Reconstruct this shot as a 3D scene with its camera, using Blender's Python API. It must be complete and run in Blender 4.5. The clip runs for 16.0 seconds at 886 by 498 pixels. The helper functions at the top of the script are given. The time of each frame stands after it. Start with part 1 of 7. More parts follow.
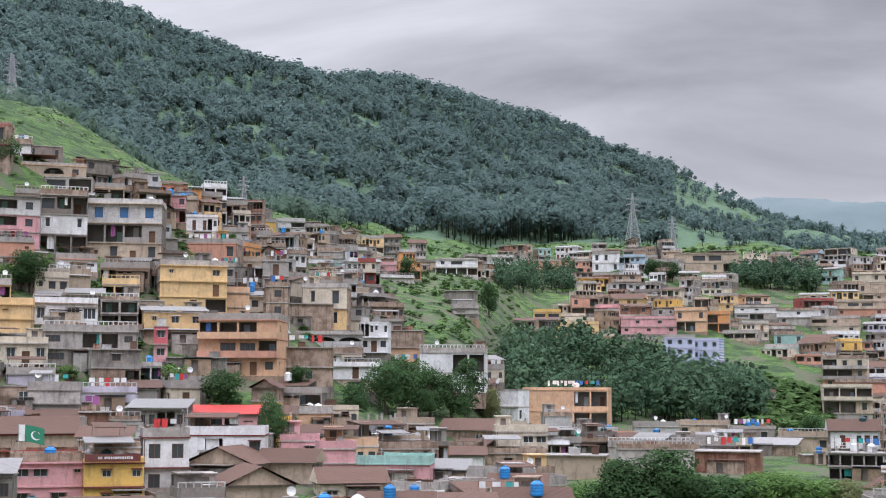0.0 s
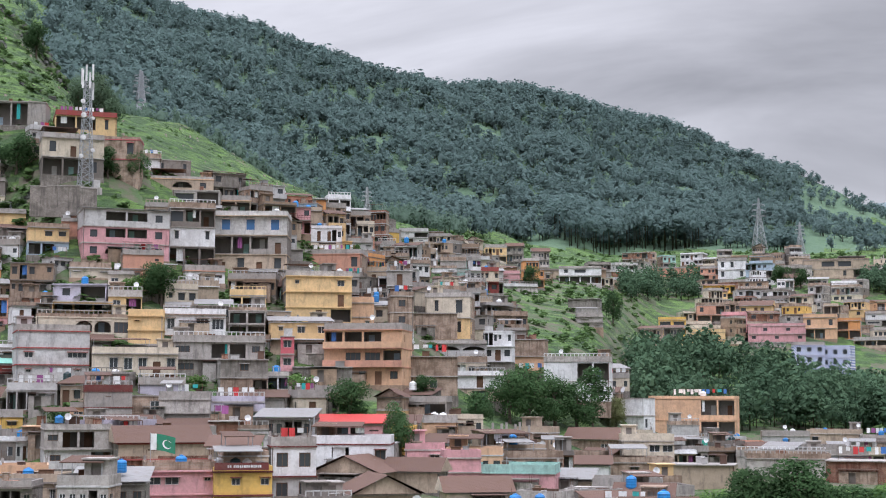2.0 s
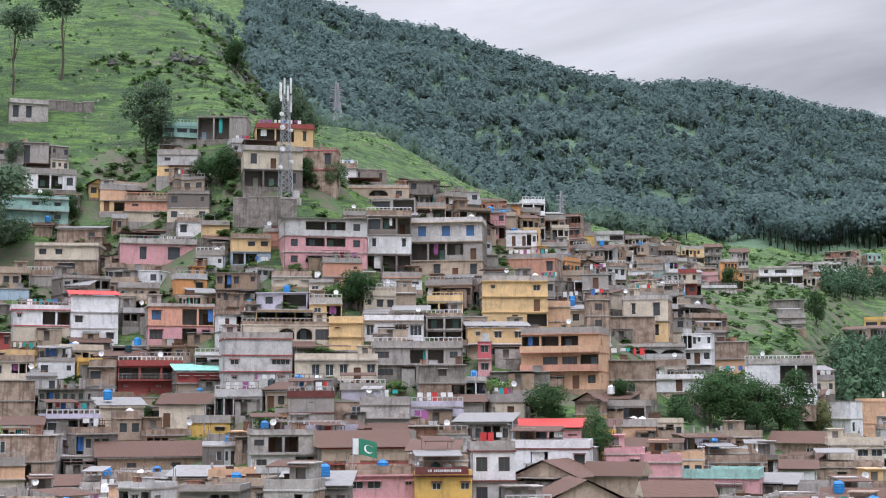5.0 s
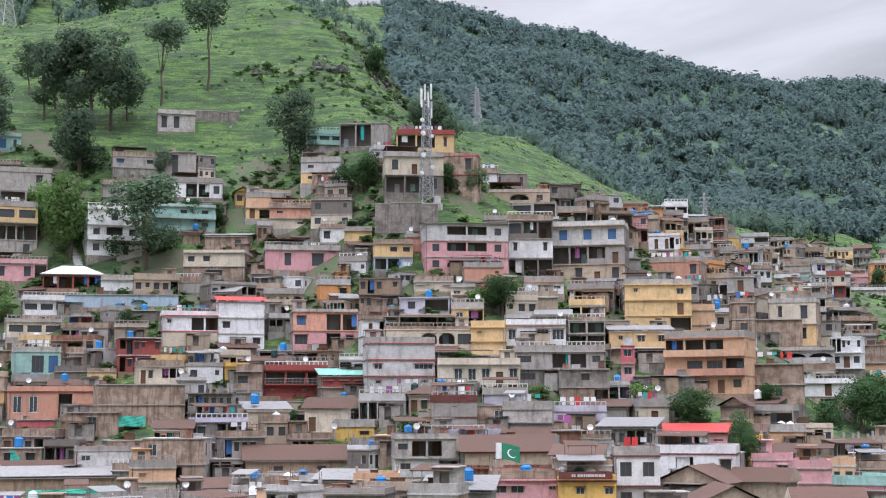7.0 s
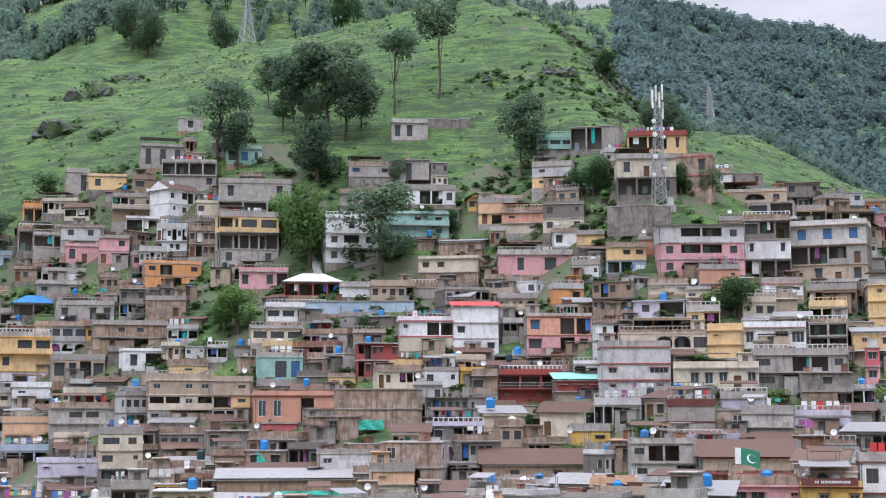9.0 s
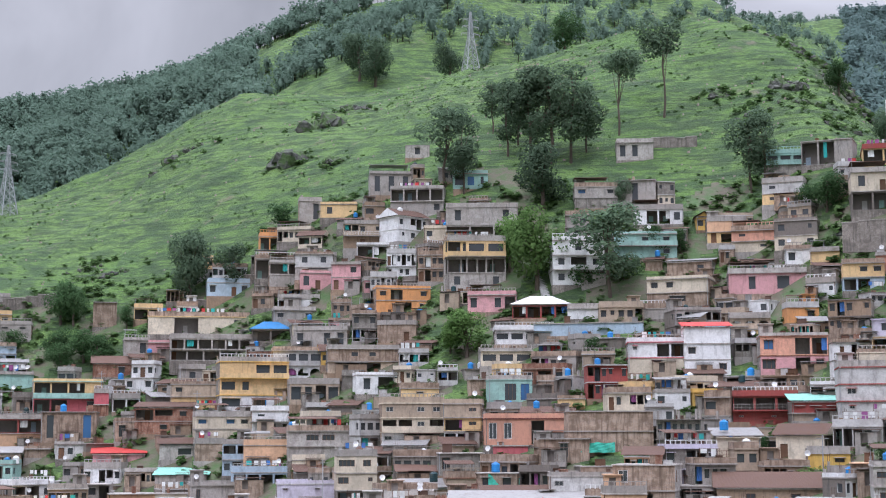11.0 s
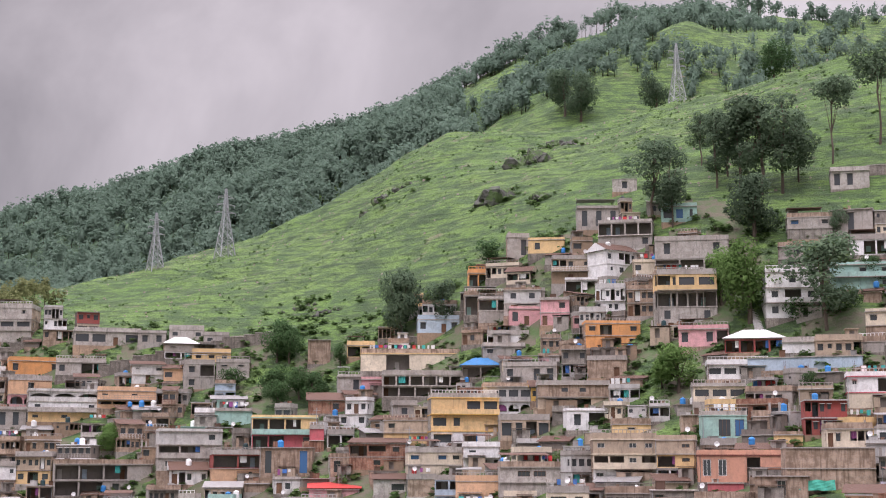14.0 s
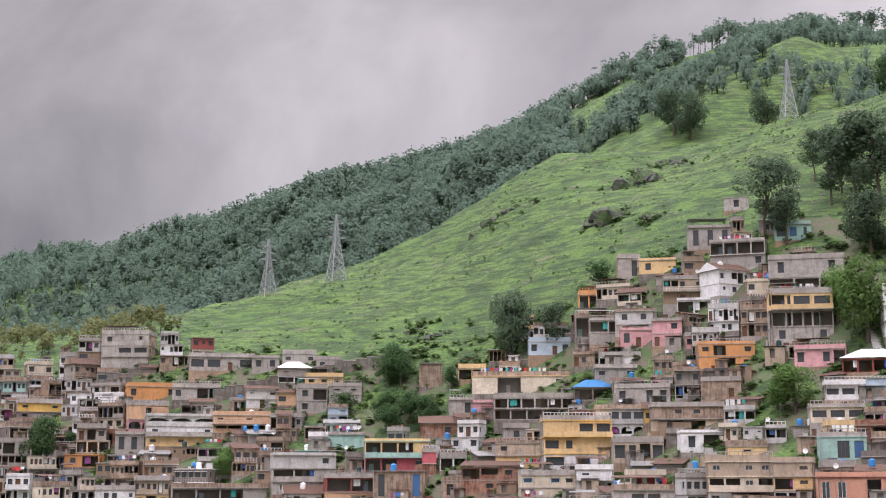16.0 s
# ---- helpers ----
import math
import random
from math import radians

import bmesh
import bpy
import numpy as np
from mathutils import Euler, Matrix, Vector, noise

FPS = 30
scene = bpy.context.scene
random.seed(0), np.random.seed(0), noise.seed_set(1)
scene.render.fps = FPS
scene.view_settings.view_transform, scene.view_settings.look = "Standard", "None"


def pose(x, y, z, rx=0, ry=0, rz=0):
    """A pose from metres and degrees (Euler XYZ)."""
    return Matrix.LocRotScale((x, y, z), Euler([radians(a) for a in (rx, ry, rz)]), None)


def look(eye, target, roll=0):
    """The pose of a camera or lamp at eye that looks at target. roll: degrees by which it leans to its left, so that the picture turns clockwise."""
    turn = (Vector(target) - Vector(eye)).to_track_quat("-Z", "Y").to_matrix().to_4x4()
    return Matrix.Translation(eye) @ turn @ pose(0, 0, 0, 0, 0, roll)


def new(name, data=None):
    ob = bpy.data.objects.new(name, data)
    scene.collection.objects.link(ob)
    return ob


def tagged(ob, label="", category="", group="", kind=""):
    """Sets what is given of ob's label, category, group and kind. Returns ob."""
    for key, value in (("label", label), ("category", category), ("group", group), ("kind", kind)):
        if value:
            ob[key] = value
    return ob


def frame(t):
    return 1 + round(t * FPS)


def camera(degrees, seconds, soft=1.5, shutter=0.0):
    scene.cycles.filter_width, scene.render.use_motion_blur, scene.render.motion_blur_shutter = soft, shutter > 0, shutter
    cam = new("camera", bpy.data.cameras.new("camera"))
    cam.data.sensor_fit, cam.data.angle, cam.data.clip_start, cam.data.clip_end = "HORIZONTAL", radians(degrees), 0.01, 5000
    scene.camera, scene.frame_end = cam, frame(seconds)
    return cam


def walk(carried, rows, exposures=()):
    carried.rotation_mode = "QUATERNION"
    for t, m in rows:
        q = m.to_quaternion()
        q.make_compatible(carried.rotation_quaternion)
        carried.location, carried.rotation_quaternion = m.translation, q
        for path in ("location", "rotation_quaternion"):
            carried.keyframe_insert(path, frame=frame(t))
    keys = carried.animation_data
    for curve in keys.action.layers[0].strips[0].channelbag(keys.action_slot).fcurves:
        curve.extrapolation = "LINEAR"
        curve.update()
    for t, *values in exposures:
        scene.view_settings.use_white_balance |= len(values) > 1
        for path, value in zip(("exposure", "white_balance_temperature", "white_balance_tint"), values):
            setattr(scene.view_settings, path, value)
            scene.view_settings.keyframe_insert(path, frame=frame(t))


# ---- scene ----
cam = camera(33.91, 16.0, soft=1.1)
EYE = 20.0
# seconds, yaw, pitch, roll: the camera turns on the spot
ROWS = [
    (0.0, 0.000, 5.600, -0.200),
    (0.5, 1.077, 5.654, -0.141),
    (1.0, 2.306, 5.753, -0.089),
    (1.5, 3.596, 5.857, -0.062),
    (2.0, 4.877, 5.939, -0.097),
    (2.5, 6.115, 5.987, -0.070),
    (3.0, 7.328, 6.016, 0.011),
    (3.5, 8.584, 6.047, 0.135),
    (4.0, 9.932, 6.084, 0.206),
    (6.5, 16.717, 6.229, 0.123),
    (7.0, 18.219, 6.304, 0.123),
    (7.5, 20.149, 6.299, 0.097),
    (8.0, 22.450, 6.342, 0.061),
    (8.5, 24.939, 6.393, 0.042),
    (9.0, 27.414, 6.477, 0.044),
    (9.5, 29.844, 6.652, 0.051),
    (10.0, 32.264, 6.920, 0.070),
    (12.5, 41.046, 7.983, -0.019),
    (13.0, 42.293, 8.251, -0.134),
    (13.5, 43.496, 8.524, -0.184),
    (14.0, 44.651, 8.767, -0.131),
    (14.5, 45.749, 8.951, -0.037),
    (15.0, 46.874, 9.126, 0.025),
    (15.5, 48.002, 9.325, -0.032),
    (16.0, 49.043, 9.651, -0.025),
]
walk(cam, [(t, pose(0, 0, EYE, 90 + pitch, roll, yaw)) for t, yaw, pitch, roll in ROWS],
     exposures=[(0.0, 0.08, 5950, 15), (4.0, 0.10, 5900, 15), (8.0, 0.16, 5850, 15), (10.0, 0.18, 5700, 16),
                (12.4, 0.22, 6150, 21), (13.2, 0.25, 6450, 26), (16.0, 0.26, 6400, 22)])

# ---- sky, sun ----
world = bpy.data.worlds.new("overcast_sky")
scene.world = world
world.use_nodes = True
wn, wl = world.node_tree.nodes, world.node_tree.links
wn.clear()


def wnode(kind, **values):
    n = wn.new(kind)
    for key, value in values.items():
        n.inputs[key].default_value = value
    return n


SUN_UP, SUN_TURN = radians(56), radians(150)
sky = wnode("ShaderNodeTexSky")
sky.sky_type, sky.sun_disc, sky.sun_elevation, sky.sun_rotation = "NISHITA", False, SUN_UP, SUN_TURN
ways = wnode("ShaderNodeTexCoord")
split = wnode("ShaderNodeSeparateXYZ")
wl.new(ways.outputs["Generated"], split.inputs[0])
# the cloud deck as a sheet overhead: far cloud is squeezed towards the horizon
lift = wn.new("ShaderNodeMath")
lift.operation, lift.inputs[1].default_value = "ADD", 0.42
wl.new(split.outputs["Z"], lift.inputs[0])
flat = wn.new("ShaderNodeCombineXYZ")
for axis in "XY":
    over = wn.new("ShaderNodeMath")
    over.operation = "DIVIDE"
    wl.new(split.outputs[axis], over.inputs[0])
    wl.new(lift.outputs[0], over.inputs[1])
    wl.new(over.outputs[0], flat.inputs[axis])
turn = wn.new("ShaderNodeMapping")
turn.inputs["Rotation"].default_value = (0, 0, radians(18))
turn.inputs["Location"].default_value = (3.1, 0.4, 0)
turn.inputs["Scale"].default_value = (0.85, 1.35, 1)
wl.new(flat.outputs[0], turn.inputs[0])
billow = wnode("ShaderNodeTexNoise", Scale=1.9, Detail=6.0, Roughness=0.55, Distortion=0.5)
wl.new(turn.outputs[0], billow.inputs["Vector"])
grey = wn.new("ShaderNodeValToRGB")
stops = grey.color_ramp.elements
stops[0].position, stops[0].color = 0.32, (0.330, 0.322, 0.320, 1)
stops[1].position, stops[1].color = 0.68, (0.76, 0.744, 0.734, 1)
middle = stops.new(0.5)
middle.color = (0.535, 0.522, 0.516, 1)
wl.new(billow.outputs["Fac"], grey.inputs[0])
# an overcast sky is about three times brighter overhead than at the horizon
height = wn.new("ShaderNodeMapRange")
height.inputs["From Min"].default_value, height.inputs["From Max"].default_value = 0.33, 1.0
wl.new(split.outputs["Z"], height.inputs["Value"])
dome = wn.new("ShaderNodeMix")
dome.data_type = "RGBA"
dome.inputs["A"].default_value, dome.inputs["B"].default_value = (1, 1, 1, 1), (5.5, 5.65, 6.1, 1)
wl.new(height.outputs[0], dome.inputs["Factor"])
deck = wn.new("ShaderNodeVectorMath")
deck.operation = "MULTIPLY"
wl.new(grey.outputs[0], deck.inputs[0])
wl.new(dome.outputs["Result"], deck.inputs[1])
# the cloud is thinnest towards the north, thick in the west
thin = wn.new("ShaderNodeMapRange")
thin.inputs["From Min"].default_value, thin.inputs["From Max"].default_value = -1.0, 1.0
wl.new(split.outputs["X"], thin.inputs["Value"])
cover = wn.new("ShaderNodeValToRGB")
cover.color_ramp.interpolation = "EASE"
part_way = cover.color_ramp.elements
part_way[0].position, part_way[0].color = 0.05, (0.30, 0.30, 0.30, 1)
part_way[1].position, part_way[1].color = 0.64, (0.43, 0.43, 0.43, 1)
for place_at, amount in ((0.17, 0.42), (0.32, 0.74), (0.47, 0.66)):
    part_way.new(place_at).color = (amount, amount, amount, 1)
wl.new(thin.outputs[0], cover.inputs[0])
bright = wn.new("ShaderNodeMath")
bright.operation, bright.inputs[1].default_value = "MULTIPLY", 2.0
wl.new(cover.outputs[0], bright.inputs[0])
lit = wn.new("ShaderNodeVectorMath")
lit.operation = "SCALE"
wl.new(deck.outputs[0], lit.inputs[0])
wl.new(bright.outputs[0], lit.inputs["Scale"])
clear = wn.new("ShaderNodeVectorMath")
clear.operation, clear.inputs["Scale"].default_value = "SCALE", 0.10
wl.new(sky.outputs[0], clear.inputs[0])
blend = wn.new("ShaderNodeMix")
blend.data_type = "RGBA"
blend.inputs["Factor"].default_value = 0.93
wl.new(clear.outputs[0], blend.inputs["A"])
wl.new(lit.outputs[0], blend.inputs["B"])
shine = wnode("ShaderNodeBackground", Strength=1.0)
wl.new(blend.outputs["Result"], shine.inputs["Color"])
wout = wn.new("ShaderNodeOutputWorld")
wl.new(shine.outputs[0], wout.inputs["Surface"])

sun_lamp = bpy.data.lights.new("sun", "SUN")
sun_lamp.energy, sun_lamp.angle, sun_lamp.color = 1.5, radians(30), (1.0, 0.99, 0.97)
sun = new("sun", sun_lamp)
sun.matrix_world = look((math.sin(SUN_TURN) * 90, math.cos(SUN_TURN) * 90, 160), (0, 0, 0))


# ---- materials ----
def shader(name, rough=0.85, metal=0.0):
    m = bpy.data.materials.new(name)
    m.use_nodes = True
    b = m.node_tree.nodes["Principled BSDF"]
    b.inputs["Roughness"].default_value, b.inputs["Metallic"].default_value = rough, metal
    b.inputs["Specular IOR Level"].default_value = 0.25
    return m, m.node_tree.nodes, m.node_tree.links, b


def node(nodes, kind, **values):
    n = nodes.new(kind)
    for key, value in values.items():
        n.inputs[key].default_value = value
    return n


def grain(nodes, links, scale, detail=4.0, stretch=(1, 1, 1), rough=0.6, coords="world"):
    """Noise over world places, or over a thing's own axes."""
    if coords == "world":
        place = nodes.new("ShaderNodeNewGeometry").outputs["Position"]
    else:
        place = nodes.new("ShaderNodeTexCoord").outputs["Object"]
    m = nodes.new("ShaderNodeMapping")
    m.inputs["Scale"].default_value = stretch
    links.new(place, m.inputs[0])
    n = node(nodes, "ShaderNodeTexNoise", Scale=scale, Detail=detail, Roughness=rough)
    links.new(m.outputs[0], n.inputs["Vector"])
    return n.outputs["Fac"]


def ranged(nodes, links, fac, a, b, low, high):
    n = nodes.new("ShaderNodeMapRange")
    for key, value in (("From Min", a), ("From Max", b), ("To Min", low), ("To Max", high)):
        n.inputs[key].default_value = value
    links.new(fac, n.inputs["Value"])
    return n.outputs[0]


def mixed(nodes, links, fac, a, b, how="MIX"):
    n = nodes.new("ShaderNodeMix")
    n.data_type, n.blend_type = "RGBA", how
    for socket, value in (("Factor", fac), ("A", a), ("B", b)):
        if isinstance(value, (int, float)):
            n.inputs[socket].default_value = value
        elif isinstance(value, tuple):
            n.inputs[socket].default_value = (*value, 1)[:4]
        else:
            links.new(value, n.inputs[socket])
    return n.outputs["Result"]


def varied(nodes, links, colour, spread):
    """Each object a little lighter or darker than its like."""
    info = nodes.new("ShaderNodeObjectInfo")
    v = ranged(nodes, links, info.outputs["Random"], 0, 1, 1 - spread, 1 + spread)
    h = node(nodes, "ShaderNodeHueSaturation")
    links.new(v, h.inputs["Value"])
    if isinstance(colour, tuple):
        h.inputs["Color"].default_value = (*colour, 1)
    else:
        links.new(colour, h.inputs["Color"])
    return h.outputs[0]


def bumped(nodes, links, b, fac, strength, distance):
    n = node(nodes, "ShaderNodeBump", Strength=strength, Distance=distance)
    links.new(fac, n.inputs["Height"])
    links.new(n.outputs[0], b.inputs["Normal"])


def plaster(name, colour, wear=0.5, spread=0.12):
    """Painted or bare render with rain streaks, flaked patches and grime."""
    m, n, l, b = shader(name, 0.9)
    c = varied(n, l, colour, spread)
    c = mixed(n, l, ranged(n, l, grain(n, l, 0.11, 2.0), 0.38, 0.62, 0, 0.4), c, tuple(0.66 * v for v in colour))
    # earth-brown staining over broad areas
    c = mixed(n, l, ranged(n, l, grain(n, l, 0.19, 5.0, (1, 1, 1.7), 0.65), 0.48, 0.62, 0, 0.42 * wear), c,
              tuple(0.45 * v + t for v, t in zip(colour, (0.115, 0.080, 0.055))))
    patch = ranged(n, l, grain(n, l, 0.55, 6.0, rough=0.7), 0.47, 0.58, 0, 0.70 * wear)
    dull = tuple(0.40 * v + t for v, t in zip(colour, (0.085, 0.070, 0.058)))
    c = mixed(n, l, patch, c, dull)
    streak = ranged(n, l, grain(n, l, 0.9, 5.0, (1.6, 1.6, 0.34), 0.7), 0.53, 0.68, 0, 0.8 * wear)
    c = mixed(n, l, streak, c, tuple(0.22 * v + 0.028 for v in colour))
    fine = grain(n, l, 2.6, 6.0, rough=0.8)
    c = mixed(n, l, ranged(n, l, fine, 0.45, 0.66, 0.0, 0.6 * wear), c, tuple(0.42 * v for v in colour))
    l.new(c, b.inputs["Base Color"])
    bumped(n, l, b, fine, 0.5, 0.06)
    return m


def brickwork(name, one, two, joint):
    m, n, l, b = shader(name, 0.95)
    tc = n.new("ShaderNodeTexCoord")
    s = n.new("ShaderNodeSeparateXYZ")
    l.new(tc.outputs["Object"], s.inputs[0])
    add = n.new("ShaderNodeMath")
    l.new(s.outputs["X"], add.inputs[0])
    l.new(s.outputs["Y"], add.inputs[1])
    flat_place = n.new("ShaderNodeCombineXYZ")
    l.new(add.outputs[0], flat_place.inputs["X"])
    l.new(s.outputs["Z"], flat_place.inputs["Y"])
    br = node(n, "ShaderNodeTexBrick", Scale=1.0)
    br.inputs["Brick Width"].default_value, br.inputs["Row Height"].default_value = 0.46, 0.16
    br.inputs["Mortar Size"].default_value = 0.02
    br.inputs["Color1"].default_value, br.inputs["Color2"].default_value = (*one, 1), (*two, 1)
    br.inputs["Mortar"].default_value = (*joint, 1)
    l.new(flat_place.outputs[0], br.inputs["Vector"])
    c = varied(n, l, br.outputs["Color"], 0.15)
    c = mixed(n, l, ranged(n, l, grain(n, l, 0.7, 5.0), 0.42, 0.62, 0, 0.8), c, tuple(0.5 * v for v in one))
    c = mixed(n, l, ranged(n, l, grain(n, l, 1.0, 4.0, (2.4, 2.4, 0.25)), 0.50, 0.66, 0, 0.75), c, tuple(0.36 * v for v in one))
    l.new(c, b.inputs["Base Color"])
    bumped(n, l, b, br.outputs["Fac"], 0.4, 0.03)
    return m


def foliage(name, dark, light, spread=0.2, through_leaf=0.42):
    """Leaves: each blade a little different, broad patches darker, some light let through."""
    m, n, l, b = shader(name, 0.9)
    b.inputs["Specular IOR Level"].default_value = 0.05
    r = n.new("ShaderNodeNewGeometry").outputs["Random Per Island"]
    c = mixed(n, l, r, dark, light)
    c = mixed(n, l, ranged(n, l, grain(n, l, 0.03, 4.0), 0.38, 0.66, 0, 0.6), c, tuple(0.68 * v for v in dark))
    c = varied(n, l, c, spread) if spread else c
    l.new(c, b.inputs["Base Color"])
    t = n.new("ShaderNodeBsdfTranslucent")
    l.new(c, t.inputs["Color"])
    both = n.new("ShaderNodeMixShader")
    both.inputs[0].default_value = through_leaf
    l.new(b.outputs[0], both.inputs[1])
    l.new(t.outputs[0], both.inputs[2])
    l.new(both.outputs[0], n["Material Output"].inputs["Surface"])
    return m


def metal(name, colour, rough=0.5, amount=0.6, ribs=0.0):
    m, n, l, b = shader(name, rough, amount)
    c = varied(n, l, colour, 0.15)
    c = mixed(n, l, ranged(n, l, grain(n, l, 1.2, 5.0), 0.5, 0.75, 0, 0.7), c, tuple(v * 0.5 + t for v, t in zip(colour, (0.06, 0.03, 0.01))))
    l.new(c, b.inputs["Base Color"])
    if ribs:
        tc = n.new("ShaderNodeTexCoord")
        w = node(n, "ShaderNodeTexWave", Scale=ribs)
        l.new(tc.outputs["Object"], w.inputs["Vector"])
        bumped(n, l, b, w.outputs["Fac"], 0.6, 0.06)
    return m


PAINT = {
    "cement": plaster("bare_cement", (0.43, 0.395, 0.36), 0.85, 0.25),
    "pale": plaster("pale_grey_render", (0.56, 0.545, 0.525), 0.7, 0.15),
    "dark": plaster("dark_damp_cement", (0.23, 0.200, 0.175), 0.8, 0.25),
    "cream": plaster("cream_paint", (0.68, 0.59, 0.46), 0.62),
    "sand": plaster("sand_render", (0.50, 0.395, 0.295), 0.75, 0.2),
    "white": plaster("white_paint", (0.80, 0.79, 0.78), 0.55, 0.08),
    "peach": plaster("peach_paint", (0.72, 0.45, 0.28), 0.5),
    "salmon": plaster("salmon_paint", (0.64, 0.33, 0.23), 0.55),
    "orange": plaster("orange_paint", (0.70, 0.33, 0.13), 0.45),
    "pink": plaster("pink_paint", (0.66, 0.35, 0.36), 0.55),
    "yellow": plaster("yellow_paint", (0.74, 0.47, 0.13), 0.45),
    "straw": plaster("straw_yellow_paint", (0.76, 0.53, 0.27), 0.5),
    "mint": plaster("mint_paint", (0.34, 0.53, 0.47), 0.55),
    "blue": plaster("pale_blue_paint", (0.42, 0.52, 0.61), 0.5),
    "red": plaster("dark_red_paint", (0.34, 0.08, 0.07), 0.5),
    "rose": plaster("crimson_paint", (0.54, 0.13, 0.15), 0.5),
    "lilac": plaster("lilac_paint", (0.58, 0.54, 0.63), 0.5),
    "maroon": plaster("maroon_paint", (0.16, 0.045, 0.04), 0.4),
    "mud": plaster("brown_mud_render", (0.36, 0.255, 0.175), 0.8, 0.25),
    "brick": brickwork("brown_brick", (0.35, 0.245, 0.175), (0.43, 0.31, 0.23), (0.38, 0.33, 0.28)),
    "clay": brickwork("red_clay_brick", (0.30, 0.13, 0.085), (0.36, 0.18, 0.115), (0.32, 0.27, 0.22)),
    "block": brickwork("grey_block", (0.29, 0.26, 0.225), (0.35, 0.32, 0.28), (0.20, 0.185, 0.165)),
}
ROOF = plaster("weathered_roof_screed", (0.25, 0.22, 0.19), 0.8, 0.2)
# inside faces of deep openings: indoor shade put into a darker plaster
DEEP = plaster("recess_shade_plaster", (0.23, 0.205, 0.185), 0.5, 0.3)
STONE = brickwork("rubble_stone", (0.24, 0.21, 0.18), (0.33, 0.29, 0.25), (0.15, 0.135, 0.12))
TIN = metal("weathered_tin", (0.31, 0.30, 0.285), 0.6, 0.3, 3.0)
RUST = metal("brown_tin", (0.135, 0.082, 0.062), 0.85, 0.05, 3.0)
SCARLET = metal("red_tin", (0.55, 0.07, 0.06), 0.5, 0.2, 3.0)
JADE = metal("green_tin", (0.25, 0.52, 0.42), 0.5, 0.2, 3.0)
AZURE = metal("blue_tin", (0.04, 0.18, 0.38), 0.5, 0.2, 3.0)
STEEL = metal("galvanised_steel", (0.38, 0.39, 0.40), 0.5, 0.5)
GLASS, gn, gl, gb = shader("window_glass", 0.12)
gb.inputs["Base Color"].default_value = (0.055, 0.06, 0.065, 1)
gb.inputs["Specular IOR Level"].default_value = 0.5
BLUEGLASS, gn, gl, gb = shader("blue_tinted_glass", 0.15)
gb.inputs["Base Color"].default_value = (0.05, 0.13, 0.28, 1)
gb.inputs["Specular IOR Level"].default_value = 0.5
TIMBER = plaster("brown_timber", (0.16, 0.085, 0.05), 0.5, 0.3)
FRAME = plaster("pale_frame_paint", (0.55, 0.52, 0.48), 0.4, 0.2)
TANKS = {
    "blue": metal("blue_plastic", (0.03, 0.20, 0.48), 0.4, 0.0),
    "white": metal("white_plastic", (0.70, 0.70, 0.68), 0.4, 0.0),
    "black": metal("dark_green_plastic", (0.02, 0.05, 0.055), 0.4, 0.0),
    "pale": metal("pale_blue_plastic", (0.25, 0.45, 0.60), 0.4, 0.0),
}
LEAVES = {
    "dark": foliage("dark_broadleaf", (0.048, 0.098, 0.038), (0.090, 0.152, 0.062)),
    "light": foliage("fresh_broadleaf", (0.110, 0.200, 0.055), (0.175, 0.275, 0.090)),
    "pine": foliage("pine_needles", (0.085, 0.132, 0.078), (0.132, 0.185, 0.112)),
    # distance haze put into the leaf colour: paler and bluer than near pines
    "wood": foliage("hazed_far_pine_wood", (0.130, 0.188, 0.172), (0.144, 0.204, 0.184), 0.0, 0.55),
    "left": foliage("hill_pine_wood", (0.128, 0.190, 0.140), (0.160, 0.226, 0.168), 0.0, 0.5),
    "olive": foliage("olive_scrub", (0.18, 0.20, 0.085), (0.26, 0.27, 0.13)),
    "valley": foliage("valley_broadleaf", (0.062, 0.112, 0.064), (0.105, 0.165, 0.092), 0.0, 0.35),
    "bush": foliage("hill_scrub", (0.085, 0.150, 0.050), (0.140, 0.215, 0.080), 0.0),
}
BARK = plaster("grey_brown_bark", (0.11, 0.085, 0.065), 0.6, 0.2)
CLIFF, n, l, b = shader("dark_hill_rock", 0.95)
c = mixed(n, l, ranged(n, l, grain(n, l, 0.5, 6.0, (1, 1, 2.5), 0.7), 0.40, 0.62, 0, 1), (0.045, 0.048, 0.040), (0.125, 0.124, 0.108))
c = mixed(n, l, ranged(n, l, grain(n, l, 0.35, 5.0), 0.48, 0.56, 0, 0.9), c, (0.075, 0.120, 0.042))
l.new(c, b.inputs["Base Color"])
bumped(n, l, b, grain(n, l, 1.2, 6.0), 1.0, 0.4)
RUBBLE = plaster("pale_rubble", (0.36, 0.30, 0.25), 0.7, 0.2)

TURF, n, l, b = shader("hill_grass", 0.95)
wide = grain(n, l, 0.012, 4.0)
clump = grain(n, l, 0.13, 7.0, (1, 1, 2.6), 0.68)
ledges = grain(n, l, 0.20, 6.0, (0.5, 0.5, 4.5), 0.65)
blades = grain(n, l, 0.9, 6.0, (1, 1, 2.0), 0.75)
c = mixed(n, l, ranged(n, l, wide, 0.35, 0.65, 0, 1), (0.120, 0.215, 0.050), (0.172, 0.262, 0.076))
c = mixed(n, l, ranged(n, l, clump, 0.47, 0.57, 0, 0.85), c, (0.060, 0.105, 0.046))
# dark contour bands: relief shade of small ledges put into the grass colour
c = mixed(n, l, ranged(n, l, ledges, 0.49, 0.57, 0, 0.75), c, (0.045, 0.070, 0.036))
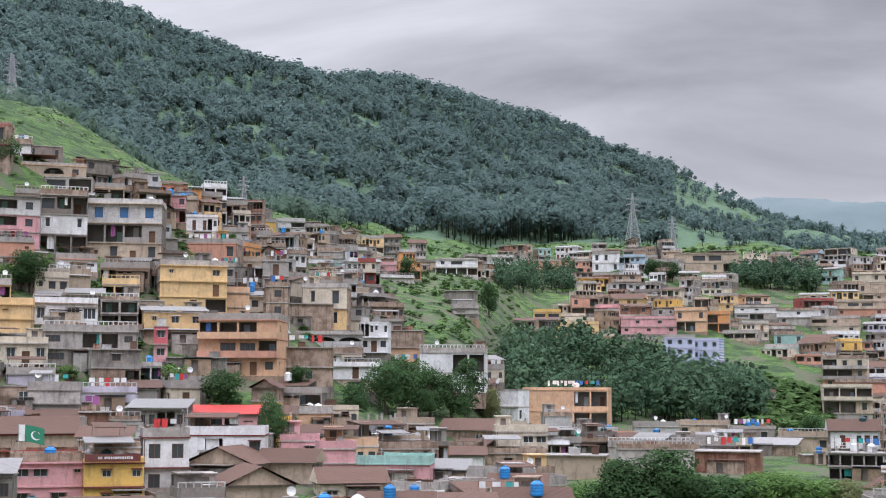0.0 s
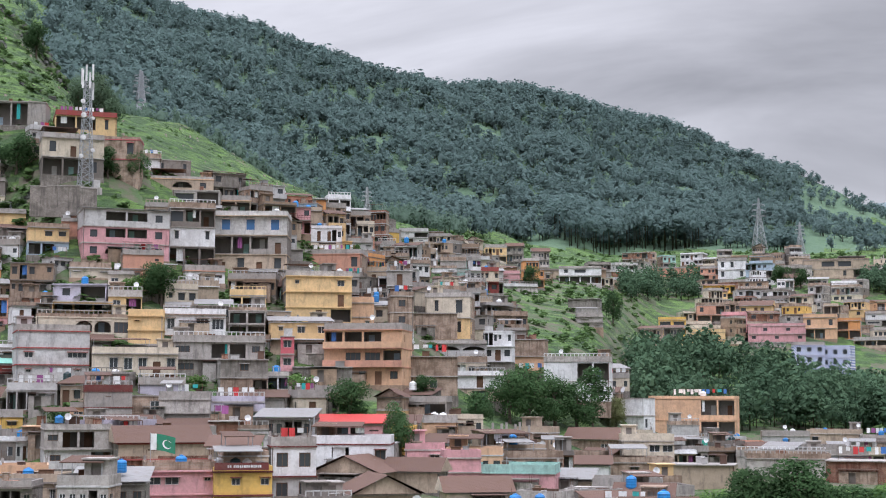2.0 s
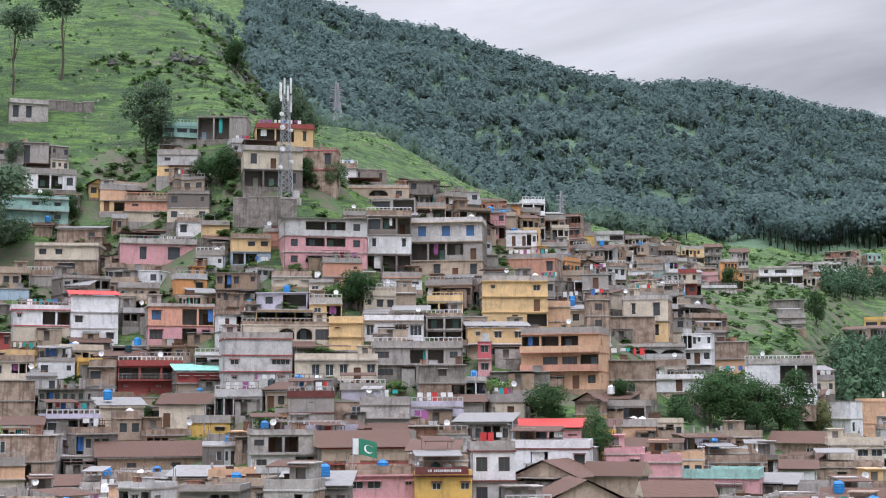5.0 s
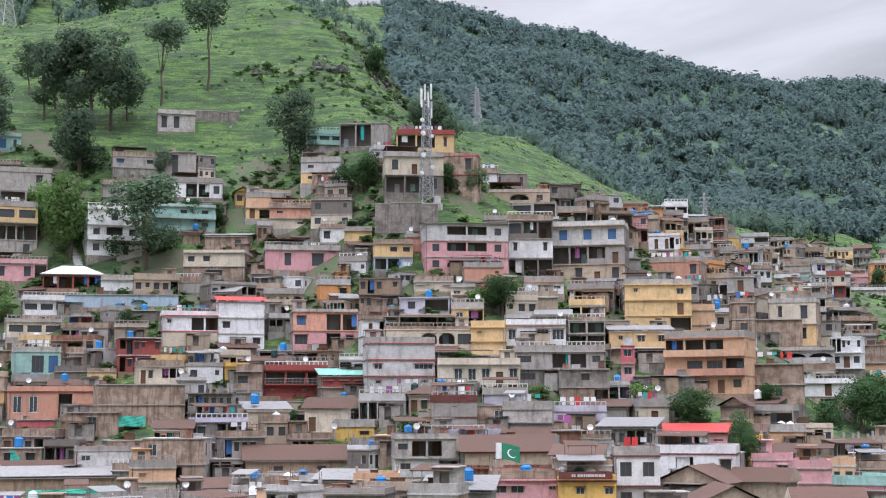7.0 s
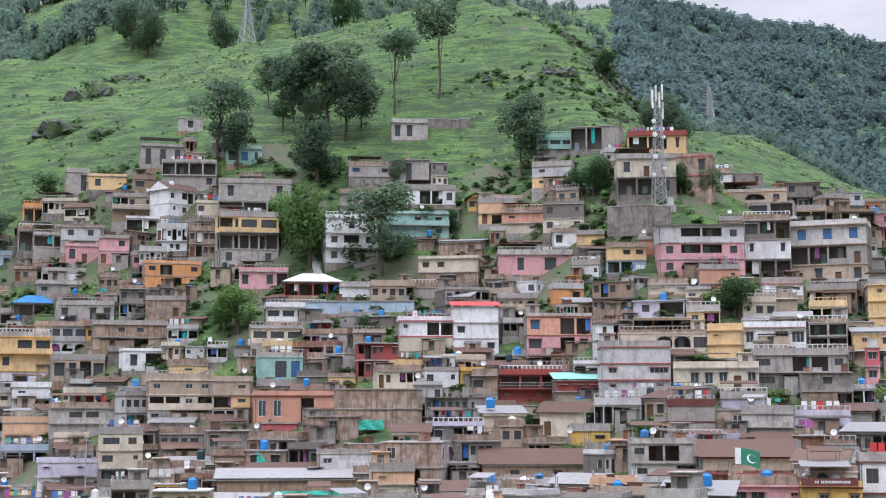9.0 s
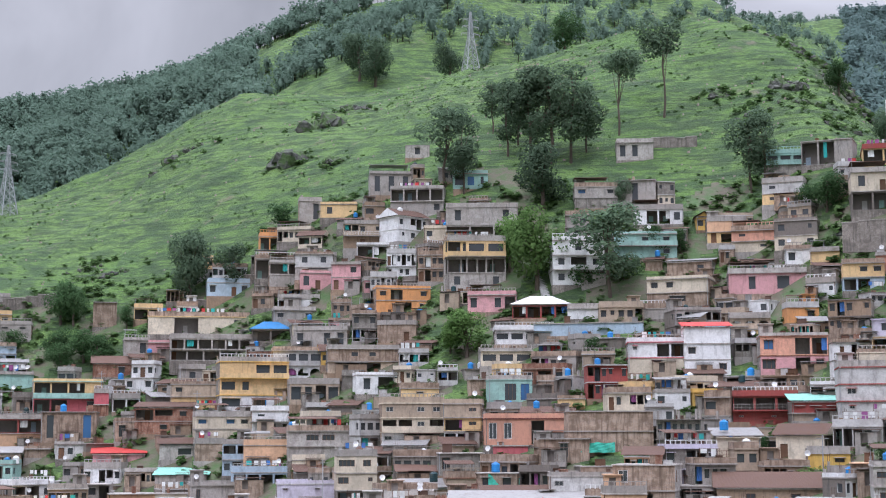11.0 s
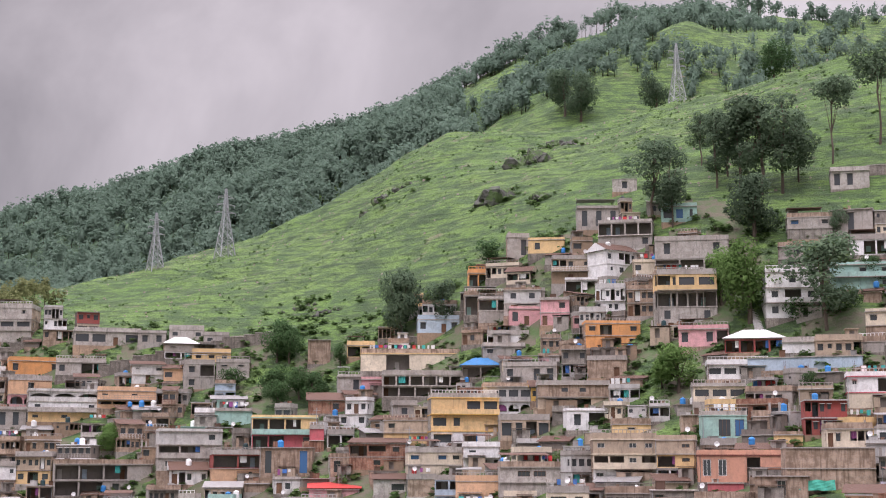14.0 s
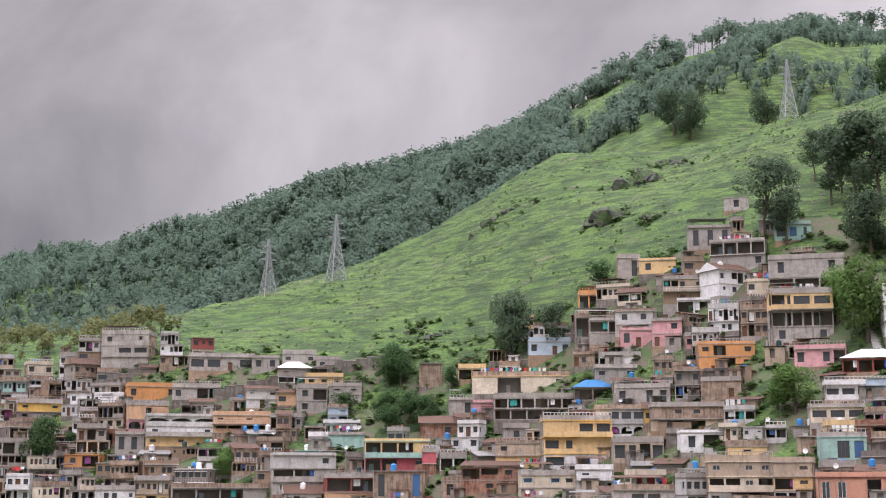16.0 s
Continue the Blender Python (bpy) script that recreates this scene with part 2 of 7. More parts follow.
c = mixed(n, l, ranged(n, l, blades, 0.46, 0.62, 0, 0.8), c, (0.060, 0.098, 0.042))
c = mixed(n, l, ranged(n, l, grain(n, l, 0.09, 7.0), 0.62, 0.72, 0, 0.8), c, (0.20, 0.17, 0.125))
# bare rock where the ground is steep
steep = n.new("ShaderNodeNewGeometry")
up = n.new("ShaderNodeSeparateXYZ")
l.new(steep.outputs["Normal"], up.inputs[0])
c = mixed(n, l, ranged(n, l, up.outputs["Z"], 0.55, 0.72, 0.9, 0.0), c, (0.13, 0.118, 0.10))
l.new(c, b.inputs["Base Color"])
rough_ground = n.new("ShaderNodeMath")
l.new(blades, rough_ground.inputs[0])
l.new(ledges, rough_ground.inputs[1])
bumped(n, l, b, rough_ground.outputs[0], 1.0, 1.1)

SOIL, n, l, b = shader("trodden_soil", 0.95)
c = mixed(n, l, ranged(n, l, grain(n, l, 0.35, 6.0), 0.40, 0.62, 0, 1), (0.115, 0.100, 0.072), (0.068, 0.112, 0.042))
c = mixed(n, l, ranged(n, l, grain(n, l, 2.4, 5.0), 0.55, 0.75, 0, 0.4), c, (0.20, 0.17, 0.135))
l.new(c, b.inputs["Base Color"])
bumped(n, l, b, grain(n, l, 1.4, 5.0), 0.8, 0.3)

LITTER, n, l, b = shader("wooded_slope_floor", 0.95)
c = mixed(n, l, ranged(n, l, grain(n, l, 0.03, 6.0), 0.38, 0.62, 0, 1), (0.085, 0.138, 0.082), (0.100, 0.156, 0.088))
c = mixed(n, l, ranged(n, l, grain(n, l, 0.4, 5.0), 0.45, 0.7, 0, 0.7), c, (0.074, 0.118, 0.080))
l.new(c, b.inputs["Base Color"])
bumped(n, l, b, grain(n, l, 0.3, 5.0), 0.8, 1.0)
# blue-grey of distance haze painted onto the ground beyond 2300 m
RIDGE, n, l, b = shader("haze_blue_far_ridge", 0.95)
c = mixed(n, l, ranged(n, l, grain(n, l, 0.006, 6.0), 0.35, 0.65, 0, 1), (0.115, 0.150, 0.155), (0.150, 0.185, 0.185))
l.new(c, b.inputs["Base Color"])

STRIPES, n, l, b = shader("blue_and_white_diagonal_stripes", 0.7)
tc = n.new("ShaderNodeTexCoord")
lay = n.new("ShaderNodeMapping")
lay.inputs["Rotation"].default_value = (0, radians(38), 0)
l.new(tc.outputs["Object"], lay.inputs[0])
wave = node(n, "ShaderNodeTexWave", Scale=0.62, Distortion=0.2)
wave.bands_direction = "X"
l.new(lay.outputs[0], wave.inputs["Vector"])
c = mixed(n, l, ranged(n, l, wave.outputs["Fac"], 0.42, 0.58, 0, 1), (0.20, 0.24, 0.46), (0.72, 0.72, 0.76))
l.new(c, b.inputs["Base Color"])
PAINT["striped"] = STRIPES
NET = metal("green_shade_net", (0.05, 0.33, 0.24), 0.8, 0.0)
CLOTH = {"white": metal("white_cloth", (0.72, 0.72, 0.70), 0.9, 0.0), "green": metal("flag_green_cloth", (0.04, 0.20, 0.12), 0.9, 0.0),
         "red": metal("red_cloth", (0.55, 0.06, 0.06), 0.9, 0.0), "teal": metal("teal_cloth", (0.05, 0.38, 0.36), 0.9, 0.0),
         "purple": metal("purple_cloth", (0.30, 0.10, 0.25), 0.9, 0.0), "blue": metal("blue_cloth", (0.07, 0.18, 0.45), 0.9, 0.0)}


# ---- the ground: one sheet, valley floor, town slope, grass hill and the mountain behind ----
# for each bearing (degrees to the left of north), along the way out: distance and angle of rise above eye level
# of the near foot, the middle and upper town, the last houses, the near crest, the dip behind it, the far slope, the far crest
LAND = {}


def bearing(a, *pairs, beyond=1.5):
    LAND[a] = [(0.0, -4.0), (55.0, -9.5)] + [(r, r * math.tan(radians(e))) for r, e in pairs]
    r, z = LAND[a][-1]
    LAND[a] += [(r * 1.2, z * 0.93), (2900.0, 110.0), (3700.0, 3700 * math.tan(radians(beyond))), (4800.0, 60.0)]


bearing(-60, (110, -5.0), (260, -2.5), (500, -1.5), (900, -1.0), (1000, -0.8), (1100, -0.5), (1700, 0.5), (2200, 1.0), beyond=4)
bearing(-24, (143, -5.0), (307, -2.3), (407, -1.8), (640, 4.6), (756, 4.8), (864, 4.8), (1250, 4.9), (1900, 4.6), beyond=7.0)
bearing(-17, (143, -5.0), (307, -2.2), (398, -1.6), (640, 4.7), (756, 5.0), (864, 5.1), (1250, 5.3), (1800, 5.3), beyond=7.15)
bearing(-12, (143, -5.0), (307, -2.0), (407, -0.4), (640, 4.9), (739, 5.2), (846, 5.4), (1200, 6.2), (1650, 6.8), beyond=7.4)
bearing(-8, (143, -5.0), (294, -2.0), (417, 0.6), (640, 5.2), (739, 5.5), (846, 5.6), (1200, 7.0), (1550, 8.5), beyond=6.0)
bearing(-4, (147, -5.2), (273, -2.2), (430, 1.4), (671, 4.9), (774, 5.4), (865, 5.6), (1200, 8.2), (1500, 10.2))
bearing(-1, (143, -5.4), (247, -2.0), (300, 1.0), (516, 4.6), (684, 5.3), (790, 5.6), (1150, 8.8), (1450, 11.2))
bearing(2, (139, -5.5), (234, -1.4), (330, 3.0), (530, 5.1), (700, 5.8), (777, 6.0), (1100, 9.2), (1420, 11.9))
bearing(6, (136, -5.5), (214, -0.8), (295, 3.9), (413, 6.0), (594, 6.6), (672, 6.6), (1000, 9.4), (1400, 11.75))
bearing(10, (136, -5.5), (208, -0.6), (271, 4.3), (329, 6.8), (551, 7.6), (651, 7.0), (960, 9.9), (1400, 12.7))
bearing(15, (139, -5.5), (205, -0.4), (262, 5.0), (307, 8.4), (509, 10.2), (630, 9.3), (950, 11.9), (1400, 14.05))
bearing(19, (147, -5.2), (208, 0.0), (260, 5.4), (302, 9.9), (413, 11.2), (504, 10.8), (920, 13.0), (1350, 14.9))
bearing(22, (156, -5.0), (221, 0.2), (269, 5.2), (307, 9.8), (424, 14.1), (525, 12.8), (900, 14.0), (1320, 15.2))
bearing(25, (166, -4.8), (229, 0.2), (278, 5.0), (318, 9.4), (450, 15.6), (546, 14.2), (850, 14.8), (1250, 15.6))
bearing(30, (168, -4.7), (229, 0.2), (278, 4.8), (320, 9.4), (458, 15.2), (556, 14.6), (800, 15.6), (1050, 16.6))
bearing(35, (182, -4.5), (244, 0.2), (291, 5.0), (335, 10.3), (494, 14.1), (577, 13.8), (740, 16.2), (920, 17.4))
bearing(40, (206, -4.2), (261, 0.2), (305, 4.6), (340, 9.2), (536, 13.1), (597, 13.0), (720, 15.2), (860, 16.6))
bearing(45, (235, -3.8), (281, 0.2), (318, 3.7), (345, 6.7), (561, 12.8), (628, 12.2), (720, 13.2), (850, 14.5))
bearing(50, (260, -3.2), (295, 0.2), (329, 3.2), (355, 5.5), (577, 9.6), (649, 8.8), (740, 10.8), (880, 12.6))
bearing(55, (285, -2.6), (307, 0.2), (340, 3.1), (365, 5.4), (577, 7.8), (670, 6.8), (760, 9.0), (900, 11.5))
bearing(60, (300, -2.3), (320, 0.1), (352, 3.0), (380, 5.4), (556, 6.3), (670, 5.4), (800, 7.2), (950, 9.4))
bearing(66, (312, -2.0), (332, 0.0), (370, 2.5), (400, 4.0), (536, 5.7), (680, 5.1), (900, 6.6), (1300, 8.2))
bearing(75, (312, -2.0), (332, 0.0), (370, 2.3), (400, 3.6), (536, 5.0), (680, 4.6), (900, 6.0), (1300, 7.6))
bearing(120, (110, -5.0), (260, -2.5), (500, -1.5), (900, -1.0), (1000, -0.8), (1100, -0.5), (1700, 0.5), (2200, 1.0))
TURNS = np.array(sorted(LAND))
SHAPE = np.array([LAND[a] for a in TURNS])


def profile(az):
    """The way out along one bearing: distances and heights, eased from bearing to bearing."""
    az = (az + 180) % 360 - 180
    if az <= TURNS[0] or az >= TURNS[-1]:
        far = az - TURNS[-1] if az >= TURNS[-1] else az + 360 - TURNS[-1]
        s = min(1, max(0, far / (360 - TURNS[-1] + TURNS[0])))
        return SHAPE[-1] * (1 - s) + SHAPE[0] * s
    i = int(np.searchsorted(TURNS, az, side="right")) - 1
    s = (az - TURNS[i]) / (TURNS[i + 1] - TURNS[i])
    p1, p2 = SHAPE[i], SHAPE[i + 1]
    wide = TURNS[i + 1] - TURNS[i]
    m1 = (p2 - SHAPE[i - 1]) / (TURNS[i + 1] - TURNS[i - 1]) * wide if i else p2 - p1
    m2 = (SHAPE[i + 2] - p1) / (TURNS[i + 2] - TURNS[i]) * wide if i + 2 < len(TURNS) else p2 - p1
    s2, s3 = s * s, s * s * s
    return p1 * (2 * s3 - 3 * s2 + 1) + m1 * (s3 - 2 * s2 + s) + p2 * (3 * s2 - 2 * s3) + m2 * (s3 - s2)


def along(shape, r):
    """Heights at the distances r, with rounded knees and no overshoot."""
    x, z = shape[:, 0], shape[:, 1]
    h = np.diff(x)
    d = np.diff(z) / h
    m = np.zeros(len(x))
    same = d[:-1] * d[1:] > 0
    m[1:-1][same] = 2 * d[:-1][same] * d[1:][same] / (d[:-1] + d[1:])[same]
    m[0], m[-1] = d[0], d[-1]
    i = np.clip(np.searchsorted(x, r, side="right") - 1, 0, len(h) - 1)
    s = (r - x[i]) / h[i]
    return (z[i] * (2 * s**3 - 3 * s**2 + 1) + m[i] * h[i] * (s**3 - 2 * s**2 + s)
            + z[i + 1] * (3 * s**2 - 2 * s**3) + m[i + 1] * h[i] * (s**3 - s**2))


def relief(x, y, r, shape):
    """Gullies, hummocks and ledges, stronger on the open hill than in the town."""
    town = shape[5, 0]
    wild = min(1.0, max(0.0, (r - town - 5) / 60))
    if wild <= 0:
        return 0.0
    big = noise.fractal((x / 85, y / 85, 0.3), 1.0, 2.0, 3)
    small = noise.fractal((x / 17, y / 17, 5.0), 0.8, 2.1, 3)
    crag = max(0.0, noise.noise((x / 38, y / 38, 9.0)) + 0.12)
    ledge = crag * noise.ridged_multi_fractal((x / 14, y / 14, 1.0), 1.0, 2.0, 4, 0.9, 2.0)
    span = (r - shape[7, 0]) / max(1.0, shape[9, 0] - shape[7, 0])
    fold = 0.0
    if 0 < span < 1:
        fold = 4 * span * (1 - span) * 26 * noise.fractal((x / 150, y / 240, 3.0), 0.9, 2.0, 4)
    return wild * (2.6 * big * min(2.0, r / 500) + 1.5 * small + (2.6 * ledge if r < 620 else 0.0)) + fold


def ground(x, y):
    r = math.hypot(x, y)
    shape = profile(math.degrees(math.atan2(-x, y)))
    return EYE + float(along(shape, np.array([r]))[0]) + relief(x, y, r, shape)


def polar(az, r):
    return -math.sin(radians(az)) * r, math.cos(radians(az)) * r


def link(name, verts, faces, mats, slots=None, smooth=False, parent=None, label=""):
    """One mesh object from plain lists."""
    me = bpy.data.meshes.new(name)
    me.from_pydata(verts, [], faces)
    for m in mats if isinstance(mats, (list, tuple)) else [mats]:
        me.materials.append(m)
    if slots is not None:
        me.polygons.foreach_set("material_index", slots)
    if smooth:
        me.polygons.foreach_set("use_smooth", [True] * len(faces))
    ob = new(name, me)
    ob.parent = parent
    if label:
        ob["label"] = label
    return ob


def sheet():
    az = list(np.arange(-23, 72.01, 0.16))
    az += list(np.arange(74, 336, 4.0))
    rs = [2, 12, 30, 55, 80] + list(np.arange(100, 280, 4.0)) + list(np.arange(280, 600, 1.7))
    rs += list(np.arange(600, 1500, 7.0)) + list(np.arange(1500, 2300, 40.0)) + list(np.arange(2400, 4300, 100.0)) + [4700]
    ra = np.array(rs, float)
    verts, faces = [], []
    for a in az:
        shape = profile(a)
        h = along(shape, ra)
        for r, z in zip(rs, h):
            x, y = polar(a, r)
            verts.append((x, y, EYE + z + (relief(x, y, r, shape) if a <= 72 else 0)))
    n, k = len(rs), len(az)
    for i in range(k):
        j = (i + 1) % k
        for q in range(n - 1):
            faces.append((i * n + q, i * n + q + 1, j * n + q + 1, j * n + q))
    verts.append((0, 0, EYE - 4.0))
    faces += [(len(verts) - 1, i * n, ((i + 1) % k) * n) for i in range(k)]
    slots = []
    for p in faces:
        x, y, _ = verts[p[0]]
        r, s = math.hypot(x, y), profile(math.degrees(math.atan2(-x, y))) if len(p) == 4 else SHAPE[0]
        edge = s[5, 0] - 4 + 22 * noise.noise((x / 16, y / 16, 2))
        a = math.degrees(math.atan2(-x, y))
        wild = 0.5 + 0.5 * noise.noise((x / 45, y / 45, 6))
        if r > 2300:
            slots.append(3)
        elif r > s[7, 0] + 45 + 40 * wild and (-10 < a < 20 or 45 < a < 63 or (a <= -10 and wild > 0.35)):
            slots.append(2)
        else:
            slots.append(1 if r < edge and noise.noise((x / 9, y / 9, 4)) < (0.05 if a > 5 else -0.15) else 0)
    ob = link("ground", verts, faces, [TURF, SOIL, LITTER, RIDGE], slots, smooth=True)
    tagged(ob, "green grassy hillside and valley ground with dark rock ledges", "hillside", kind="structure")


sheet()


# ---- builders ----
class Form:
    """Collects faces for one mesh."""

    def __init__(self):
        self.v, self.f, self.s = [], [], []

    def face(self, points, slot=0):
        k = len(self.v)
        self.v += [tuple(p) for p in points]
        self.f.append(tuple(range(k, k + len(points))))
        self.s.append(slot)

    def box(self, x0, x1, y0, y1, z0, z1, slot=0):
        c = [(x, y, z) for z in (z0, z1) for x, y in ((x0, y0), (x1, y0), (x1, y1), (x0, y1))]
        for q in ((3, 2, 1, 0), (4, 5, 6, 7), (0, 1, 5, 4), (1, 2, 6, 5), (2, 3, 7, 6), (3, 0, 4, 7)):
            self.face([c[i] for i in q], slot)

    def bar(self, a, b, t0, t1=None, slot=0, sides=4):
        """A tapered bar from a to b."""
        a, b = Vector(a), Vector(b)
        t1 = t0 if t1 is None else t1
        way = (b - a).normalized()
        side = way.cross(Vector((0, 0, 1)) if abs(way.z) < 0.9 else Vector((1, 0, 0))).normalized()
        other = way.cross(side)
        rings = []
        for p, t in ((a, t0), (b, t1)):
            rings.append([p + (side * math.cos(q) + other * math.sin(q)) * t
                          for q in (2 * math.pi * (i + 0.5) / sides for i in range(sides))])
        for i in range(sides):
            j = (i + 1) % sides
            self.face([rings[0][j], rings[0][i], rings[1][i], rings[1][j]], slot)
        self.face(rings[0], slot)
        self.face(rings[1][::-1], slot)

    def lathe(self, rows, sides=12, slot=0, at=(0, 0)):
        """A turned body from (radius, height) rows, bottom first."""
        ring = [[(at[0] + r * math.cos(2 * math.pi * i / sides), at[1] + r * math.sin(2 * math.pi * i / sides), z)
                 for i in range(sides)] for r, z in rows]
        for low, high in zip(ring, ring[1:]):
            for i in range(sides):
                j = (i + 1) % sides
                self.face([low[i], low[j], high[j], high[i]], slot)
        self.face(ring[0][::-1], slot)
        self.face(ring[-1], slot)

    def wall(self, place, w, h, holes):
        """An upright wall with openings that go into it: holes are (u0, u1, v0, v1, depth, slot of the back)."""
        us = sorted({0.0, w} | {q for o in holes for q in o[:2]})
        vs = sorted({0.0, h} | {q for o in holes for q in o[2:4]})
        for u0, u1 in zip(us, us[1:]):
            for v0, v1 in zip(vs, vs[1:]):
                cu, cv = (u0 + u1) / 2, (v0 + v1) / 2
                if any(o[0] < cu < o[1] and o[2] < cv < o[3] for o in holes):
                    continue
                self.face([place(u0, v0, 0), place(u1, v0, 0), place(u1, v1, 0), place(u0, v1, 0)])
        for u0, u1, v0, v1, deep, slot in holes:
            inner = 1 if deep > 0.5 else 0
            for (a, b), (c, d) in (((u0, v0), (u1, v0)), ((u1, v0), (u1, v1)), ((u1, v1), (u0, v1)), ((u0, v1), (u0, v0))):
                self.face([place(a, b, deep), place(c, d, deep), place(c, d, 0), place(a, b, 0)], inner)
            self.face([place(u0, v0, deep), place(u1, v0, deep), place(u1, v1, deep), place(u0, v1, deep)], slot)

    def link(self, name, mats, parent=None, label="", smooth=False):
        ob = link(name, self.v, self.f, mats, self.s, smooth, parent, label)
        return ob


def thing(name, label, category, m, group=""):
    ob = new(name)
    ob.empty_display_size = 0.5
    ob.matrix_basis = m
    tagged(ob, label, category, group)
    return ob


KEPT = {}


def shared(key, name, make, mats, parent, m, label=""):
    """A part whose mesh is shared by all that look alike."""
    if key not in KEPT:
        form = Form()
        make(form)
        ob = form.link(name, mats)
        KEPT[key] = ob.data
    else:
        ob = new(name, KEPT[key])
    ob.parent = parent
    ob.matrix_basis = m
    if label:
        ob["label"] = label
    return ob


def window_part(parent, x, z, w, h, y, frame_mat, glass, turn=0, fine=True):
    w, h = round(w, 1), round(h, 1)
    key = ("window", w, h, frame_mat.name)

    def bars(f):
        t = 0.06
        f.box(-w / 2, w / 2, -0.04, 0.04, 0, t)
        f.box(-w / 2, w / 2, -0.04, 0.04, h - t, h)
        f.box(-w / 2, -w / 2 + t, -0.04, 0.04, t, h - t)
        f.box(w / 2 - t, w / 2, -0.04, 0.04, t, h - t)
        for i in range(1, max(2, round(w / 0.7))):
            u = -w / 2 + w * i / max(2, round(w / 0.7))
            f.box(u - t / 2, u + t / 2, -0.035, 0.035, t, h - t)

    m = Matrix.Translation((x, y, z)) @ Matrix.Rotation(turn, 4, "Z")
    ob = shared(key, "window", bars, [frame_mat], parent, m)
    shared(("pane", w, h, glass.name), "pane", lambda f: f.face([(-w / 2, 0.01, 0), (w / 2, 0.01, 0), (w / 2, 0.01, h), (-w / 2, 0.01, h)]),
           [glass], ob, Matrix())
    return ob


def door_part(parent, x, z, w, h, y, mat):
    w, h = round(w, 1), round(h, 1)

    def leaf(f):
        f.box(-w / 2, w / 2, -0.03, 0.03, 0, h)
        for a in (0.12, 0.55):
            f.box(-w / 2 + 0.12, -0.04, -0.05, -0.03, h * a, h * (a + 0.34))
            f.box(0.04, w / 2 - 0.12, -0.05, -0.03, h * a, h * (a + 0.34))

    return shared(("door", w, h, mat.name), "door", leaf, [mat], parent, Matrix.Translation((x, y, z)))


TAKEN = []  # what stands where: bearing, half width, low and high angle, distance


def claim(x, y, w, z0, z1):
    r = math.hypot(x, y)
    TAKEN.append((math.degrees(math.atan2(-x, y)), math.degrees(w / 2 / r),
                  math.degrees(math.atan2(z0 - EYE, r)), math.degrees(math.atan2(z1 - EYE, r)), r))


WORDS = {"cement": "bare grey cement", "pale": "pale grey", "dark": "dark cement", "cream": "cream",
         "sand": "sand-coloured", "white": "white", "peach": "peach", "salmon": "salmon",
         "orange": "orange", "pink": "pink", "yellow": "yellow", "straw": "straw-yellow",
         "mint": "mint-green", "blue": "pale blue", "red": "dark red", "rose": "crimson",
         "lilac": "lilac", "maroon": "maroon", "brick": "brown brick", "mud": "brown mud-rendered", "clay": "red clay brick", "block": "grey block", "striped": "blue-and-white striped"}
TOPS = {"flat": "flat roof", "tin": "sloping tin roof", "zinc": "pale sheet-metal roof", "gable": "brown gabled roof", "hip": "white hipped roof",
        "red": "red tin roof", "jade": "green tin roof", "azure": "blue pitched roof", "open": "unfinished roof posts", "none": "flat slab roof"}
COUNT = [0]


class Packed:
    """Houses too many to tell apart, gathered into one mass."""

    def __init__(self):
        self.v, self.f, self.s, self.mats = [], [], [], []

    def add(self, form, mats, m):
        slot = []
        for one in mats:
            if one not in self.mats:
                self.mats.append(one)
            slot.append(self.mats.index(one))
        k = len(self.v)
        self.v += [tuple(m @ Vector(p)) for p in form.v]
        self.f += [tuple(i + k for i in p) for p in form.f]
        self.s += [slot[i] for i in form.s]

    def finish(self, name, label):
        ob = link(name, self.v, self.f, self.mats, self.s)
        tagged(ob, label, "houses", kind="stuff")




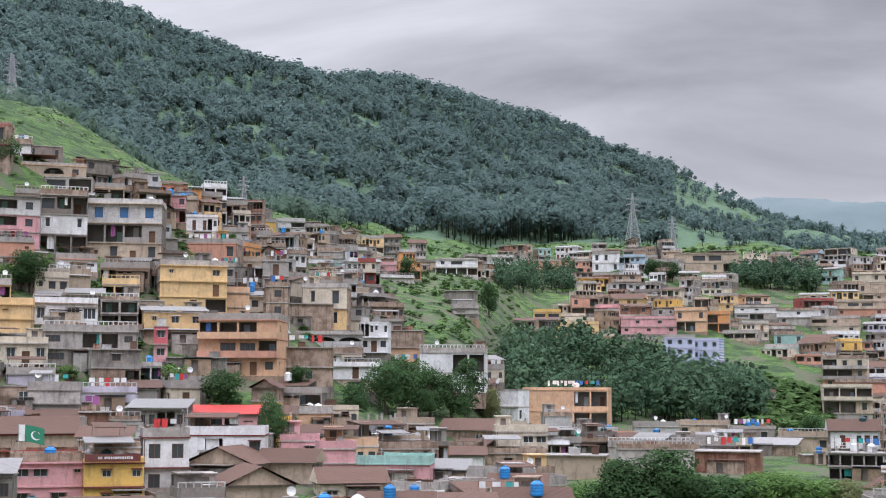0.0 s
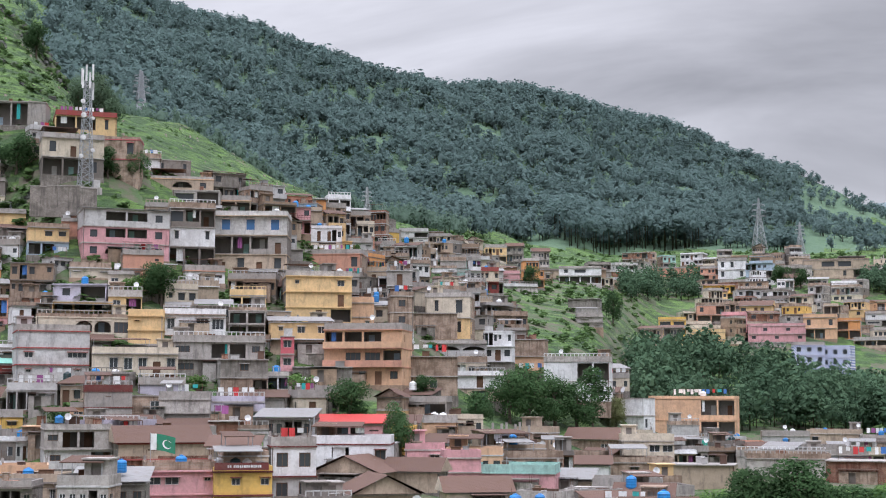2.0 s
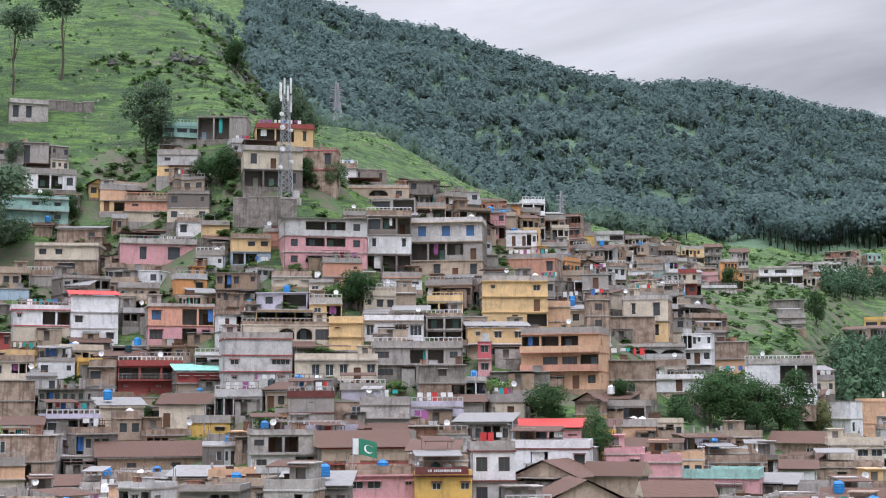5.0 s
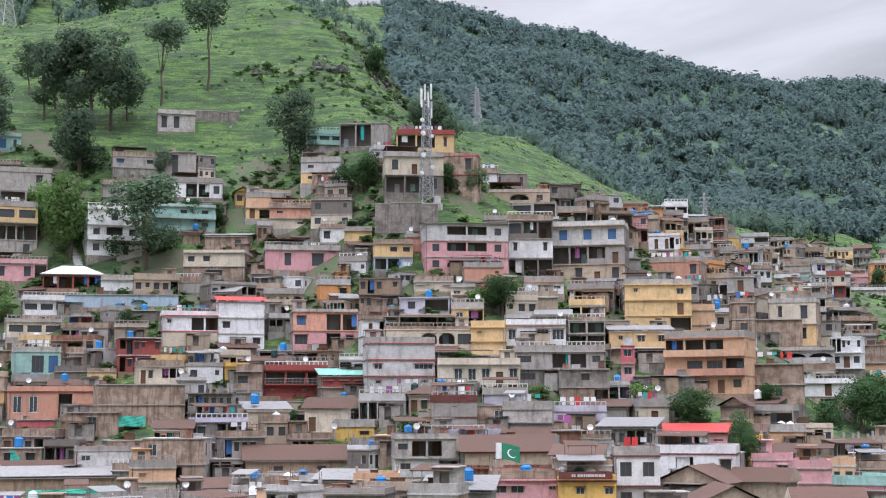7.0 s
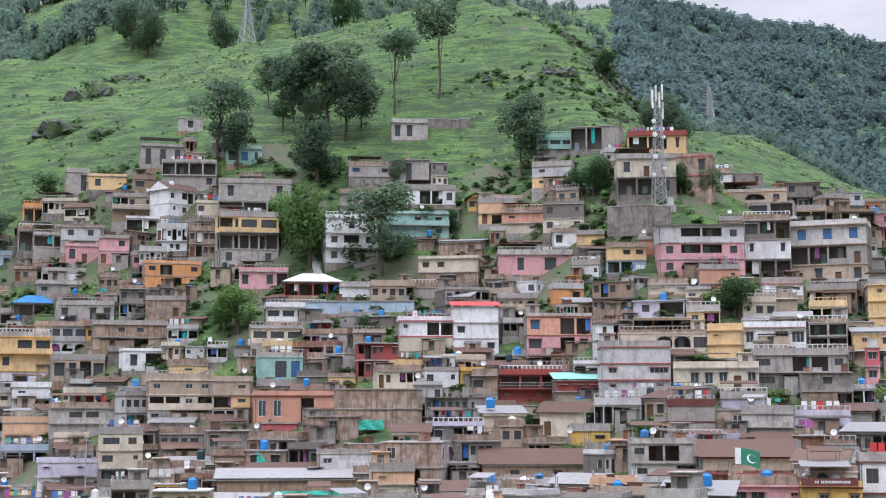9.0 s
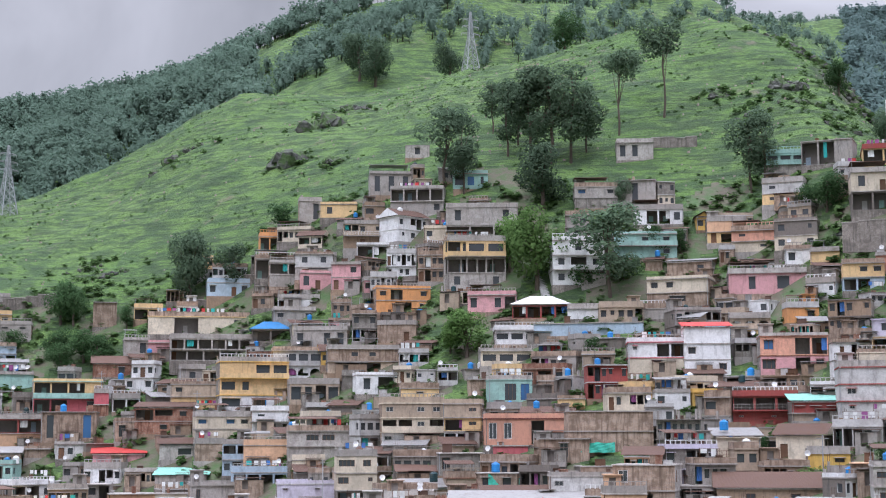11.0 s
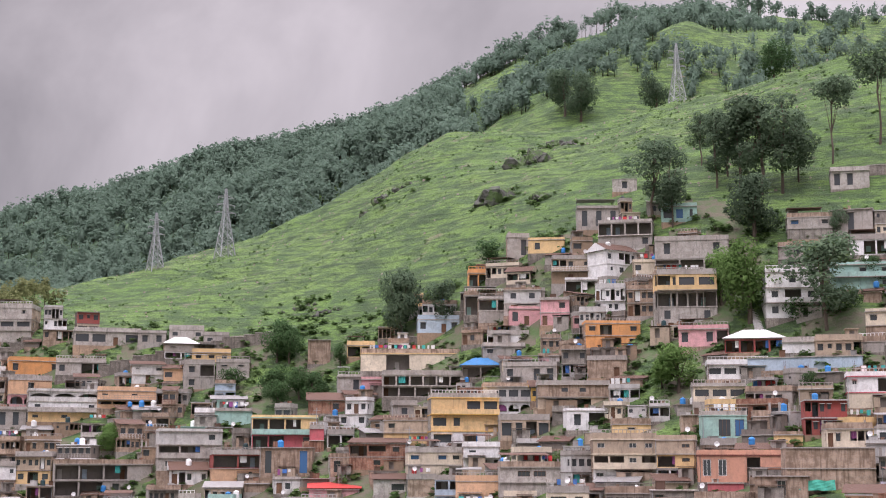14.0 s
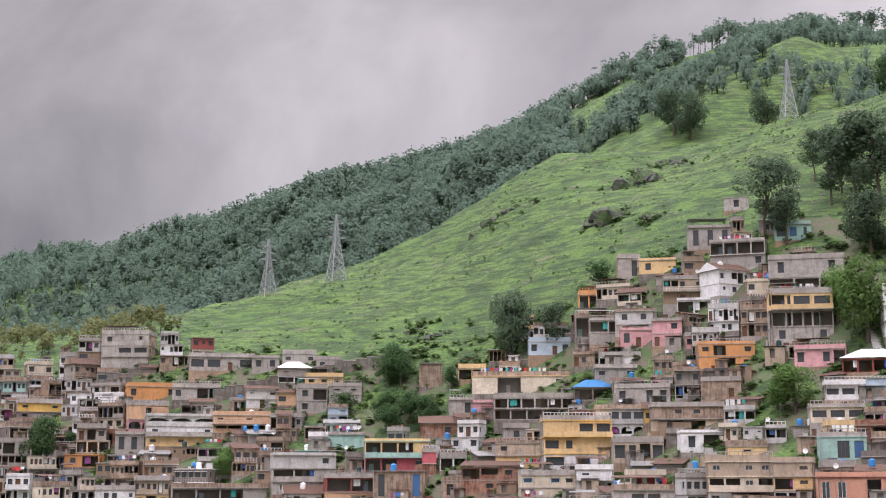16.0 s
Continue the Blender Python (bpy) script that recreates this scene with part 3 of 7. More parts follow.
def house(x, y, w, d, turn, floors, h=3.0, roof="flat", trim="cement", side=None, z=None, tank="", keep=True, sides="ws", deep=2.2, down=3.0, into=None, shrink=0.0):
    """A terrace house. floors: from the ground up, 'paint:bays', each bay a letter: w window, W wide window, B blue window, n narrow
    window, d door, o open veranda, h veranda over a breast wall, a arched veranda, . blank; a leading = adds a balcony, # a railed one,
    _ a sunshade ledge. turn: degrees by which the front is turned from facing the valley."""
    COUNT[0] += 1
    pick = random.Random(COUNT[0] * 77 + int(x * 10))
    r = math.hypot(x, y)
    az = math.degrees(math.atan2(-x, y))
    if z is None:
        z = ground(*polar(az, r - d * 0.35))
    paints = []
    for text in floors:
        p = text.split(":")[0].lstrip("=#_")
        if p and p not in paints:
            paints.append(p)
    many = {1: "one-storey", 2: "two-storey", 3: "three-storey", 4: "four-storey", 5: "five-storey"}[len(floors)]
    look_of = WORDS[paints[-1]] + (" and " + WORDS[paints[0]] if len(paints) > 1 else "")
    spot = pose(x, y, z, 0, 0, az + turn)

    def put(form, name, mats, parent):
        if into is None:
            return form.link(name, mats, parent)
        into.add(form, mats, spot)

    root = None if into else thing("house", f"{many} {look_of} house with {TOPS[roof]}", "house", spot, "hillside houses")
    near = r < 262 and into is None
    if keep:
        claim(x, y, w, z, z + h * len(floors) + (0.9 if roof == "flat" else 1.0))
    side = side or (pick.choice(("cement", "brick", "block", "dark")) if pick.random() < 0.35 else None)
    base = -down
    x0, x1, y0, y1 = -w / 2, w / 2, -d / 2, d / 2
    frame_mat = pick.choice((FRAME, TIMBER, TIMBER, PAINT["white"]))
    shade = pick.random() < 0.62
    if down > 0:
        # footing of rough stone, brick or cement down to the slope
        foot = Form()
        foot.box(x0 - 0.12, x1 + 0.12, y0 - 0.15, y1 + 0.1, base, -0.003)
        put(foot, "footing", [pick.choice((STONE, STONE, PAINT["brick"], PAINT["cement"], PAINT["mud"]))], root)
    if r < 330 and w > 4.2 and pick.random() < 0.3:
        # a low shed against the foot of the front wall
        wide_shed, out, tall_shed = w * pick.uniform(0.3, 0.6), pick.uniform(1.2, 2.2), pick.uniform(1.6, 2.1)
        a = pick.uniform(x0, x1 - wide_shed)
        b2 = a + wide_shed
        hut = Form()
        mid = (0.25 * wide_shed, 0.25 * wide_shed + min(1.0, 0.5 * wide_shed), 1.55, 1.4 + tall_shed, 0.5, 1)
        hut.wall(lambda u, v, q: (a + u, y0 - out + q, -1.5 + v), wide_shed, 1.5 + tall_shed, [mid])
        hut.face([(b2, y0 - out, -1.5), (b2, y0 - 0.16, -1.5), (b2, y0 - 0.16, tall_shed + 0.3), (b2, y0 - out, tall_shed)])
        hut.face([(a, y0 - 0.16, -1.5), (a, y0 - out, -1.5), (a, y0 - out, tall_shed), (a, y0 - 0.16, tall_shed + 0.3)])
        put(hut, "shed", [PAINT[pick.choice(("brick", "mud", "block", "cement", "sand", "dark"))], DEEP], root)
        hut = Form()
        hut.box(a - 0.2, b2 + 0.2, y0 - out - 0.3, y0 - 0.16, tall_shed + 0.3, tall_shed + 0.38)
        put(hut, "shed_roof", [pick.choice((TIN, RUST, RUST, ROOF))], root)
    for k, text in enumerate(floors):
        if k and pick.random() < shrink:
            # upper storeys often take up only part of the roof below
            if pick.random() < 0.5:
                x0 += (x1 - x0) * pick.uniform(0.1, 0.4)
            else:
                x1 -= (x1 - x0) * pick.uniform(0.1, 0.4)
            y0 += pick.uniform(0.0, 1.3)
        w, d = x1 - x0, y1 - y0
        mark = text[0] if text[0] in "=#_" else ""
        paint, bays = text.lstrip("=#_").split(":")
        mat = PAINT[paint]
        low = k * h
        start = low
        tall = h
        glassy = {"w": GLASS, "W": GLASS, "n": GLASS, "B": BLUEGLASS}
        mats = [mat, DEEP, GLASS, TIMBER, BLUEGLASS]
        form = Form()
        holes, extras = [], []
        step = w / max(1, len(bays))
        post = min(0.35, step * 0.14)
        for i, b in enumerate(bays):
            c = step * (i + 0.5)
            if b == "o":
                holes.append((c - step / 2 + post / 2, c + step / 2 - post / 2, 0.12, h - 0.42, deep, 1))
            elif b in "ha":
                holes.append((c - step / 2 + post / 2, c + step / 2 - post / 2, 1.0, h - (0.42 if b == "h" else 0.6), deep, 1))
                if b == "a":
                    extras.append(c)
            elif b == "d":
                ww = min(1.1, step * 0.7)
                holes.append((c - ww / 2, c + ww / 2, 0.08, 2.15, 0.18, 3))
                if near:
                    door_part(root, x0 + c, low + 0.08, ww, 2.05, y0 + 0.12, TIMBER)
            elif b in glassy:
                ww = {"w": min(1.25, step * 0.6), "W": step * 0.78, "n": min(0.7, step * 0.5), "B": min(1.5, step * 0.66)}[b]
                bottom, top = (0.95, h - 0.72) if b != "n" else (1.3, h - 0.75)
                holes.append((c - ww / 2, c + ww / 2, bottom, top, 0.16, 4 if b == "B" else 2))
                if near:
                    window_part(root, x0 + c, low + bottom, ww, top - bottom, y0 + 0.09, frame_mat, glassy[b])
        form.wall(lambda u, v, q: (x0 + u, y0 + q, start + v), w, tall, holes)
        for u0, u1, v0, v1, inset, slot in holes:
            if slot in (2, 4) and shade:
                s = Form()
                s.box(x0 + u0 - 0.15, x0 + u1 + 0.15, y0 - 0.4, y0 - 0.004, start + v1 + 0.05, start + v1 + 0.13)
                put(s, "sunshade", [PAINT[trim]], root)
        flank = []
        n = len(sides)
        for i, b in enumerate(sides):
            if b in "wn" and pick.random() < 0.75:
                c = d * (i + 0.5) / n
                ww = 0.9 if b == "w" else 0.6
                flank.append((c - ww / 2, c + ww / 2, 1.0, h - 0.75, 0.16, 2))
        form.wall(lambda u, v, q: (x1 - q, y0 + u, start + v), d, tall, flank)
        flip = [(d - b, d - a, e, f, g, s) for a, b, e, f, g, s in flank]
        form.wall(lambda u, v, q: (x0 + q, y1 - u, start + v), d, tall, flip)
        form.face([(x1, y1, start), (x0, y1, start), (x0, y1, start + tall), (x1, y1, start + tall)])
        if side and k < len(floors):
            # the flanks are often left bare
            mats.append(PAINT[side])
            for i, p in enumerate(form.f):
                q = [form.v[j] for j in p]
                if form.s[i] == 0 and (all(abs(v[0] - x1) < 0.01 for v in q) or all(abs(v[0] - x0) < 0.01 for v in q)):
                    form.s[i] = 5
        put(form, "wall", mats, root)
        for c in extras:
            # arch heads: a spandrel on each side of the opening
            s = step / 2 - post / 2
            top = low + h - 0.6
            arch = Form()
            for sign in (-1, 1):
                pts = [(x0 + c + sign * s, y0 + 0.1, top)]
                pts += [(x0 + c + sign * s * math.cos(q), y0 + 0.1, top - min(s, 0.9) * (1 - math.sin(q)))
                        for q in (0, 0.4, 0.8, 1.2, math.pi / 2)]
                arch.face(pts if sign < 0 else pts[::-1])
            put(arch, "arch", [mat], root)
        for u0, u1, v0, v1, inset, slot in holes:
            if inset > 1 and pick.random() < 0.28 and r < 400:
                # cloth hung in the opening
                c = Form()
                a = pick.uniform(u0, u1 - 0.3)
                b2 = min(u1, a + pick.uniform(0.5, 1.6))
                lowest = v1 - pick.uniform(0.5, 0.95) * (v1 - v0)
                for i in range(4):
                    p, q = a + (b2 - a) * i / 4, a + (b2 - a) * (i + 1) / 4
                    c.face([(x0 + p, y0 + 0.3 + 0.08 * (i % 2), start + lowest), (x0 + q, y0 + 0.3 + 0.08 * ((i + 1) % 2), start + lowest),
                            (x0 + q, y0 + 0.3 + 0.08 * ((i + 1) % 2), start + v1), (x0 + p, y0 + 0.3 + 0.08 * (i % 2), start + v1)])
                put(c, "hung_cloth", [CLOTH[pick.choice(("white", "white", "white", "purple", "teal", "blue"))]], root)
            if inset > 1 and pick.random() < 0.6:
                # a door or window in the wall behind
                c = Form()
                a = pick.uniform(u0, max(u0, u1 - 1.0))
                c.box(x0 + a, x0 + min(u1, a + 0.95), y0 + inset - 0.08, y0 + inset - 0.004, start + v0 + 0.02, start + v0 + min(2.0, v1 - v0 - 0.1))
                put(c, "inner_door", [pick.choice((TIMBER, PAINT["mint"], PAINT["blue"], FRAME))], root)
        # slab edge over the storey
        over = pick.choice((0.12, 0.2, 0.35)) if mark != "_" else 0.6
        slab = Form()
        slab.box(x0 - 0.1, x1 + 0.1, y0 - over, y1 + 0.05, low + h - 0.16, low + h)
        put(slab, "floor_slab", [PAINT[trim] if trim else ROOF], root)
        if mark in ("=", "#") and mark:
            b = Form()
            out = 1.0
            b.box(x0, x1, y0 - out, y0 - 0.003, low - 0.12, low + 0.02)
            balcony = put(b, "balcony", [PAINT[trim]], root)
            g = Form()
            if mark == "=":
                g.box(x0, x1, y0 - out, y0 - out + 0.1, low + 0.02, low + 0.95)
                g.box(x0, x0 + 0.1, y0 - out + 0.1, y0 - 0.003, low + 0.02, low + 0.95)
                g.box(x1 - 0.1, x1, y0 - out + 0.1, y0 - 0.003, low + 0.02, low + 0.95)
                put(g, "breast_wall", [PAINT[pick.choice((paint, trim))]], balcony)
            else:
                g.box(x0, x1, y0 - out, y0 - out + 0.05, low + 0.9, low + 0.97)
                g.box(x0, x1, y0 - out, y0 - out + 0.05, low + 0.45, low + 0.5)
                for i in range(int(w / 0.6) + 1):
                    u = x0 + (w - 0.05) * i / int(w / 0.6)
                    g.box(u, u + 0.05, y0 - out, y0 - out + 0.05, low + 0.02, low + 0.9)
                put(g, "railing", [PAINT[pick.choice(("white", "maroon", "cement"))]], balcony)
    top = h * len(floors)
    if roof == "flat":
        g = Form()
        hi = pick.choice((0.5, 0.75, 0.9, 1.0))
        lip = 0.14
        g.box(x0 - 0.02, x1 + 0.02, y0 - 0.02, y0 + lip, top + 0.003, top + hi)
        g.box(x0 - 0.02, x0 + lip, y0 + lip, y1, top + 0.003, top + hi * pick.choice((1, 1, 0.7)))
        g.box(x1 - lip, x1 + 0.02, y0 + lip, y1, top + 0.003, top + hi)
        g.box(x0 + lip, x1 - lip, y1 - lip, y1, top + 0.003, top + hi)
        last = floors[-1].lstrip("=#_").split(":")[0]
        if pick.random() < 0.36 and w > 4.5 and r < 420:
            # stair head on the roof
            q0 = x0 + 0.3 if pick.random() < 0.5 else x1 - 2.5
            s = Form()
            s.wall(lambda u, v, q: (q0 + u, y1 - 3.0 + q, top + 0.003 + v), 2.2, 2.25, [(0.6, 1.5, 0.05, 1.95, 0.2, 1)])
            s.box(q0, q0 + 2.2, y1 - 2.79, y1 - 0.2, top + 0.003, top + 2.25)
            s.box(q0 - 0.2, q0 + 2.4, y1 - 3.3, y1 - 0.1, top + 2.253, top + 2.38)
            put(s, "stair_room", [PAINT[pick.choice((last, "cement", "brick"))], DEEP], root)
        if pick.random() < 0.3 and w > 4.5 and r < 420:
            # lean-to of tin sheets on posts
            q0, q1 = x0 + 0.2, x0 + w * pick.uniform(0.4, 0.9)
            s = Form()
            for a in (q0, q1):
                s.bar((a, y0 + 0.6, top), (a, y0 + 0.6, top + 2.0), 0.05)
                s.bar((a, y1 - 0.4, top), (a, y1 - 0.4, top + 2.4), 0.05)
            s.box(q0 - 0.2, q1 + 0.2, y0 + 0.3, y0 + 0.36, top + 1.95, top + 2.05, 1)
            s.face([(q0 - 0.2, y0 + 0.3, top + 2.05), (q1 + 0.2, y0 + 0.3, top + 2.05), (q1 + 0.2, y1, top + 2.5), (q0 - 0.2, y1, top + 2.5)], 1)
            put(s, "lean_to", [STEEL, pick.choice((TIN, RUST, RUST))], root)
        if pick.random() < 0.22 and r < 330:
            s = Form()
            cx = x0 + w * pick.random()
            s.bar((cx, y0 + 0.5, top), (cx, y0 + 0.5, top + hi + 0.8), 0.03)
            rim = [(cx + 0.42 * math.cos(q * 0.6283), y0 + 0.3 + 0.1 * math.sin(q * 0.6283), top + hi + 0.9 + 0.42 * math.sin(q * 0.6283)) for q in range(10)]
            for q in range(10):
                s.face([(cx, y0 + 0.45, top + hi + 0.85), rim[q], rim[(q + 1) % 10]], 1)
            put(s, "satellite_dish", [STEEL, PAINT["white"]], root)
        put(g, "parapet", [PAINT[pick.choice((last, last, trim, "cement", "brick"))]], root)
        if pick.random() < 0.3 and r < 420:
            # open rail of stubby balusters over the parapet
            s = Form()
            n_rail = max(3, int(w / 0.7))
            for i in range(n_rail + 1):
                u = x0 + (w - 0.12) * i / n_rail
                s.box(u, u + 0.12, y0, y0 + 0.12, top + hi + 0.003, top + hi + 0.45)
            s.box(x0, x1, y0 - 0.02, y0 + 0.14, top + hi + 0.453, top + hi + 0.56)
            put(s, "balustrade", [PAINT[pick.choice((last, "white", "cement", "pale"))]], root)
        if pick.random() < 0.4 and r < 420:
            # column stubs with bare rods, left for a storey to come
            for u in (x0 + 0.2, x1 - 0.2):
                s = Form()
                s.box(u - 0.14, u + 0.14, y1 - 0.4, y1 - 0.12, top + hi + 0.003, top + hi + 0.5)
                for q in (-0.1, 0.1):
                    s.bar((u + q, y1 - 0.26, top + hi + 0.4), (u + q * 1.6, y1 - 0.26, top + hi + pick.uniform(1.0, 1.6)), 0.03, slot=1)
                put(s, "column_stub", [PAINT["cement"], RUST], root)
    elif roof == "open":
        for u in (x0 + 0.2, x0 + w / 2, x1 - 0.2):
            for v in (y0 + 0.2, y1 - 0.2):
                g = Form()
                g.box(u - 0.15, u + 0.15, v - 0.15, v + 0.15, top + 0.003, top + 1.1 + pick.random() * 0.5)
                put(g, "post", [PAINT["cement"]], root)
    elif roof in ("tin", "jade", "red", "zinc"):
        g = Form()
        e = 0.45
        mat = {"tin": pick.choice((TIN, RUST, RUST)), "jade": JADE, "red": SCARLET, "zinc": TIN}[roof]
        for dz in (0.0, 0.07):
            p = [(x0 - e, y0 - e, top + 0.12 + dz), (x1 + e, y0 - e, top + 0.12 + dz), (x1 + e, y1, top + 1.25 + dz), (x0 - e, y1, top + 1.25 + dz)]
            g.face(p if dz else p[::-1])
        lo = [(x0 - e, y0 - e), (x1 + e, y0 - e)]
        g.face([(*lo[0], top + 0.12), (*lo[1], top + 0.12), (*lo[1], top + 0.19), (*lo[0], top + 0.19)])
        put(g, "roof", [mat], root)
        cheek = [PAINT[floors[-1].lstrip("=#_").split(":")[0]]]
        g = Form()
        g.face([(x1, y0, top), (x1, y1, top), (x1, y1, top + 1.23), (x1, y0, top + 0.25)])
        put(g, "gable_wall", cheek, root)
        g = Form()
        g.face([(x0, y1, top), (x0, y0, top), (x0, y0, top + 0.25), (x0, y1, top + 1.23)])
        put(g, "gable_wall", cheek, root)
    elif roof in ("gable", "hip", "azure"):
        g = Form()
        e = 0.5
        rise = min(2.0, 0.24 * min(w, d) + 0.4)
        mat = {"gable": RUST, "hip": PAINT["white"], "azure": AZURE}[roof]
        inset = 0 if roof == "gable" else min(w, d) * 0.42
        a, b2, c2, d2 = (x0 - e, y0 - e, top + 0.05), (x1 + e, y0 - e, top + 0.05), (x1 + e, y1 + e, top + 0.05), (x0 - e, y1 + e, top + 0.05)
        if roof == "gable" and w < d * 1.15:
            r1, r2 = (0, y0 - e, top + rise), (0, y1 + e, top + rise)
            g.face([b2, c2, r2, r1]); g.face([d2, a, r1, r2])
            g.face([a, d2, c2, b2])
            g.face([(x0, y0, top), (x1, y0, top), (0, y0, top + rise - 0.15)], 1)
        else:
            r1, r2 = (x0 - e + (inset + e if inset else 0), 0, top + rise), (x1 + e - (inset + e if inset else 0), 0, top + rise)
            g.face([a, b2, r2, r1]); g.face([c2, d2, r1, r2])
            g.face([b2, c2, r2], 0 if inset else 1); g.face([d2, a, r1], 0 if inset else 1)
            g.face([a, d2, c2, b2])
        put(g, "roof", [mat, PAINT[floors[-1].lstrip("=#_").split(":")[0]]], root)
    if r < 330 and pick.random() < 0.45:
        # a drainpipe down the front
        u = pick.choice((x0 + 0.15, x1 - 0.15))
        s = Form()
        s.bar((u, y0 - 0.7, top - 0.1), (u, y0 - 0.12, top - 0.5), 0.06, sides=6)
        s.bar((u, y0 - 0.12, top - 0.45), (u, y0 - 0.12, 0.1), 0.06, sides=6)
        put(s, "drainpipe", [pick.choice((RUST, STEEL, PAINT["dark"]))], root)
    if roof in ("flat", "none", "open") and r < 330 and w > 3.5 and pick.random() < 0.16:
        # washing line between two sticks
        a, b2, yy = x0 + w * pick.uniform(0.05, 0.3), x1 - w * pick.uniform(0.05, 0.3), y0 + d * pick.uniform(0.15, 0.5)
        line = Form()
        for u in (a, b2):
            line.bar((u, yy, top), (u, yy, top + 2.0), 0.04)
        line.bar((a, yy, top + 1.95), (b2, yy, top + 1.95), 0.02)
        line = put(line, "washing_line", [TIMBER], root)
        u = a + 0.1
        while u < b2 - 0.5:
            long, drop = pick.uniform(0.4, 0.9), pick.uniform(0.5, 1.2)
            c = Form()
            for i in range(3):
                p, q = u + long * i / 3, u + long * (i + 1) / 3
                c.face([(p, yy + 0.05 * (i % 2), top + 1.93 - drop), (q, yy + 0.05 * ((i + 1) % 2), top + 1.93 - drop),
                        (q, yy, top + 1.93), (p, yy, top + 1.93)])
            put(c, "hung_cloth", [CLOTH[pick.choice(("white", "white", "white", "white", "blue", "red", "teal", "purple"))]], line)
            u += long + pick.uniform(0.05, 0.7)
    if roof in ("flat", "none", "open") and r < 330 and pick.random() < 0.75:
        # odds and ends kept on the roof
        for i in range(pick.randint(1, 4)):
            s = Form()
            cx, cy = x0 + 0.6 + (w - 1.4) * pick.random(), y0 + 0.5 + (d - 1.5) * pick.random()
            sx, sy, sz = pick.uniform(0.4, 1.5), pick.uniform(0.3, 0.8), pick.uniform(0.4, 1.3)
            s.box(cx - sx / 2, cx + sx / 2, cy - sy / 2, cy + sy / 2, top + 0.004, top + sz)
            s.box(cx - sx / 2 - 0.08, cx + sx / 2 + 0.08, cy - sy / 2 - 0.08, cy + sy / 2 + 0.08, top + sz + 0.003, top + sz + 0.06)
            put(s, "roof_hutch", [pick.choice((PAINT["brick"], PAINT["clay"], RUST, TIN, TIMBER, PAINT["pale"]))], root)
    if tank:
        for i, one in enumerate(tank.split("+")):
            u = x0 + w * (0.22 + 0.5 * pick.random()) + i * 1.3
            stand = spot @ Vector((u, y0 + 1.2 + pick.random() * d * 0.3, top + (0.0 if roof in ("flat", "open", "none") else 0.9)))
            water_tank(stand, one, 0.5 + 0.15 * pick.random(), pick)
    return root


TANK_WORDS = {"blue": "blue plastic", "white": "white plastic", "black": "dark green plastic", "pale": "pale blue plastic"}


def water_tank(spot, colour, radius, pick):
    tall = radius * 2.3
    root = thing("water_tank", f"{TANK_WORDS[colour]} ribbed water tank standing on a house roof", "water tank",
                 Matrix.Translation(spot) @ Matrix.Scale(radius / 0.55, 4), "roof tanks")
    rows = [(0.5, 0)] + [(0.55 if i % 2 else 0.525, 0.08 + 0.13 * i) for i in range(8)] + [(0.42, 1.16), (0.2, 1.24)]
    shared(("tank", colour), "body", lambda f: f.lathe(rows, 14), [TANKS[colour]], root, Matrix())
    shared(("lid", colour), "lid", lambda f: f.lathe([(0.2, 1.243), (0.2, 1.3), (0.08, 1.33)], 10), [TANKS[colour]], root, Matrix())
    return root


# ---- trees ----
def leaf_cloud(pick, lumps, leaves, size, spread):
    """Crown leaves: small bent blades gathered in lumps. lumps: (centre, radius) in a crown of height 1."""
    v, f, soft = [], [], []
    weights = [q[1] ** 2 for q in lumps]
    for c, rad in pick.choices(lumps, weights, k=leaves):
        way = Vector((pick.gauss(0, 1), pick.gauss(0, 1), pick.gauss(0.25, 1))).normalized()
        p = Vector(c) + way * rad * (0.72 + 0.38 * pick.random()) * Vector((1, 1, 0.8)).length / 1.6
        up = (way + Vector((pick.gauss(0, spread), pick.gauss(0, spread), pick.gauss(0.3, spread)))).normalized()
        s1 = up.orthogonal().normalized()
        s1 = (Matrix.Rotation(pick.random() * 6.28, 3, up) @ s1) * size * (0.6 + 0.8 * pick.random())
        s2 = up.cross(s1) * 0.75
        k = len(v)
        v += [tuple(p - s1), tuple(p - s2 * 0.8 + up * size * 0.15), tuple(p + s1), tuple(p + s2)]
        f.append((k, k + 1, k + 2, k + 3))
        out = (Vector((p.x, p.y, p.z - 0.5)).normalized() * 0.5 + way * 0.6 + Vector((0, 0, 0.35)) + up * 0.35).normalized()
        soft += [tuple(out)] * 4
    return v, f, soft


def soften(me, soft):
    """Leaves take the shading of the crown that they make up."""
    me.polygons.foreach_set("use_smooth", [True] * len(me.polygons))
    me.normals_split_custom_set_from_vertices(soft)


def trunk_form(pick, lumps, tall, thick):
    form = Form()
    last = Vector((0, 0, -0.06))
    steps = 5
    points = [last]
    for i in range(1, steps + 1):
        p = Vector((pick.gauss(0, 0.012), pick.gauss(0, 0.012), tall * i / steps))
        form.bar(points[-1], p, thick * (1 - 0.75 * (i - 1) / steps), thick * (1 - 0.75 * i / steps), sides=7)
        points.append(p)
    for c, rad in lumps:
        start = points[pick.randrange(2, steps)]
        form.bar(start, c, thick * 0.35, thick * 0.08, sides=5)
    return form


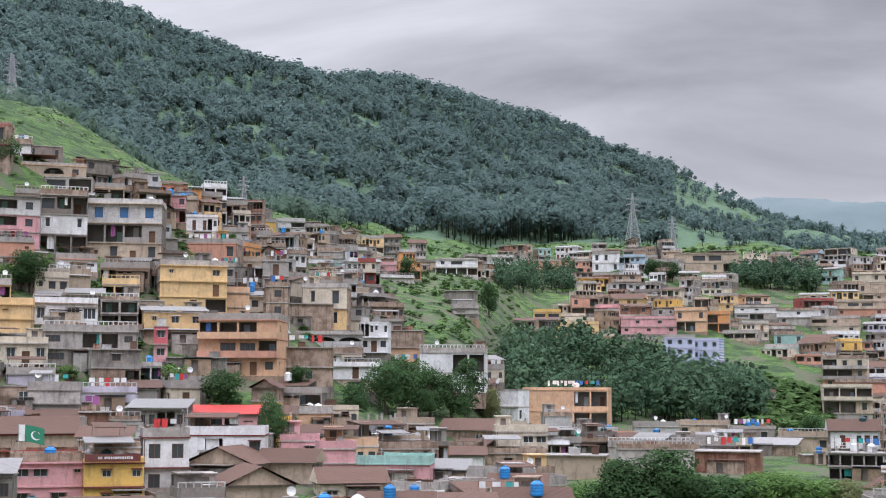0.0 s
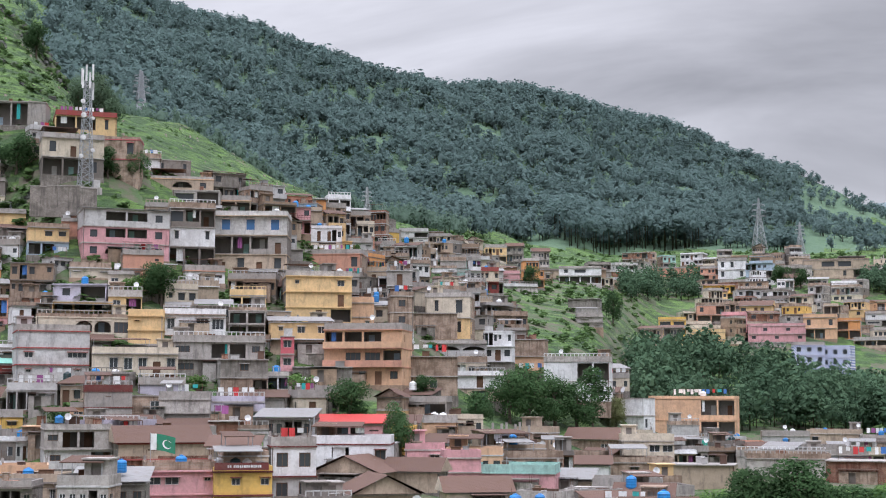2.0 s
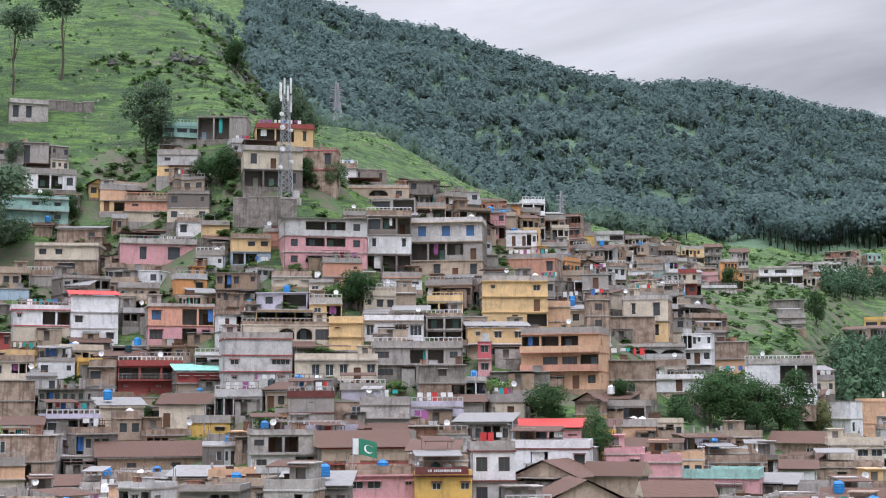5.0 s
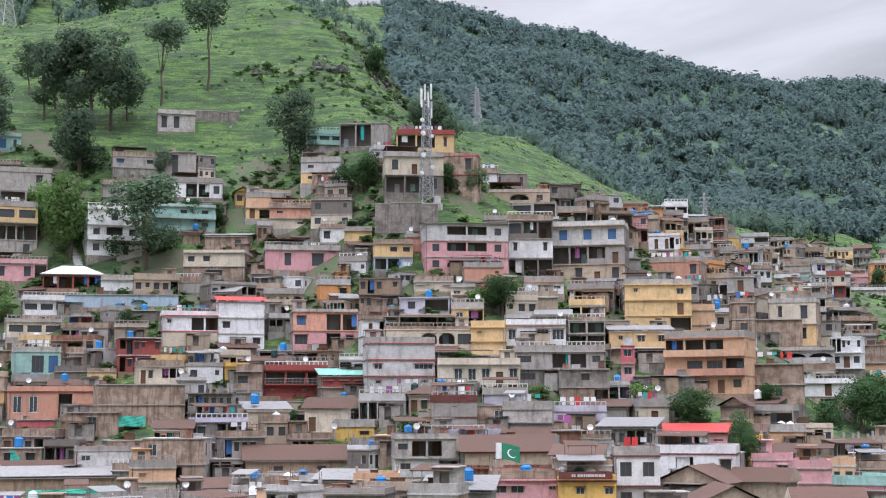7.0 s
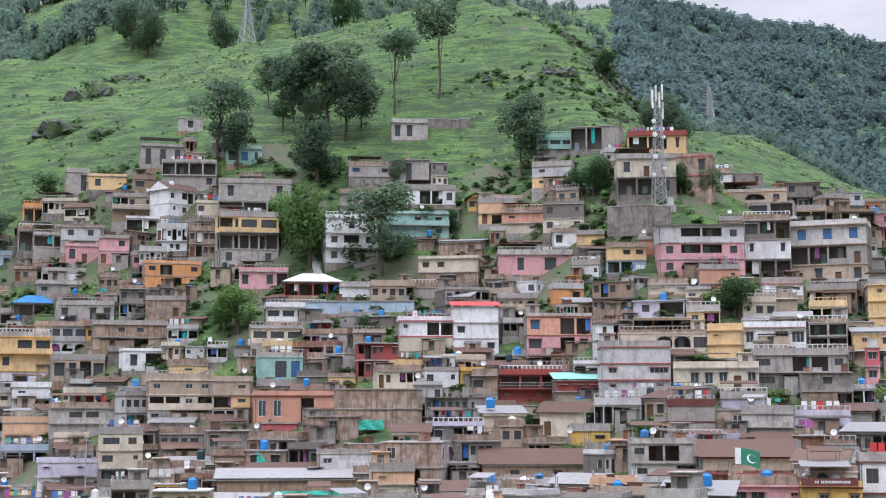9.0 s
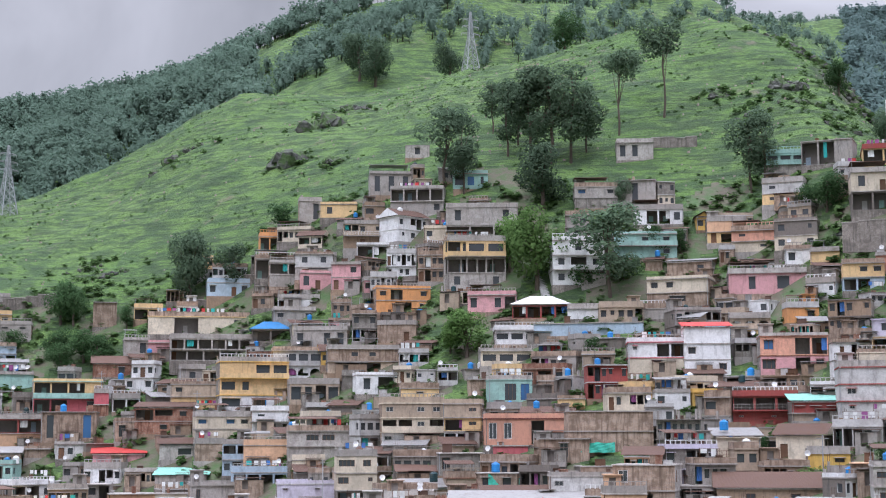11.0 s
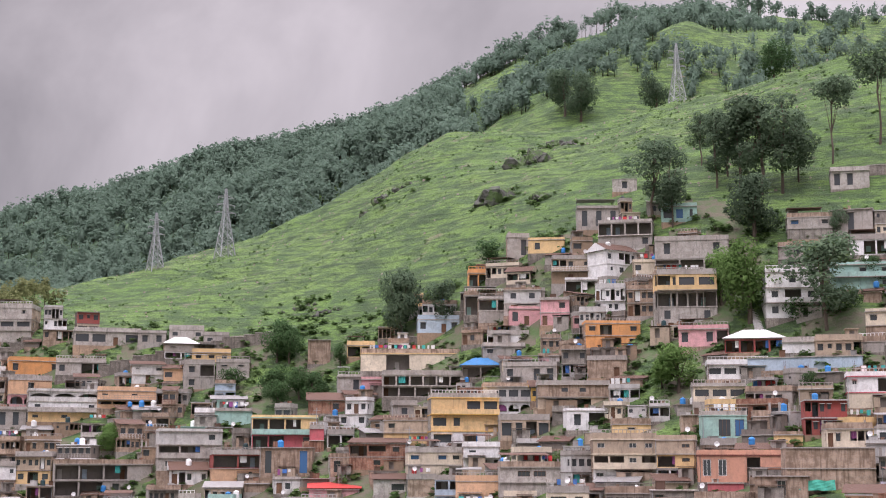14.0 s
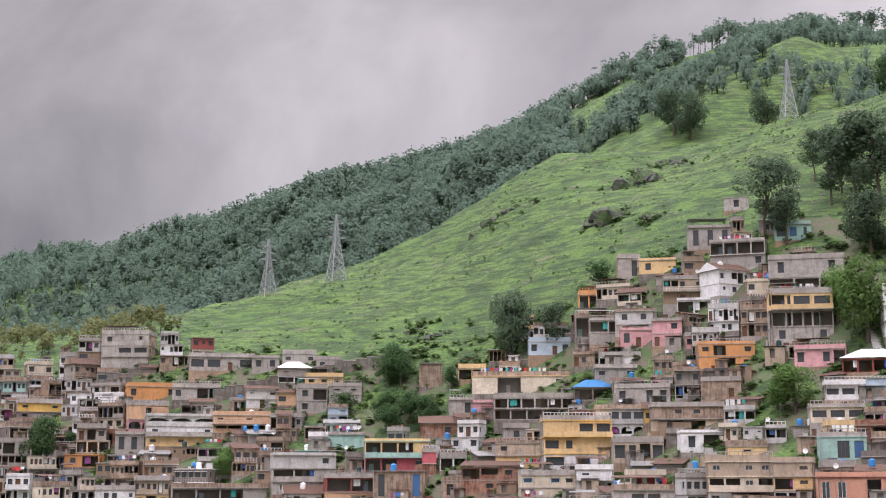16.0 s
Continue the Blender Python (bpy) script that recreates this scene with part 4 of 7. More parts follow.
def tree_meshes(kind, seed):
    key = ("tree", kind, seed)
    if key in KEPT:
        return KEPT[key]
    pick = random.Random(seed * 31 + len(kind))
    lumps = []
    if kind == "round":
        for i in range(15):
            a, q = pick.random() * 6.28, pick.random() ** 0.6
            zc = 0.30 + 0.52 * pick.random()
            wide = 0.30 * math.sqrt(max(0.1, 1 - ((zc - 0.55) / 0.42) ** 2))
            lumps.append(((math.cos(a) * wide * q, math.sin(a) * wide * q, zc), 0.13 + 0.09 * pick.random()))
        leaves, size, tall, thick = 4300, 0.020, 0.7, 0.035
    elif kind == "pine":
        for i in range(16):
            a, q = pick.random() * 6.28, pick.random() ** 0.7
            zc = 0.26 + 0.66 * pick.random()
            wide = 0.19 * math.sqrt(max(0.12, 1 - ((zc - 0.58) / 0.42) ** 2))
            lumps.append(((math.cos(a) * wide * q, math.sin(a) * wide * q, zc), 0.065 + 0.06 * pick.random()))
        leaves, size, tall, thick = 3400, 0.0135, 0.9, 0.014
    elif kind == "mop":
        for i in range(8):
            a, q = pick.random() * 6.28, pick.random() ** 0.7
            zc = 0.70 + 0.22 * pick.random()
            lumps.append(((math.cos(a) * 0.13 * q, math.sin(a) * 0.13 * q, zc), 0.07 + 0.05 * pick.random()))
        leaves, size, tall, thick = 1700, 0.0135, 0.85, 0.011
    else:  # a shrub, leafy to the ground
        for i in range(9):
            a, q = pick.random() * 6.28, pick.random() ** 0.6
            lumps.append(((math.cos(a) * 0.42 * q, math.sin(a) * 0.42 * q, 0.2 + 0.5 * pick.random()), 0.2 + 0.1 * pick.random()))
        leaves, size, tall, thick = 1100, 0.042, 0.4, 0.03
    v, f, soft = leaf_cloud(pick, lumps, leaves, size, 0.45)
    t = trunk_form(pick, lumps, tall, thick)
    crown = link("crown", v, f, [LEAVES["dark"]])
    soften(crown.data, soft)
    trunk = t.link("trunk", [BARK])
    KEPT[key] = (crown.data, trunk.data)
    bpy.data.objects.remove(crown)
    bpy.data.objects.remove(trunk)
    return KEPT[key]


TREE_WORDS = {"round": "spreading tree with a dense crown", "pine": "tall pine with a bare trunk",
              "mop": "slender pine with tufted top", "shrub": "low leafy shrub"}


def tree(x, y, tall, kind="round", leaf="dark", seed=1, wide=1.0, z=None, where="among houses"):
    z = ground(x, y) if z is None else z
    crown, trunk = tree_meshes(kind, seed)
    shade = {"dark": "dark green", "light": "fresh green", "pine": "grey-green", "olive": "olive-green"}[leaf]
    root = thing("shrub" if kind == "shrub" else "tree", f"{shade} {TREE_WORDS[kind]} {where}", "shrub" if kind == "shrub" else "tree",
                 pose(x, y, z, 0, 0, seed * 67 + x * 31) @ Matrix.Diagonal((tall * wide, tall * wide, tall, 1)), "trees")
    c = new("crown", crown)
    c.parent = root
    c.material_slots[0].link = "OBJECT"
    c.material_slots[0].material = LEAVES[leaf]
    t = new("trunk", trunk)
    t.parent = root
    return root


def wood(name, spots, mat, label, blades=26, size=0.13, lean=0.4, trunks=True, broad=1.0, solid=True, even=0.0, bare=0.0):
    """A far wood as one mass: spots are rows of x, y, z, height."""
    spots = np.array(spots, float)
    rng = np.random.default_rng(7)
    kinds = []
    for k in range(8):
        pick = random.Random(k + 50)
        lumps = [((pick.gauss(0, 0.09), pick.gauss(0, 0.09), 0.38 + bare + (0.5 - bare) * i / 6), (0.20 - 0.017 * i) * (1 - bare)) for i in range(7)]
        v, f, soft = leaf_cloud(pick, lumps, blades, size, lean)
        f = [list(q) for q in f]
        if solid:
            # a ragged body under the outer sprays
            for zc, wide_at, tall_at in ((0.52, 0.11, 0.26),):
                bm = bmesh.new()
                bmesh.ops.create_icosphere(bm, subdivisions=1, radius=1.0)
                start = len(v)
                for q in bm.verts:
                    g = 0.75 + 0.45 * pick.random()
                    p = Vector((q.co.x * wide_at * g, q.co.y * wide_at * g, zc + q.co.z * tall_at * g))
                    v.append(tuple(p))
                    soft.append(tuple((q.co + Vector((0, 0, 0.5))).normalized()))
                for face in bm.faces:
                    ids = [start + q.index for q in face.verts]
                    f.append([ids[0], ids[1], ids[2], ids[2]])
                bm.free()
        form = Form()
        if trunks:
            form.bar((0, 0, -0.1), (0, 0, 0.6), 0.016, 0.008, sides=3)
        ways = [((q[0], q[1], 0.1) if abs(q[0]) + abs(q[1]) > 1e-6 else (0, 0, 1)) for q in form.v]
        kinds.append((np.array(v), np.array(f), np.array(form.v).reshape(-1, 3), form.f, np.array(soft), np.array(ways, float).reshape(-1, 3)))
    verts, faces, slots, softs, base = [], [], [], [], 0
    which = rng.integers(0, 8, len(spots))
    turn = rng.random(len(spots)) * 6.28
    wide = broad * (0.85 + 0.5 * rng.random(len(spots)))
    for (x, y, z, h), k, a, q in zip(spots, which, turn, wide):
        v, f, tv, tf, soft, ways = kinds[k]
        rot = np.array([[math.cos(a), -math.sin(a), 0], [math.sin(a), math.cos(a), 0], [0, 0, 1]])
        scale = np.array([h * q, h * q, h])
        verts.append((v @ rot.T) * scale + (x, y, z))
        softs.append((soft @ rot.T) * (1 - even) + np.array((0.0, 0.0, even)))
        faces += [q[:3] if q[2] == q[3] else q for q in (f + base).tolist()]
        slots += [0] * len(f)
        base += len(v)
        if len(tv):
            verts.append((tv @ rot.T) * scale + (x, y, z))
            softs.append(ways @ rot.T)
            faces += [tuple(i + base for i in p) for p in tf]
            slots += [1] * len(tf)
            base += len(tv)
    ob = link(name, np.concatenate(verts).tolist(), faces, [mat, BARK], slots)
    soften(ob.data, np.concatenate(softs).tolist())
    tagged(ob, label, "woodland", kind="stuff")
    return ob


# ---- lattice towers ----
def lattice(form, base, top, tall, rows, thick, z0=0.0):
    """Braces between four tapering legs."""
    for k in range(rows):
        a, b = k / rows, (k + 1) / rows
        wa, wb = base + (top - base) * a, base + (top - base) * b
        za, zb = z0 + tall * a, z0 + tall * b
        ca = [(-wa, -wa, za), (wa, -wa, za), (wa, wa, za), (-wa, wa, za)]
        cb = [(-wb, -wb, zb), (wb, -wb, zb), (wb, wb, zb), (-wb, wb, zb)]
        for i in range(4):
            j = (i + 1) % 4
            form.bar(ca[i], cb[j], thick)
            form.bar(ca[j], cb[i], thick)
            form.bar(cb[i], cb[j], thick)


def pylon(x, y, z, tall):
    az = math.degrees(math.atan2(-x, y))
    thick = 0.06 + 0.00016 * math.hypot(x, y)
    root = thing("pylon", "grey galvanised steel lattice power pylon on the grass ridge", "pylon", pose(x, y, z - 0.5, 0, 0, az + 25), "power pylons")
    base, neck, tip = tall * 0.115, tall * 0.034, 0.25
    low = tall * 0.62
    for sx, sy in ((-1, -1), (1, -1), (1, 1), (-1, 1)):
        f = Form()
        f.bar((sx * base, sy * base, 0), (sx * neck, sy * neck, low), thick * 1.5, thick * 1.2)
        f.bar((sx * neck, sy * neck, low), (sx * tip, sy * tip, tall), thick * 1.2, thick * 0.8)
        f.link("leg", [STEEL], root)
    f = Form()
    lattice(f, base, neck, low, 5, thick * 0.7)
    lattice(f, neck, tip, tall - low, 5, thick * 0.6, low)
    f.link("bracing", [STEEL], root)
    for k, out in ((0.66, 0.15), (0.77, 0.135), (0.88, 0.12)):
        f = Form()
        zz = tall * k
        for s in (-1, 1):
            f.bar((s * neck * 0.6, 0, zz + tall * 0.02), (s * tall * out, 0, zz), thick * 0.9)
            f.bar((s * neck * 0.8, 0, zz - tall * 0.012), (s * tall * out, 0, zz), thick * 0.9)
            f.bar((s * tall * out, 0, zz), (s * tall * out, 0, zz - tall * 0.035), thick * 0.7)
        f.link("crossarm", [STEEL], root)


def antenna_mast(x, y, z, tall):
    az = math.degrees(math.atan2(-x, y))
    root = thing("antenna_mast", "grey steel lattice phone mast with white panel antennas and dishes", "antenna mast", pose(x, y, z, 0, 0, az + 18))
    f = Form()
    f.box(-2.6, 2.6, -2.2, 2.2, -2.5, 0.0)
    f.link("plinth", [PAINT["cement"]], root)
    half = 0.95
    high = tall * 0.86
    for sx, sy in ((-1, -1), (1, -1), (1, 1), (-1, 1)):
        f = Form()
        f.bar((sx * half * 1.25, sy * half * 1.25, 0), (sx * half * 0.55, sy * half * 0.55, high), 0.10, 0.08)
        f.link("leg", [STEEL], root)
    f = Form()
    lattice(f, half * 1.25, half * 0.55, high, 13, 0.045)
    f.link("bracing", [STEEL], root)
    for i, (u, v, lo, hi) in enumerate(((-1.15, -0.5, 0.80, 0.95), (-0.6, -0.9, 0.86, 0.99), (0.1, -0.9, 0.80, 0.93), (0.75, -0.7, 0.87, 1.0), (1.1, 0.1, 0.72, 0.86), (-0.9, 0.8, 0.84, 0.97))):
        f = Form()
        f.box(u - 0.16, u + 0.16, v - 0.1, v + 0.1, tall * lo, tall * hi)
        f.bar((u, v, tall * (lo + 0.03)), (0, 0, tall * (lo + 0.03)), 0.04)
        f.link("panel_antenna", [PAINT["white"]], root)
    for u, k, rad in ((-1.2, 0.69, 0.42), (-1.0, 0.58, 0.5), (-1.0, 0.40, 0.5), (-1.3, 0.25, 0.4), (0.9, 0.30, 0.42), (0.8, 0.56, 0.35)):
        f = Form()
        for i in range(12):
            a, b = 2 * math.pi * i / 12, 2 * math.pi * (i + 1) / 12
            p = [(u + rad * math.cos(q), -1.25, tall * k + rad * math.sin(q)) for q in (a, b)]
            q2 = [(u + rad * math.cos(q), -0.95, tall * k + rad * math.sin(q)) for q in (a, b)]
            f.face([(u, -1.3, tall * k), p[0], p[1]])
            f.face([p[0], q2[0], q2[1], p[1]])
        f.bar((u, -1.0, tall * k), (u * 0.5, -0.5, tall * k), 0.05)
        f.link("dish", [PAINT["white"]], root)
    f = Form()
    f.box(1.2, 2.4, -1.6, -0.4, 0.003, 1.5)
    f.link("cabinet", [PAINT["pale"]], root)


def minaret(x, y, z, tall):
    root = thing("minaret", "slim green and white mosque minaret standing on a house roof", "minaret", pose(x, y, z))
    k = tall / 7.5
    for i, (lo, hi, rad, mat) in enumerate(((-3, 1.6, 0.42, "mint"), (1.6, 2.1, 0.6, "white"), (2.1, 4.0, 0.36, "mint"), (4.0, 4.4, 0.55, "white"), (4.4, 5.8, 0.3, "mint"))):
        f = Form()
        f.lathe([(rad * k, lo * k), (rad * k * 0.96, hi * k)], 10)
        f.link("drum", [PAINT[mat]], root)
    f = Form()
    f.lathe([(0.32 * k, 5.8 * k), (0.42 * k, 6.1 * k), (0.3 * k, 6.5 * k), (0.05 * k, 6.9 * k), (0.03 * k, 7.5 * k)], 10)
    f.link("finial", [PAINT["white"]], root)


# ---- flags, nets, rocks, poles ----
def flag(x, y, z, size, turn=20):
    """A green flag with a white hoist band, a crescent and a star, on a pole."""
    root = thing("flag", "green and white flag with crescent on a rooftop pole", "flag", pose(x, y, z, 0, 0, turn))
    f = Form()
    f.bar((0, 0, -3.2 * size), (0, 0, 1.05 * size), 0.05)
    f.link("pole", [STEEL], root)

    def wave(u):
        return 0.12 * size * math.sin(u * 5.0), -0.28 * size * u * u

    def strip(u0, u1, mat, name, label=""):
        g = Form()
        n = 6
        for i in range(n):
            a, b = u0 + (u1 - u0) * i / n, u0 + (u1 - u0) * (i + 1) / n
            (ya, za), (yb, zb) = wave(a), wave(b)
            g.face([(a * 1.5 * size, ya, za), (b * 1.5 * size, yb, zb), (b * 1.5 * size, yb, zb + size), (a * 1.5 * size, ya, za + size)])
        return g.link(name, [mat], root, label)

    strip(0.0, 0.25, CLOTH["white"], "hoist_band", "white cloth band")
    strip(0.25, 1.0, CLOTH["green"], "field", "green cloth field")
    g = Form()
    cu, cz = 0.66, 0.44 * size
    for i in range(10):
        a, b = radians(40 + 28 * i), radians(40 + 28 * (i + 1))
        pts = []
        for q, rad, off in ((a, 0.27, 0), (b, 0.27, 0), (b, 0.23, 0.06), (a, 0.23, 0.06)):
            u = cu + (rad * math.cos(q) + off) / 1.5
            yy, zz = wave(u)
            pts.append((u * 1.5 * size, yy - 0.03, zz + cz + (rad * math.sin(q) + off * 0.6) * size))
        g.face(pts)
    g.link("crescent", [CLOTH["white"]], root, "white crescent")


def net(x, y, z, w, h, turn, mat, label, slope=0.3):
    """A sheet of cloth or net slung over a roof edge, sagging between its ties."""
    az = math.degrees(math.atan2(-x, y))
    f = Form()
    n, k = 10, 4

    def at(i, j):
        u, v = i / n, j / k
        sag = -0.10 * h * math.sin(math.pi * ((u * 2) % 1))
        return ((u - 0.5) * w, slope * h * v + 0.12 * math.sin(u * 17 + v * 5), v * h + sag * (0.4 + 0.6 * v))

    for i in range(n):
        for j in range(k):
            f.face([at(i, j), at(i + 1, j), at(i + 1, j + 1), at(i, j + 1)])
    ob = f.link("shade_net", [mat])
    ob.matrix_basis = pose(x, y, z, 0, 0, az + turn)
    tagged(ob, label, "shade net")


LEDGES = []  # rock ledges: place and width


def rocks(x, y, w, h, count, seed):
    """A ledge of broken rock standing out of the slope."""
    pick = random.Random(seed)
    LEDGES.append((x, y, w))
    az = math.degrees(math.atan2(-x, y))
    form = Form()
    turn = pose(0, 0, 0, 0, 0, az)
    for i in range(count):
        u = pick.uniform(-0.5, 0.5)
        cx, cy = (turn @ Vector((u * w, pick.uniform(-0.2, 0.2) * w * 0.5, 0))).to_2d()
        size = h * pick.uniform(0.25, 0.6) * (1 - abs(u))
        cz = ground(x + cx, y + cy) - ground(x, y) - size * 0.12
        bm = bmesh.new()
        bmesh.ops.create_icosphere(bm, subdivisions=2, radius=1.0)
        for v in bm.verts:
            p = v.co.copy()
            lump = 0.75 + 0.5 * noise.noise(p * 1.3 + Vector((i * 7.1, seed, 0)))
            v.co = Vector((p.x * lump * size * 1.35, p.y * lump * size * 1.2, round(p.z * lump * 3.5) / 3.5 * size * 1.15))
        spin = pose(cx, cy, cz, 0, 0, az + pick.uniform(-30, 30))
        for face in bm.faces:
            form.face([spin @ v.co for v in face.verts])
        bm.free()
    ob = form.link("rock_outcrop", [CLIFF])
    ob.location = (x, y, ground(x, y))
    tagged(ob, "dark weathered rock ledge breaking out of the grass slope", "rock", kind="stuff")


def pole(x, y, z, tall):
    root = thing("utility_pole", "thin grey utility pole with a crossarm among houses", "utility pole", pose(x, y, z, 0, 0, 30), "utility poles")
    f = Form()
    f.bar((0, 0, -1), (0, 0, tall), 0.11, 0.07, sides=7)
    f.link("post", [STEEL], root)
    f = Form()
    f.bar((-0.8, 0, tall - 0.5), (0.8, 0, tall - 0.5), 0.05)
    f.link("crossarm", [STEEL], root)


def stairs(x, y, z, w, rise, turn):
    """A straight flight up the slope."""
    az = math.degrees(math.atan2(-x, y))
    root = thing("stairway", "grey concrete stairway climbing between the hillside houses", "stairs", pose(x, y, z, 0, 0, az + turn))
    n = max(6, int(rise / 0.34))
    for i in range(n):
        shared(("step", round(w, 1)), "step", lambda f: f.box(-w / 2, w / 2, -0.3, 0.5, -0.8, 0), [PAINT["pale"]], root,
               Matrix.Translation((0, i * 0.55, (i + 1) * rise / n)))


def retaining_wall(a0, a1, r, high, z=None):
    """A rough stone wall along the slope, stepped with the ground, its top uneven."""
    pick = random.Random(int(a0 * 10 + r))
    steps = max(3, int(abs(a1 - a0) * radians(1) * r / 2.5))
    middle_at = polar((a0 + a1) / 2, r)
    root = thing("retaining_wall", "rough brown stone retaining wall holding the terraced slope", "wall", Matrix.Translation((*middle_at, 0)))
    form, coping = Form(), Form()
    last = None
    for i in range(steps):
        p, q = polar(a0 + (a1 - a0) * i / steps, r), polar(a0 + (a1 - a0) * (i + 1) / steps, r)
        foot = z if z is not None else (ground(*p) + ground(*q)) / 2
        top = foot + high * pick.uniform(0.88, 1.08)
        out = Vector((-(p[0] + q[0]), -(p[1] + q[1]), 0)).normalized() * 0.35
        ends = [Vector((u[0] - middle_at[0], u[1] - middle_at[1], 0)) for u in (p, q)]
        for one, lo, hi, grow in ((form, foot - 2.0, top, 1.0), (coping, top + 0.003, top + 0.16, 1.25)):
            c = [ends[0] + out * grow, ends[1] + out * grow, ends[1] - out * grow, ends[0] - out * grow]
            bottom, upper = [u + Vector((0, 0, lo)) for u in c], [u + Vector((0, 0, hi)) for u in c]
            one.face(upper)
            for k in range(4):
                one.face([bottom[k], bottom[(k + 1) % 4], upper[(k + 1) % 4], upper[k]])
    form.link("masonry", [STONE], root)
    coping.link("coping", [PAINT["cement"]], root)


def sign_board(az, r, z, w, h):
    """A maroon fascia board with one line of small white marks."""
    x, y = polar(az, r)
    root = thing("sign_board", "maroon fascia board with a line of white marks", "sign", pose(x, y, z, 0, 0, az + 4))
    f = Form()
    f.box(-w / 2, w / 2, -0.05, 0.05, 0, h)
    f.link("board", [PAINT["maroon"]], root)
    pick = random.Random(4)
    u = -w * 0.26
    while u < w * 0.36:
        wide = pick.uniform(0.12, 0.22)
        f = Form()
        f.box(u, u + wide, -0.07, -0.052, h * 0.35, h * 0.68)
        f.link("mark", [PAINT["white"]], root)
        u += wide + pick.choice((0.06, 0.06, 0.06, 0.22))


# ---- houses, each with its storeys from the ground up ----
house(-78.8, 251.6, 15.0, 9.0, 8, ["pink:waaw", "pink:whhw", "pale:.hhw"], h=2.94, z=44.3, roof="zinc")
house(-68.2, 258.3, 8.2, 6.2, 4, ["dark:ooo", "white:n.n", "dark:Who"], h=3.49, z=44.0)
house(-58.4, 266.2, 13.5, 10.0, -6, ["sand:dwdw", "cement:oohd", "_pale:BBB"], h=3.57, z=43.0, trim="sand")
house(-78.4, 289.2, 12.5, 9.0, 0, ["sand:.aw"], h=2.80, z=61.6, trim="peach")
house(-82.8, 296.6, 7.5, 5.6, 6, ["dark:w.n"], h=3.31, z=66.5, roof="none")
house(-85.2, 290.5, 3.7, 5.0, 0, ["white:."], h=2.50, z=66.7)
house(-74.4, 286.4, 9.2, 6.9, -5, ["cement:Wo"], h=3.18, z=58.6, roof="none")
house(-67.7, 291.5, 6.0, 5.0, 0, ["sand:oo"], h=3.18, z=57.3, trim="peach")
house(-100.8, 293.8, 12.4, 9.0, 4, ["straw:hhn"], h=4.05, z=74.6, trim="red")
house(-95.7, 271.6, 11.5, 8.6, 5, ["dark:oow", "cream:wd."], h=3.71, z=62.4)
house(-87.2, 277.0, 7.4, 5.6, -8, ["brick:..", "brick:.w"], h=3.88, z=62.9, trim="rose")
house(-64.1, 251.8, 7.0, 5.3, 6, ["white:n.w"], h=2.21, z=40.3, trim="salmon", tank="white+white")
house(-72.8, 243.6, 6.8, 5.1, 5, ["salmon:..", "salmon:..n"], h=2.50, z=39.7)
house(-75.2, 240.3, 4.2, 5.0, -4, ["cream:w."], h=2.27, z=38.8)
house(-81.1, 241.0, 6.8, 5.1, 3, ["cream:w.w"], h=1.81, z=40.4, trim="pale")
house(-46.6, 291.3, 11.5, 8.6, -10, ["salmon:...w"], h=3.57, z=45.6, trim="salmon")
house(-43.9, 252.2, 11.4, 8.6, 6, ["straw:.do", "straw:..d", "straw:n.w"], h=2.69, z=33.3, trim="straw", tank="blue")
house(-36.3, 254.7, 4.5, 5.0, 0, ["peach:.n", "peach:.."], h=2.50, z=32.0)
house(-31.5, 230.0, 12.4, 9.0, -12, ["peach:wdwdw", "=peach:.WWo", "=peach:ooo."], h=2.90, z=22.3, trim="salmon")
house(-43.5, 234.1, 9.8, 7.4, 5, ["sand:.Wd", "=straw:nww"], h=2.72, z=27.0, roof="zinc", trim="white")
house(-38.8, 230.4, 7.2, 2.0, 0, ["block:..."], h=2.33, z=25.1, roof="none")
house(-37.9, 224.0, 9.2, 2.0, 0, ["block:..."], h=2.43, z=22.7, roof="none")
house(-53.3, 218.8, 13.6, 9.0, 4, ["block:W.w.", "cement:W.oow"], h=2.62, z=23.5)
house(-43.7, 225.2, 2.1, 4.0, 0, ["pink:w", "rose:w"], h=2.75, z=24.4, roof="none")
house(-47.6, 211.0, 6.9, 5.2, 6, ["brick:..o", "block:.w."], h=2.65, z=20.6, roof="none")
house(-42.9, 214.0, 3.1, 5.0, 0, ["white:oh"], h=3.05, z=20.6, tank="blue")
house(-75.7, 222.1, 14.1, 9.0, 3, ["cream:..aaW"], h=3.34, z=29.3, trim="cream")
house(-78.0, 228.5, 9.2, 6.9, 3, ["straw:hhh"], h=2.58, z=33.0, roof="none")
house(-65.6, 222.8, 5.3, 5.0, -4, ["straw:...", "straw:n."], h=2.19, z=28.6, trim="straw")
house(-72.1, 232.3, 5.4, 5.0, 0, ["straw:wo"], h=2.44, z=34.3)
house(-60.4, 230.8, 9.9, 7.5, 5, ["white:w.WW"], h=3.38, z=30.2, trim="brick", side="sand")
house(-52.2, 235.0, 5.9, 5.0, -4, ["cement:oo", "cement:oo"], h=2.19, z=30.1)
house(-55.0, 247.2, 6.2, 5.0, 0, ["straw:ooo"], h=2.15, z=35.7)
house(-64.1, 211.3, 12.3, 8.0, 4, ["cream:.wwwdw"], h=3.33, z=23.4)
house(-57.9, 204.9, 6.6, 4.0, 0, ["lilac:..."], h=1.67, z=20.6)
house(-60.8, 189.2, 6.1, 5.0, 3, ["cement:...", "cement:.n."], h=2.14, z=16.9, trim="maroon")
house(-64.8, 189.5, 2.1, 5.0, 0, ["peach:w"], h=2.03, z=17.1)
